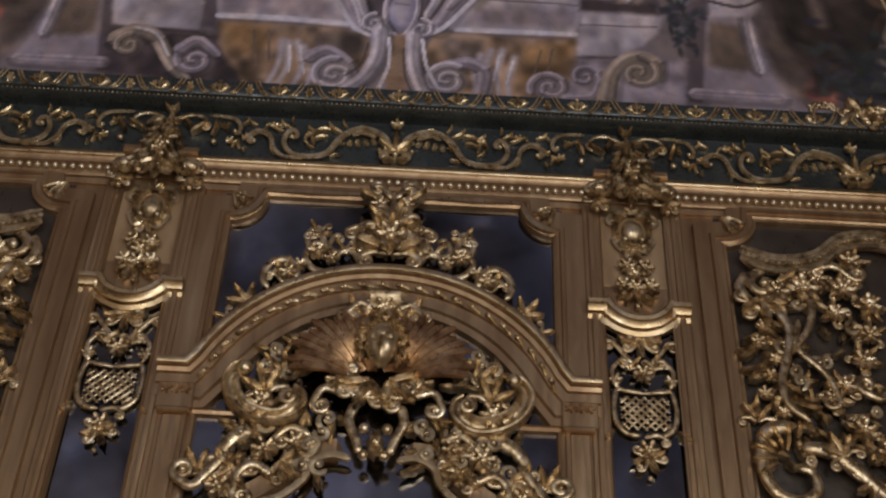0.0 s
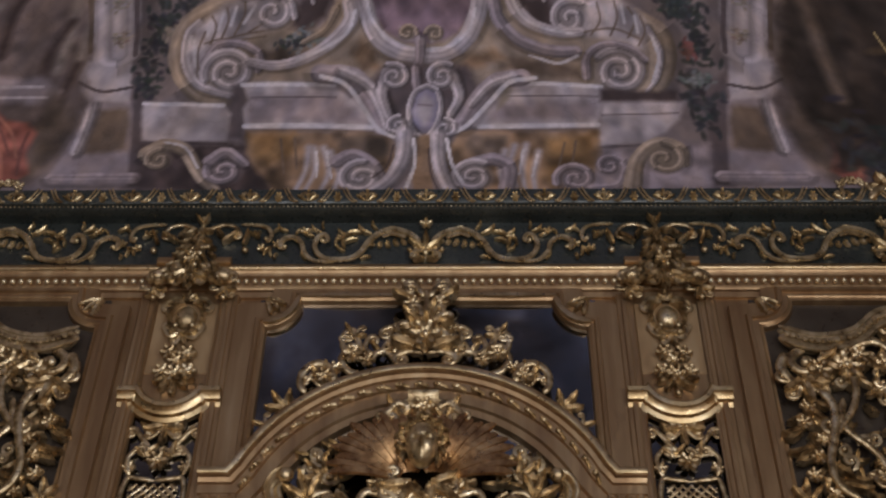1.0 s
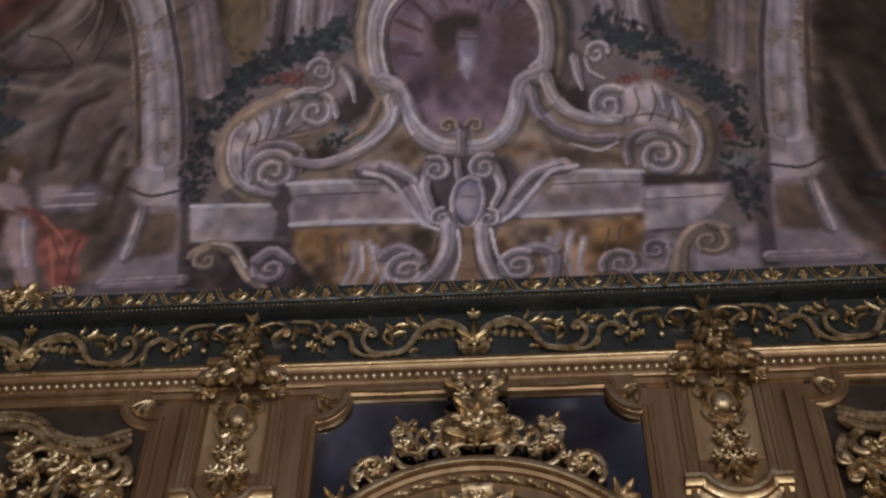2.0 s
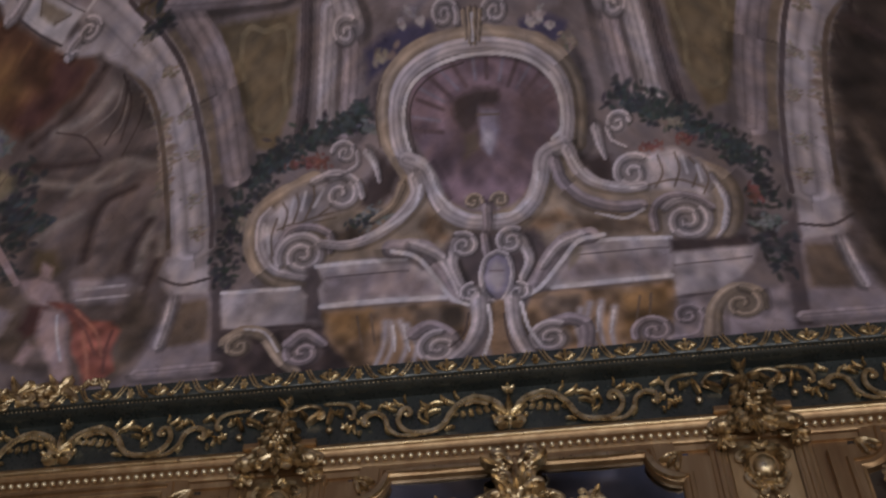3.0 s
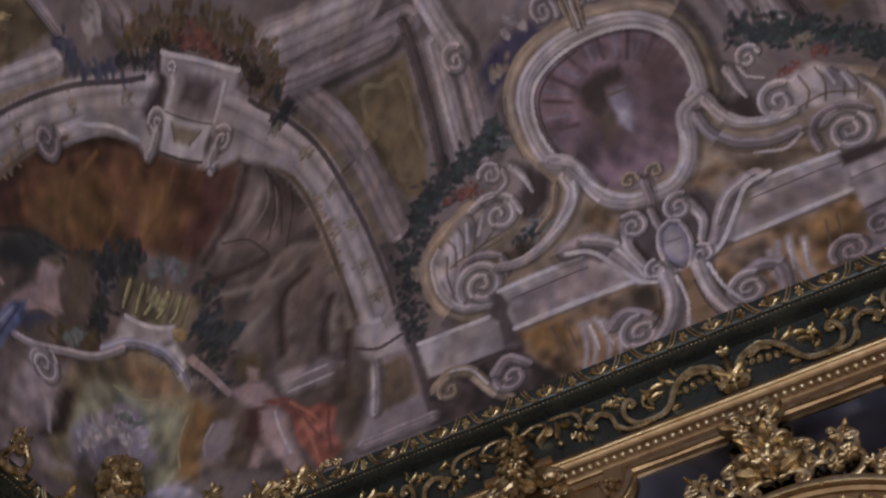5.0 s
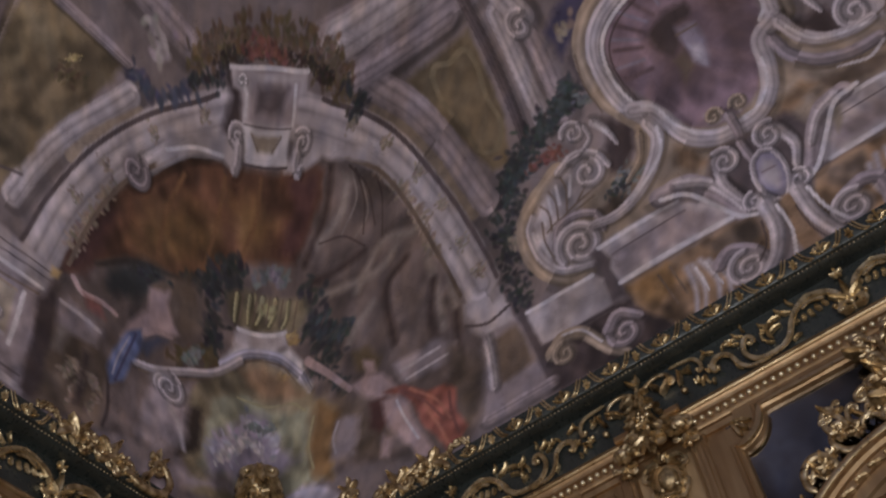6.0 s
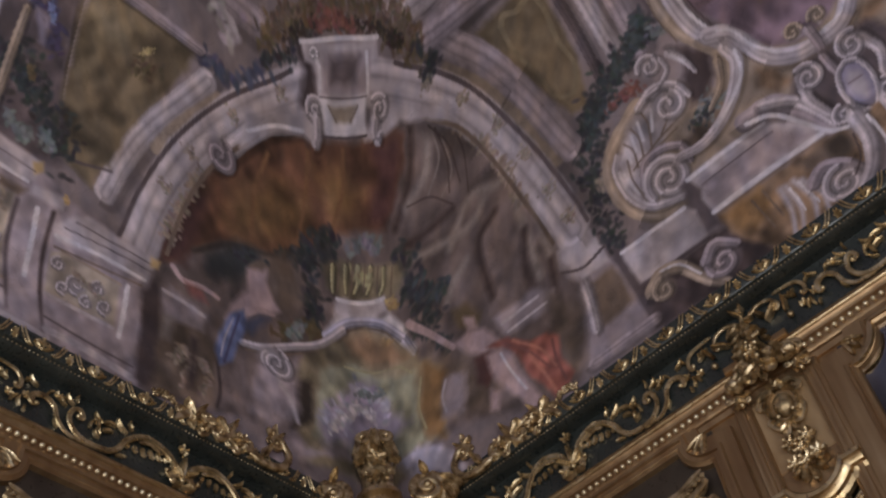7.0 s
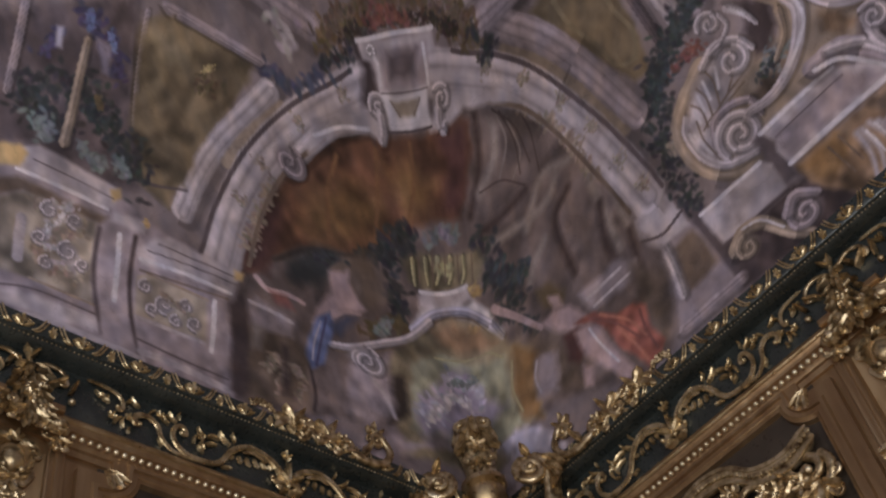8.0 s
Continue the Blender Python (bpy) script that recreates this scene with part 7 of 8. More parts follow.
    half.tube(bent([(0.10, 4.0), (0.125, 4.035), (0.16, 4.04), (0.19, 4.0)], 6), 0.014, 0.01, lift=0.05)
    half.spray(0.15, 4.03, 80, 0.07, 100, 4, 0.04)
    part("crest_scroll", half, GOLD, root)
    part("crest_scroll", flipped(half), GOLD, root)
    half = Carving()
    half.hook([(0.21, 3.94), (0.255, 3.955), (0.285, 4.0), (0.27, 4.05)], 0.015, 0.008, 0.05, 0.026, 1)
    half.hook([(0.23, 4.0), (0.225, 4.06), (0.245, 4.11)], 0.013, 0.008, 0.05, 0.024, -1)
    half.hook([(0.265, 4.02), (0.285, 4.07), (0.275, 4.12)], 0.012, 0.007, 0.05, 0.02, 1)
    half.flower(0.245, 4.02, 0.06, 0.034)
    half.spray(0.25, 4.10, 90, 0.07, 120, 4, 0.045)
    both("crest_leaf", half, GOLD, root)
    half = Carving()
    half.tube(bent([(0.30, 3.905), (0.325, 3.97), (0.37, 3.985), (0.41, 3.95), (0.415, 3.90), (0.395, 3.865)], 5), 0.017, 0.012, lift=0.055)
    half.tube(bent([(0.325, 3.905), (0.345, 3.945), (0.375, 3.95), (0.395, 3.915)], 5), 0.01, 0.008, lift=0.05)
    half.spray(0.35, 3.90, 100, 0.10, 80, 5, 0.035)
    half.flower(0.335, 3.93, 0.06, 0.03)
    both("crest_shell", half, GOLD, root)
    half = Carving()
    half.spray(0.45, 3.80, 50, 0.09, 120, 5, 0.04)
    half.flower(0.455, 3.81, 0.05, 0.028)
    half.spray(0.51, 3.74, 45, 0.06, 120, 4, 0.04)
    both("crest_tip", half, GOLD, root)
    half = Carving()
    half.tube(bent([(0.045, 4.03), (0.075, 4.075), (0.10, 4.07), (0.105, 4.03)], 6), 0.012, 0.009, lift=0.06)
    half.hook([(0.08, 4.10), (0.115, 4.14), (0.145, 4.13)], 0.011, 0.007, 0.055, 0.022, -1)
    half.flower(0.085, 4.13, 0.06, 0.026)
    both("crest_frond", half, GOLD, root)
    half = Carving()
    half.hook([(0.17, 4.02), (0.205, 4.05), (0.20, 4.09)], 0.011, 0.007, 0.05, 0.02, 1)
    half.flower(0.195, 4.0, 0.055, 0.028)
    both("crest_sprig", half, GOLD, root)
    half = Carving()
    half.flower(0.30, 3.965, 0.055, 0.026)
    both("crest_rosette", half, GOLD, root)
    # shell wings and the mask
    for s in (-1, 1):
        c = Carving()
        for i in range(17):
            a = radians(2 + i * 7.2)
            ln = 0.235 + 0.014 * math.sin(i * 2.3) + 0.02 * math.sin(i * 0.35)
            b = (s * 0.03, 3.535)
            p = [(b[0] + s * 1.08 * ln * k * math.cos(a), b[1] + ln * k * math.sin(a), 0.03 + 0.075 * math.sin(k * 2.2)) for k in np.linspace(0.15, 1, 8)]
            c.tube(p, 0.008, 0.0175, 8, depth=0.9, groove=0.35)
        part("shell_wing", c, RED_GOLD, root, "fluted carved shell")
    rnd = random.Random(21)
    for s in (-1, 1):
        c = Carving()
        for i in range(15):
            u, v = s * rnd.uniform(0.25, 0.37), rnd.uniform(3.52, 3.66)
            c.leaf(u, v, rnd.uniform(0, 360), rnd.uniform(0.045, 0.08), 0.032, 0.03, 0.02, rnd.uniform(-0.9, 0.9), 2)
        for i in range(4):
            u, v = s * rnd.uniform(0.26, 0.36), rnd.uniform(3.53, 3.65)
            c.spiral(u, v, 0.026, rnd.uniform(0, 360), 1.2, s, 0.010, 0.05)
        part("shell_foliage", c, AGED_GOLD, root, "tangle of small carved leaves beside the shell")
        c = Carving()
        sweep = bent([(s * 0.425, 3.545), (s * 0.452, 3.525), (s * 0.462, 3.485), (s * 0.436, 3.430), (s * 0.378, 3.388), (s * 0.312, 3.376), (s * 0.262, 3.405), (s * 0.250, 3.445), (s * 0.275, 3.465)], 6)
        c.strip(sweep, [(-0.031, 0.03), (-0.030, 0.082), (-0.024, 0.090), (-0.016, 0.084), (-0.010, 0.066), (0.0, 0.060), (0.008, 0.066), (0.012, 0.078), (0.020, 0.084), (0.027, 0.078), (0.029, 0.03)])
        c.spiral(s * 0.275, 3.440, 0.028, 90, 1.2, -s, 0.012, 0.08)
        c.bead(s * 0.422, 3.535, 0.085, 0.026)
        part("crescent_scroll", c, GOLD, root, "burnished ribbed crescent scroll")
        c = Carving()
        for i in range(34):
            u, v = s * rnd.uniform(0.12, 0.46), rnd.uniform(3.20, 3.44)
            c.leaf(u, v, rnd.uniform(0, 360), rnd.uniform(0.045, 0.085), 0.034, 0.03, 0.022, rnd.uniform(-0.9, 0.9), 2)
        for i in range(9):
            u, v = s * rnd.uniform(0.14, 0.44), rnd.uniform(3.22, 3.42)
            c.spiral(u, v, rnd.uniform(0.022, 0.034), rnd.uniform(0, 360), 1.2, rnd.choice((-1, 1)), 0.011, 0.05)
        part("rocaille_foliage", c, AGED_GOLD, root, "tangle of small carved leaves and curls")
    c = Carving()
    for s in (-1, 1):
        c.spray(s * 0.07, 3.79, 60 if s > 0 else 120, 0.10, 150, 7, 0.075)
        c.hook([(s * 0.03, 3.82), (s * 0.08, 3.85), (s * 0.12, 3.81)], 0.015, 0.008, 0.09, 0.024, -s)
    c.flower(0, 3.83, 0.09, 0.04)
    c.strip([(-0.05, 3.875), (0.05, 3.875)], [(-0.03, 0.05), (-0.025, 0.1), (0.02, 0.105), (0.025, 0.05)])
    part("keystone_plume", c, GOLD, root, at=Matrix.Translation((0, 0, -0.05)))
    c = Carving()
    rows = []
    for x in np.linspace(0, math.pi, 31):
        row = []
        for y in np.arange(32) / 32 * math.tau:
            side, ahead = math.cos(y) * math.sin(x), max(0.0, math.sin(y)) * math.sin(x)
            bump = lambda a, b, p, q: math.exp(-((abs(side) - a) / p) ** 2 - ((x - b) / q) ** 2)
            shape = 0.026 * bump(0, 1.74, 0.13, 0.24) + 0.010 * bump(0.30, 1.32, 0.28, 0.10) - 0.016 * bump(0.40, 1.50, 0.16, 0.12)
            shape += 0.008 * bump(0, 2.05, 0.22, 0.07) - 0.008 * bump(0, 2.14, 0.24, 0.05) + 0.008 * bump(0, 2.24, 0.18, 0.08) + 0.010 * bump(0, 2.55, 0.2, 0.18) + 0.006 * bump(0.5, 1.85, 0.2, 0.2)
            row.append((0.056 * side * (1 - 0.16 * (x / math.pi)), 3.622 + 0.080 * math.cos(x), 0.12 + 0.05 * math.sin(x) * math.sin(y) + (shape if ahead > 0.2 else 0)))
        rows.append(row)
    c.grid(rows, True)
    part("mask", c, AGED_GOLD, root, "carved gilded mask")
    c = Carving()
    for i in range(19):
        a = radians(-25 + i * 230 / 18)
        c.leaf(0.05 * math.cos(a), 3.632 + 0.072 * math.sin(a), math.degrees(a) + (50 if i % 2 else -50), 0.055, 0.03, 0.10, 0.018, 0.9 if i % 2 else -0.9, 2)
    part("mask_locks", c, AGED_GOLD, root, "curling locks round the mask")
    # leafy apron under the mask, with the inner glass below
    c = Carving()
    for s in (-1, 1):
        c.spray(s * 0.03, 3.50, -90 + s * 35, 0.13, 90, 6, 0.06)
        c.hook([(s * 0.015, 3.47), (s * 0.06, 3.44), (s * 0.10, 3.46)], 0.016, 0.009, 0.07, 0.026, s)
        c.hook([(s * 0.10, 3.45), (s * 0.17, 3.47), (s * 0.20, 3.42)], 0.016, 0.009, 0.06, 0.028, -s)
        c.tube(bent([(s * 0.07, 3.42), (s * 0.085, 3.36), (s * 0.06, 3.30), (s * 0.045, 3.25)], 6), 0.018, 0.014, lift=0.06)
        c.bead(s * 0.035, 3.325, 0.08, 0.018)
        c.bead(s * 0.032, 3.235, 0.08, 0.017)
        c.flower(s * 0.13, 3.50, 0.06, 0.04)
    c.bead(0, 3.28, 0.08, 0.016)
    c.leaf(0, 3.33, -90, 0.11, 0.07, 0.055, 0.03)
    part("apron", c, GOLD, root, "carved leafy apron under the mask", Matrix.Translation((0, 0, 0.02)))
    half = Carving()
    half.spray(0.35, 3.50, 70, 0.11, 110, 5, 0.05)
    half.flower(0.36, 3.46, 0.06, 0.045)
    half.spray(0.30, 3.58, 40, 0.10, 120, 5, 0.04)
    both("rocaille_scroll", half, GOLD, root, down=0.04)
    half = Carving()
    half.tube(bent([(0.38, 3.37), (0.43, 3.34), (0.46, 3.29), (0.455, 3.24)], 6), 0.028, 0.018, lift=0.045)
    half.hook([(0.44, 3.29), (0.49, 3.22), (0.53, 3.17), (0.58, 3.19)], 0.02, 0.01, 0.05, 0.034, 1)
    half.hook([(0.30, 3.22), (0.36, 3.25), (0.40, 3.22), (0.41, 3.15)], 0.018, 0.009, 0.05, 0.03, -1)
    both("rocaille_branch", half, GOLD, root, down=0.03)
    half = Carving()
    half.spray(0.42, 3.24, -60, 0.11, 140, 6, 0.035)
    half.spray(0.52, 3.22, 60, 0.09, 120, 5, 0.03)
    both("rocaille_leaf", half, GOLD, root, down=0.03)
    half = Carving()
    half.flower(0.33, 3.30, 0.05, 0.042)
    half.flower(0.24, 3.33, 0.05, 0.036)
    half.flower(0.45, 3.17, 0.05, 0.04)
    both("rosette", half, GOLD, root, down=0.03)
    half = Carving()
    half.hook([(0.20, 3.36), (0.26, 3.38), (0.30, 3.35)], 0.015, 0.008, 0.05, 0.024, -1)
    half.spray(0.28, 3.27, 200, 0.10, 140, 6, 0.03)
    both("rocaille_curl", half, GOLD, root, down=0.03)
    half = Carving()
    half.tube(bent([(0.07, 3.255), (0.13, 3.265), (0.185, 3.235), (0.205, 3.18), (0.27, 3.12), (0.33, 3.10)], 5), 0.015, 0.014, lift=0.05)
    both("inner_frame", half, GILT_BRIGHT, root, "burnished bow-shaped inner frame")
    half = Carving()
    half.tube(bent([(0.10, 3.30), (0.18, 3.29), (0.25, 3.23), (0.33, 3.16), (0.42, 3.10)], 5), 0.04, 0.04, lift=0.015, groove=0.4)
    both("rocaille_ground", half, GILT_WOOD, root)
    return root


overdoor()


# ---- side bays: dark panels framed by rocaille carving ----
def side_panel(m, half, facing):
    """facing: -1 when the near pilaster is on the panel's left, 1 when on its right."""
    root = thing("wall_panel", m, "dark wall panel in a gilded frame with rocaille carving", "wall panel", "side panels of the walls")
    c = Carving()
    c.box(-half - 0.02, half + 0.02, 0.95, 4.305, 0.0, 0.006, 0.001)
    part("panel_ground", c, DARK_PANEL, root, "dark brown panel ground")
    c = Carving()
    c.strip(notched(half, 4.292, 0.95, 0.12), [(0.10, 0.0), (0.10, 0.028), (0.05, 0.03), (0.044, 0.04), (0.030, 0.042), (0.026, 0.032), (0.008, 0.034), (0.0, 0.028), (-0.008, 0.026), (-0.014, 0.006)])
    part("frame", c, GILT_WOOD, root)
    for s in (-1, 1):
        c = Carving()
        for a in (-20, -45, -70):
            c.leaf(s * (half - 0.003), 4.288, a if s < 0 else 180 - a, 0.085, 0.03, 0.03, 0.012, 0.3 * s)
        c.flower(s * (half - 0.04), 4.26, 0.034, 0.022)
        part("corner_spandrel", c, GOLD, root)
    # bowed top rail of the rocaille frame, the same on both sides
    k = half / 0.70
    rail = [(half - 0.05, 4.115), (half - 0.17, 4.075), (half - 0.30, 4.10), (half - 0.40, 4.18), (half - 0.52, 4.205), (half - 0.62, 4.18), (max(half - 0.70, 0.0), 4.16)]
    half_rail = Carving()
    half_rail.tube(bent(rail, 6), 0.036, 0.034, lift=0.04, groove=0.45)
    half_rail.tube(bent(rail, 6) + (0, 0.030), 0.011, 0.010, lift=0.058)
    half_rail.tube(bent(rail, 6) - (0, 0.030), 0.011, 0.010, lift=0.058)
    for u, v in bent(rail, 6):
        half_rail.bead(u, v, 0.066, 0.012, 0.9, 4, 6, 0.6)
    both("top_rail", half_rail, AGED_GOLD, root, "bowed rail with a beaded hollow")
    h = Carving()
    h.spiral(half - 0.11, 3.985, 0.055, 100, 1.1, -1, 0.02, 0.05)
    h.tube(bent([(half - 0.06, 4.03), (half - 0.03, 3.97), (half - 0.07, 3.90), (half - 0.14, 3.88)], 6), 0.022, 0.014, lift=0.05)
    h.spray(half - 0.09, 3.93, -100, 0.12, 120, 7, 0.04)
    h.spray(half - 0.16, 4.0, 200, 0.10, 120, 6, 0.04)
    h.flower(half - 0.15, 3.95, 0.06, 0.04)
    both("shoulder_scroll", h, GOLD, root)
    h = Carving()
    h.tube(bent([(half - 0.14, 3.88), (half - 0.17, 3.80), (half - 0.15, 3.70), (half - 0.12, 3.60), (half - 0.13, 3.52), (half - 0.19, 3.46)], 6), 0.018, 0.012, lift=0.06)
    rnd = random.Random(3)
    for i in range(26):
        t = i / 25
        h.leaf(half - 0.10 + 0.05 * math.sin(t * 5) - 0.03 * rnd.random(), 3.86 - 0.38 * t, -90 + rnd.uniform(-70, 70), 0.06 + 0.05 * rnd.random(), 0.035, 0.025, 0.022, rnd.uniform(-0.8, 0.8))
    for i in range(6):
        h.flower(half - 0.09 + 0.03 * math.sin(i * 2.1), 3.82 - 0.065 * i, 0.045, 0.026, 6, i * 20)
    both("leaf_fall", h, GOLD, root, "fall of carved acanthus leaves")
    h = Carving()
    h.tube(bent([(half - 0.14, 3.45), (half - 0.05, 3.42), (half - 0.02, 3.32), (half - 0.05, 3.22), (half - 0.12, 3.19), (half - 0.18, 3.23), (half - 0.17, 3.29), (half - 0.13, 3.30)], 6), 0.026, 0.014, lift=0.05)
    for i in range(6):
        a = radians(100 - i * 26)
        h.leaf(half - 0.10 + 0.03 * math.cos(a), 3.33 + 0.03 * math.sin(a), math.degrees(a), 0.085, 0.03, 0.045, 0.02, -0.3)
    h.spray(half - 0.03, 3.46, 90, 0.09, 100, 5, 0.03)
    both("great_scroll", h, GOLD, root, "large rolled rocaille scroll")
    h = Carving()
    h.tube(bent([(half - 0.15, 3.37), (half - 0.24, 3.36), (half - 0.33, 3.28), (half - 0.40, 3.22), (half - 0.55, 3.215)], 6), 0.026, 0.022, lift=0.05)
    h.spray(half - 0.28, 3.34, 60, 0.09, 120, 5, 0.05)
    h.spray(half - 0.36, 3.27, -80, 0.10, 120, 5, 0.04)
    both("bottom_rail", h, GOLD, root)
    # inner flower trellis
    h = Carving()
    h.hook([(half - 0.20, 4.02), (half - 0.26, 3.93), (half - 0.24, 3.82), (half - 0.17, 3.72)], 0.016, 0.009, 0.05, 0.03, 1)
    h.hook([(half - 0.21, 3.85), (half - 0.19, 3.74), (half - 0.27, 3.64), (half - 0.30, 3.55)], 0.015, 0.008, 0.05, 0.03, 1)
    h.hook([(half - 0.28, 4.06), (half - 0.36, 4.08), (half - 0.42, 4.03)], 0.018, 0.01, 0.05, 0.028, -1)
    h.hook([(half - 0.50, 3.62), (half - 0.44, 3.56), (half - 0.38, 3.58)], 0.018, 0.01, 0.05, 0.03, 1)
    rnd = random.Random(8)
    spots = [(half - 0.30, 4.02), (half - 0.38, 3.98), (half - 0.25, 3.98), (half - 0.42, 4.10), (half - 0.34, 3.88), (half - 0.44, 3.80), (half - 0.40, 3.70), (half - 0.33, 3.60), (half - 0.28, 3.55), (half - 0.46, 3.92), (half - 0.36, 3.44), (half - 0.42, 3.36)]
    for u, v in spots:
        if u > 0.03:
            h.flower(u, v, 0.05, 0.03 + 0.02 * rnd.random(), 6, rnd.random() * 60)
            h.spray(u, v, rnd.random() * 360, 0.08, 160, 5, 0.035)
    both("flower_trellis", h, GOLD, root, "carved sprays of flowers and scrolls")
    h = Carving()
    rnd = random.Random(31)
    for i in range(70):
        u, v = half - rnd.uniform(0.10, 0.46), rnd.uniform(3.24, 4.08)
        if u > 0.02 and rnd.random() > 0.3:
            h.leaf(u, v, rnd.uniform(0, 360), rnd.uniform(0.04, 0.085), 0.030, 0.022, 0.02, rnd.uniform(-1.2, 1.2), 3)
    for i in range(14):
        h.spiral(half - rnd.uniform(0.12, 0.44), rnd.uniform(3.3, 4.05), rnd.uniform(0.02, 0.034), rnd.uniform(0, 360), 1.2, rnd.choice((-1, 1)), 0.010, 0.04)
    both("small_foliage", h, AGED_GOLD, root, "dull gilded small leaves and curls")
    c = Carving()
    c.spray(0, 3.75, 90, 0.20, 150, 9, 0.05)
    c.spray(0, 3.72, -90, 0.20, 150, 9, 0.05)
    c.flower(0, 3.74, 0.08, 0.06, 8)
    for s in (-1, 1):
        c.hook([(s * 0.02, 3.60), (s * 0.09, 3.56), (s * 0.13, 3.62)], 0.016, 0.009, 0.06, 0.03, s)
        c.hook([(s * 0.02, 3.90), (s * 0.08, 3.95), (s * 0.13, 3.91)], 0.016, 0.009, 0.06, 0.03, -s)
    part("centre_spray", c, GOLD, root)
    return root


side_panel(on_north(-1.865), 0.715, 1)
side_panel(on_north(1.88), 0.705, -1)
side_panel(on_west(2.26), 0.87, -1)
side_panel(on_west(0.06), 0.70, 1)
side_panel(on_east(-2.26), 0.87, 1)


# ---- rocaille crests on the cornice towards the corners, and the corner consoles ----
def corner_crest(m, hand):
    root = thing("corner_crest", m, "gilded rocaille crest standing on the cornice near the corner", "ornament", "crests in the corners")
    c = Carving()
    for i in range(26):
        a = i * 2.4
        c.bead(-0.40 + 0.013 * (i % 9) + 0.004 * math.sin(a), 4.77 + 0.012 * (i // 9) + 0.02 * math.sin((i % 9) / 8 * math.pi), 0.11, 0.0085, 1, 3, 6)
    part("fruit_bunch", c, GOLD, root, "cluster of small gilded berries")
    c = Carving()
    c.hook([(-0.30, 4.70), (-0.24, 4.76), (-0.16, 4.79), (-0.08, 4.77)], 0.018, 0.01, 0.115, 0.03, -1)
    c.hook([(-0.10, 4.70), (-0.03, 4.76), (0.04, 4.77)], 0.018, 0.01, 0.115, 0.028, -1)
    c.spray(-0.22, 4.74, 60, 0.11, 120, 7, 0.105)
    c.spray(-0.05, 4.74, 70, 0.11, 140, 7, 0.105)
    c.flower(-0.17, 4.745, 0.125, 0.035)
    c.flower(0.01, 4.745, 0.125, 0.035)
    part("leaf_crest", c, GOLD, root)
    c = Carving()
    c.hook([(0.06, 4.72), (0.14, 4.70), (0.22, 4.72), (0.26, 4.79), (0.23, 4.85)], 0.02, 0.012, 0.12, 0.036, 1)
    c.spray(0.20, 4.85, 100, 0.08, 120, 5, 0.11)
    c.leaf(0.12, 4.72, 60, 0.09, 0.045, 0.11, 0.025)
    part("tall_scroll", c, GOLD, root)
    if hand < 0:
        for o in root.children:
            o.matrix_local = Matrix.Diagonal((-1, 1, 1, 1))
    return root


corner_crest(on_north(-1.95), -1)
corner_crest(on_west(2.32), 1)
corner_crest(on_north(1.95), 1)
corner_crest(on_east(-2.32), -1)


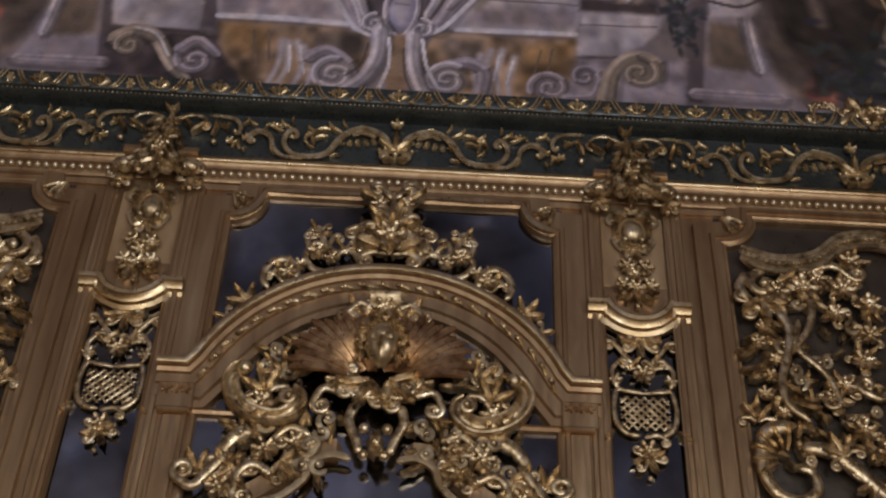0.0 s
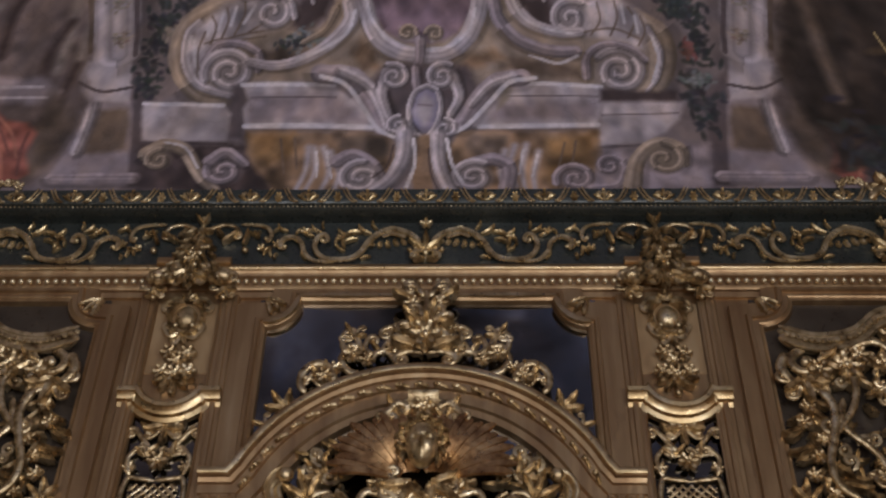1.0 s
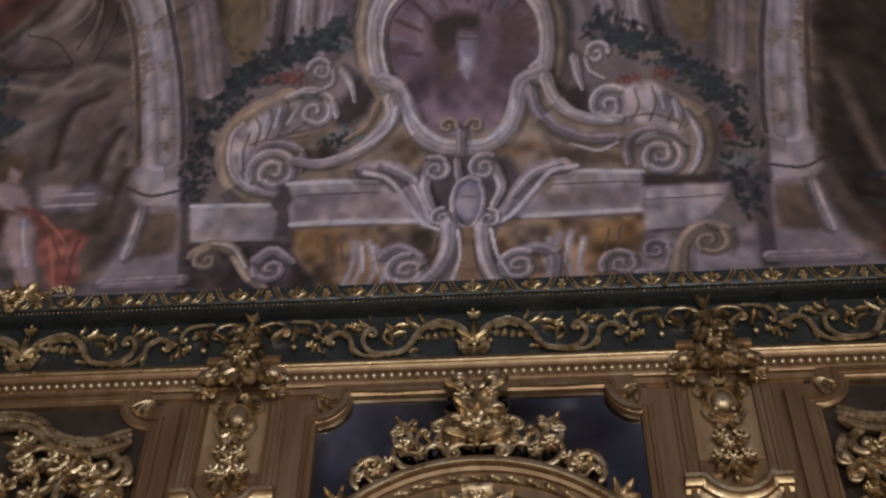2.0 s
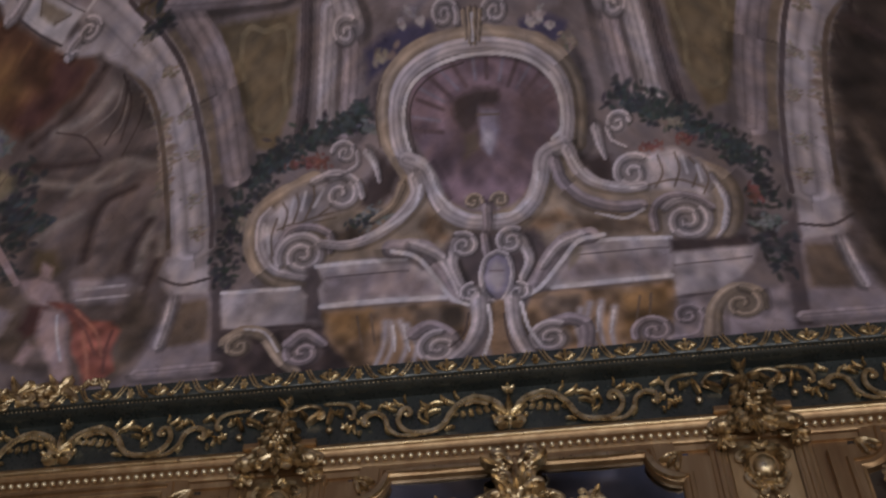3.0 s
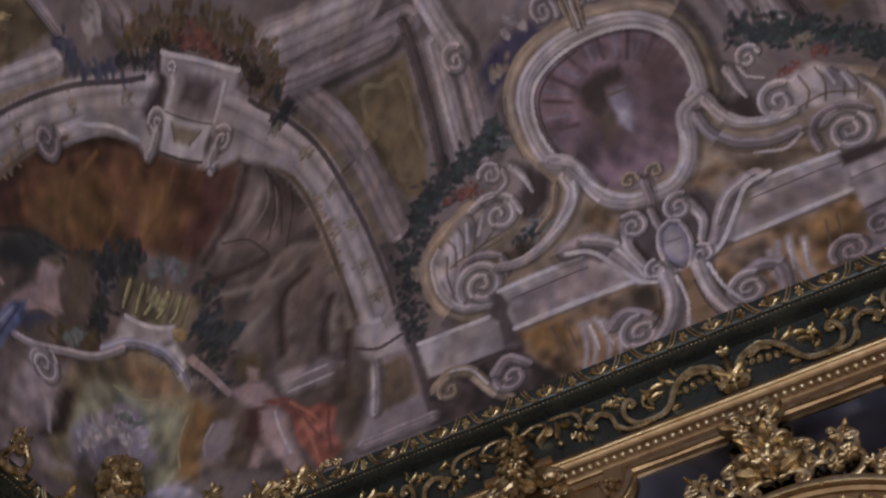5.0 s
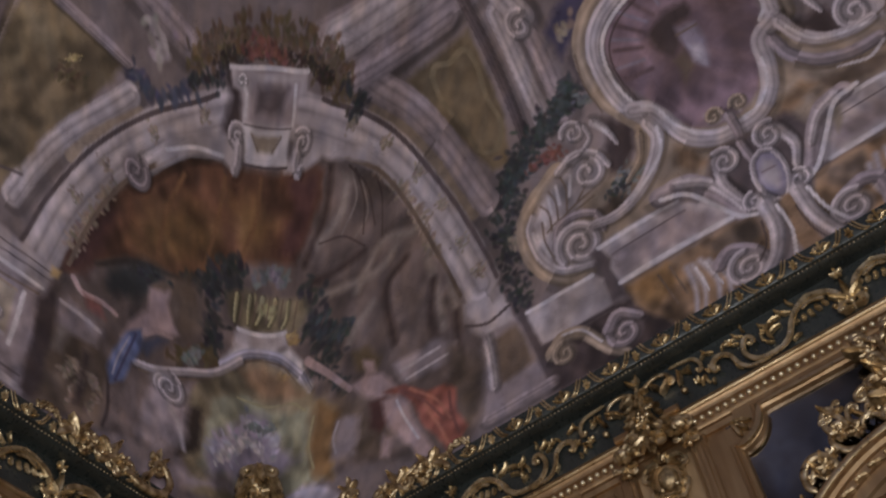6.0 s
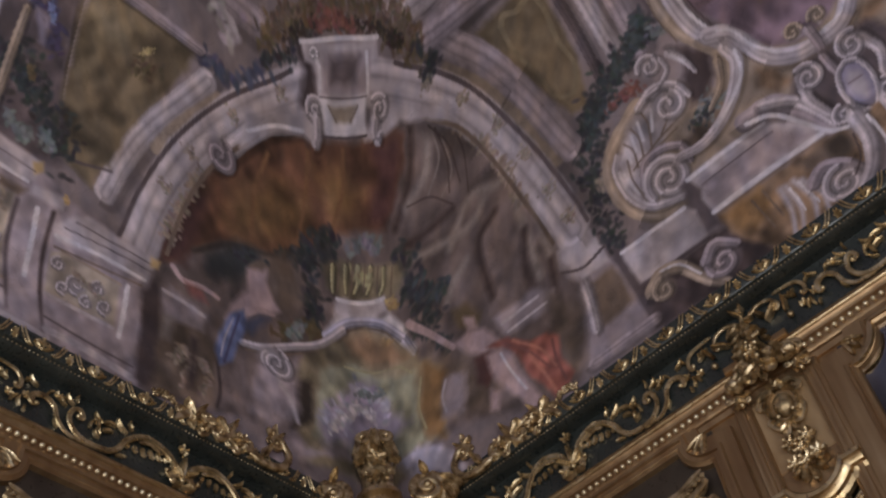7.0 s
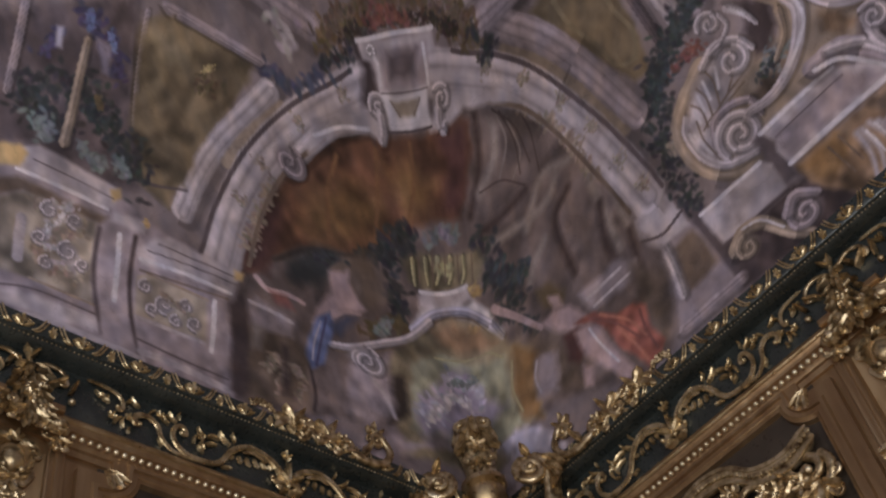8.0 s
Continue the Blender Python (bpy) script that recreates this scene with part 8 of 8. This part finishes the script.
def corner_console(m):
    """A turned and carved bracket that climbs from the cornice into the vault's corner."""
    root = thing("corner_console", m, "gilded carved console in the corner above the cornice", "console", "consoles in the corners")
    c = Carving()
    prof = [(0.03, 0.17, 4.50), (0.06, 0.19, 4.54), (0.05, 0.20, 4.58), (0.075, 0.22, 4.63), (0.095, 0.24, 4.70), (0.085, 0.25, 4.75), (0.10, 0.26, 4.765), (0.10, 0.262, 4.785), (0.075, 0.265, 4.80)]
    a = np.arange(16) / 16 * math.tau
    c.grid([[(r * math.cos(x), v, w + r * math.sin(x)) for x in a] for r, w, v in prof], True)
    part("turned_foot", c, GILT_BRIGHT, root, "burnished turned foot")
    c = Carving()
    body = [(0.075, 0.265, 4.79), (0.068, 0.275, 4.84), (0.075, 0.285, 4.92), (0.09, 0.295, 5.00), (0.088, 0.30, 5.06), (0.06, 0.30, 5.105), (0.01, 0.30, 5.12)]
    c.grid([[(p * math.cos(x), v, w + 0.8 * p * math.sin(x)) for x in a] for p, w, v in body], True)
    part("console_body", c, GOLD, root)
    c = Carving()
    for s in (-1, 1):
        c.spiral(s * 0.055, 5.045, 0.036, 90, 1.3, s, 0.015, 0.355)
        c.leaf(s * 0.035, 5.02, -90 + s * 20, 0.15, 0.06, 0.35, 0.025, s * 0.3)
        c.spiral(s * 0.05, 4.86, 0.03, -90, 1.2, -s, 0.013, 0.335)
        c.tube([(s * 0.078, 5.07, 0.31), (s * 0.09, 4.98, 0.325), (s * 0.07, 4.86, 0.315)], 0.016, 0.012)
    c.leaf(0, 5.09, -90, 0.14, 0.07, 0.36, 0.03)
    c.flower(0, 4.93, 0.36, 0.042)
    c.spray(0, 4.88, -90, 0.08, 120, 5, 0.33)
    part("console_leaf", c, AGED_GOLD, root)
    for s in (-1, 1):
        c = Carving()
        c.tube(bent([(s * 0.225, 4.40, 0.32), (s * 0.250, 4.52, 0.35), (s * 0.270, 4.64, 0.38), (s * 0.252, 4.735, 0.40), (s * 0.200, 4.77, 0.405)], 6), 0.040, 0.030, 10, groove=0.5)
        c.spiral(s * 0.195, 4.705, 0.068, 90, 1.7, s, 0.024, 0.40, 0.03)
        part("bracket_volute", c, GOLD, root, "gilded scroll bracket")
        c = Carving()
        for k in range(5):
            c.leaf(s * (0.252 + 0.006 * k), 4.765 - 0.032 * k, -90 + s * (58 - 15 * k), 0.12 - 0.008 * k, 0.05, 0.40, 0.03, -s * 0.6)
        c.leaf(s * 0.205, 4.775, 90 + s * 25, 0.06, 0.04, 0.40, 0.03, s * 0.6)
        part("bracket_leaf", c, GOLD, root, "acanthus leaf over the bracket")
    return root


corner_console(pose(WALL_W - 0.018, WALL_N - 0.058, 0, 0, 0, 45))
corner_console(pose(WALL_E - 0.02, WALL_N - 0.02, 0, 0, 0, -45))
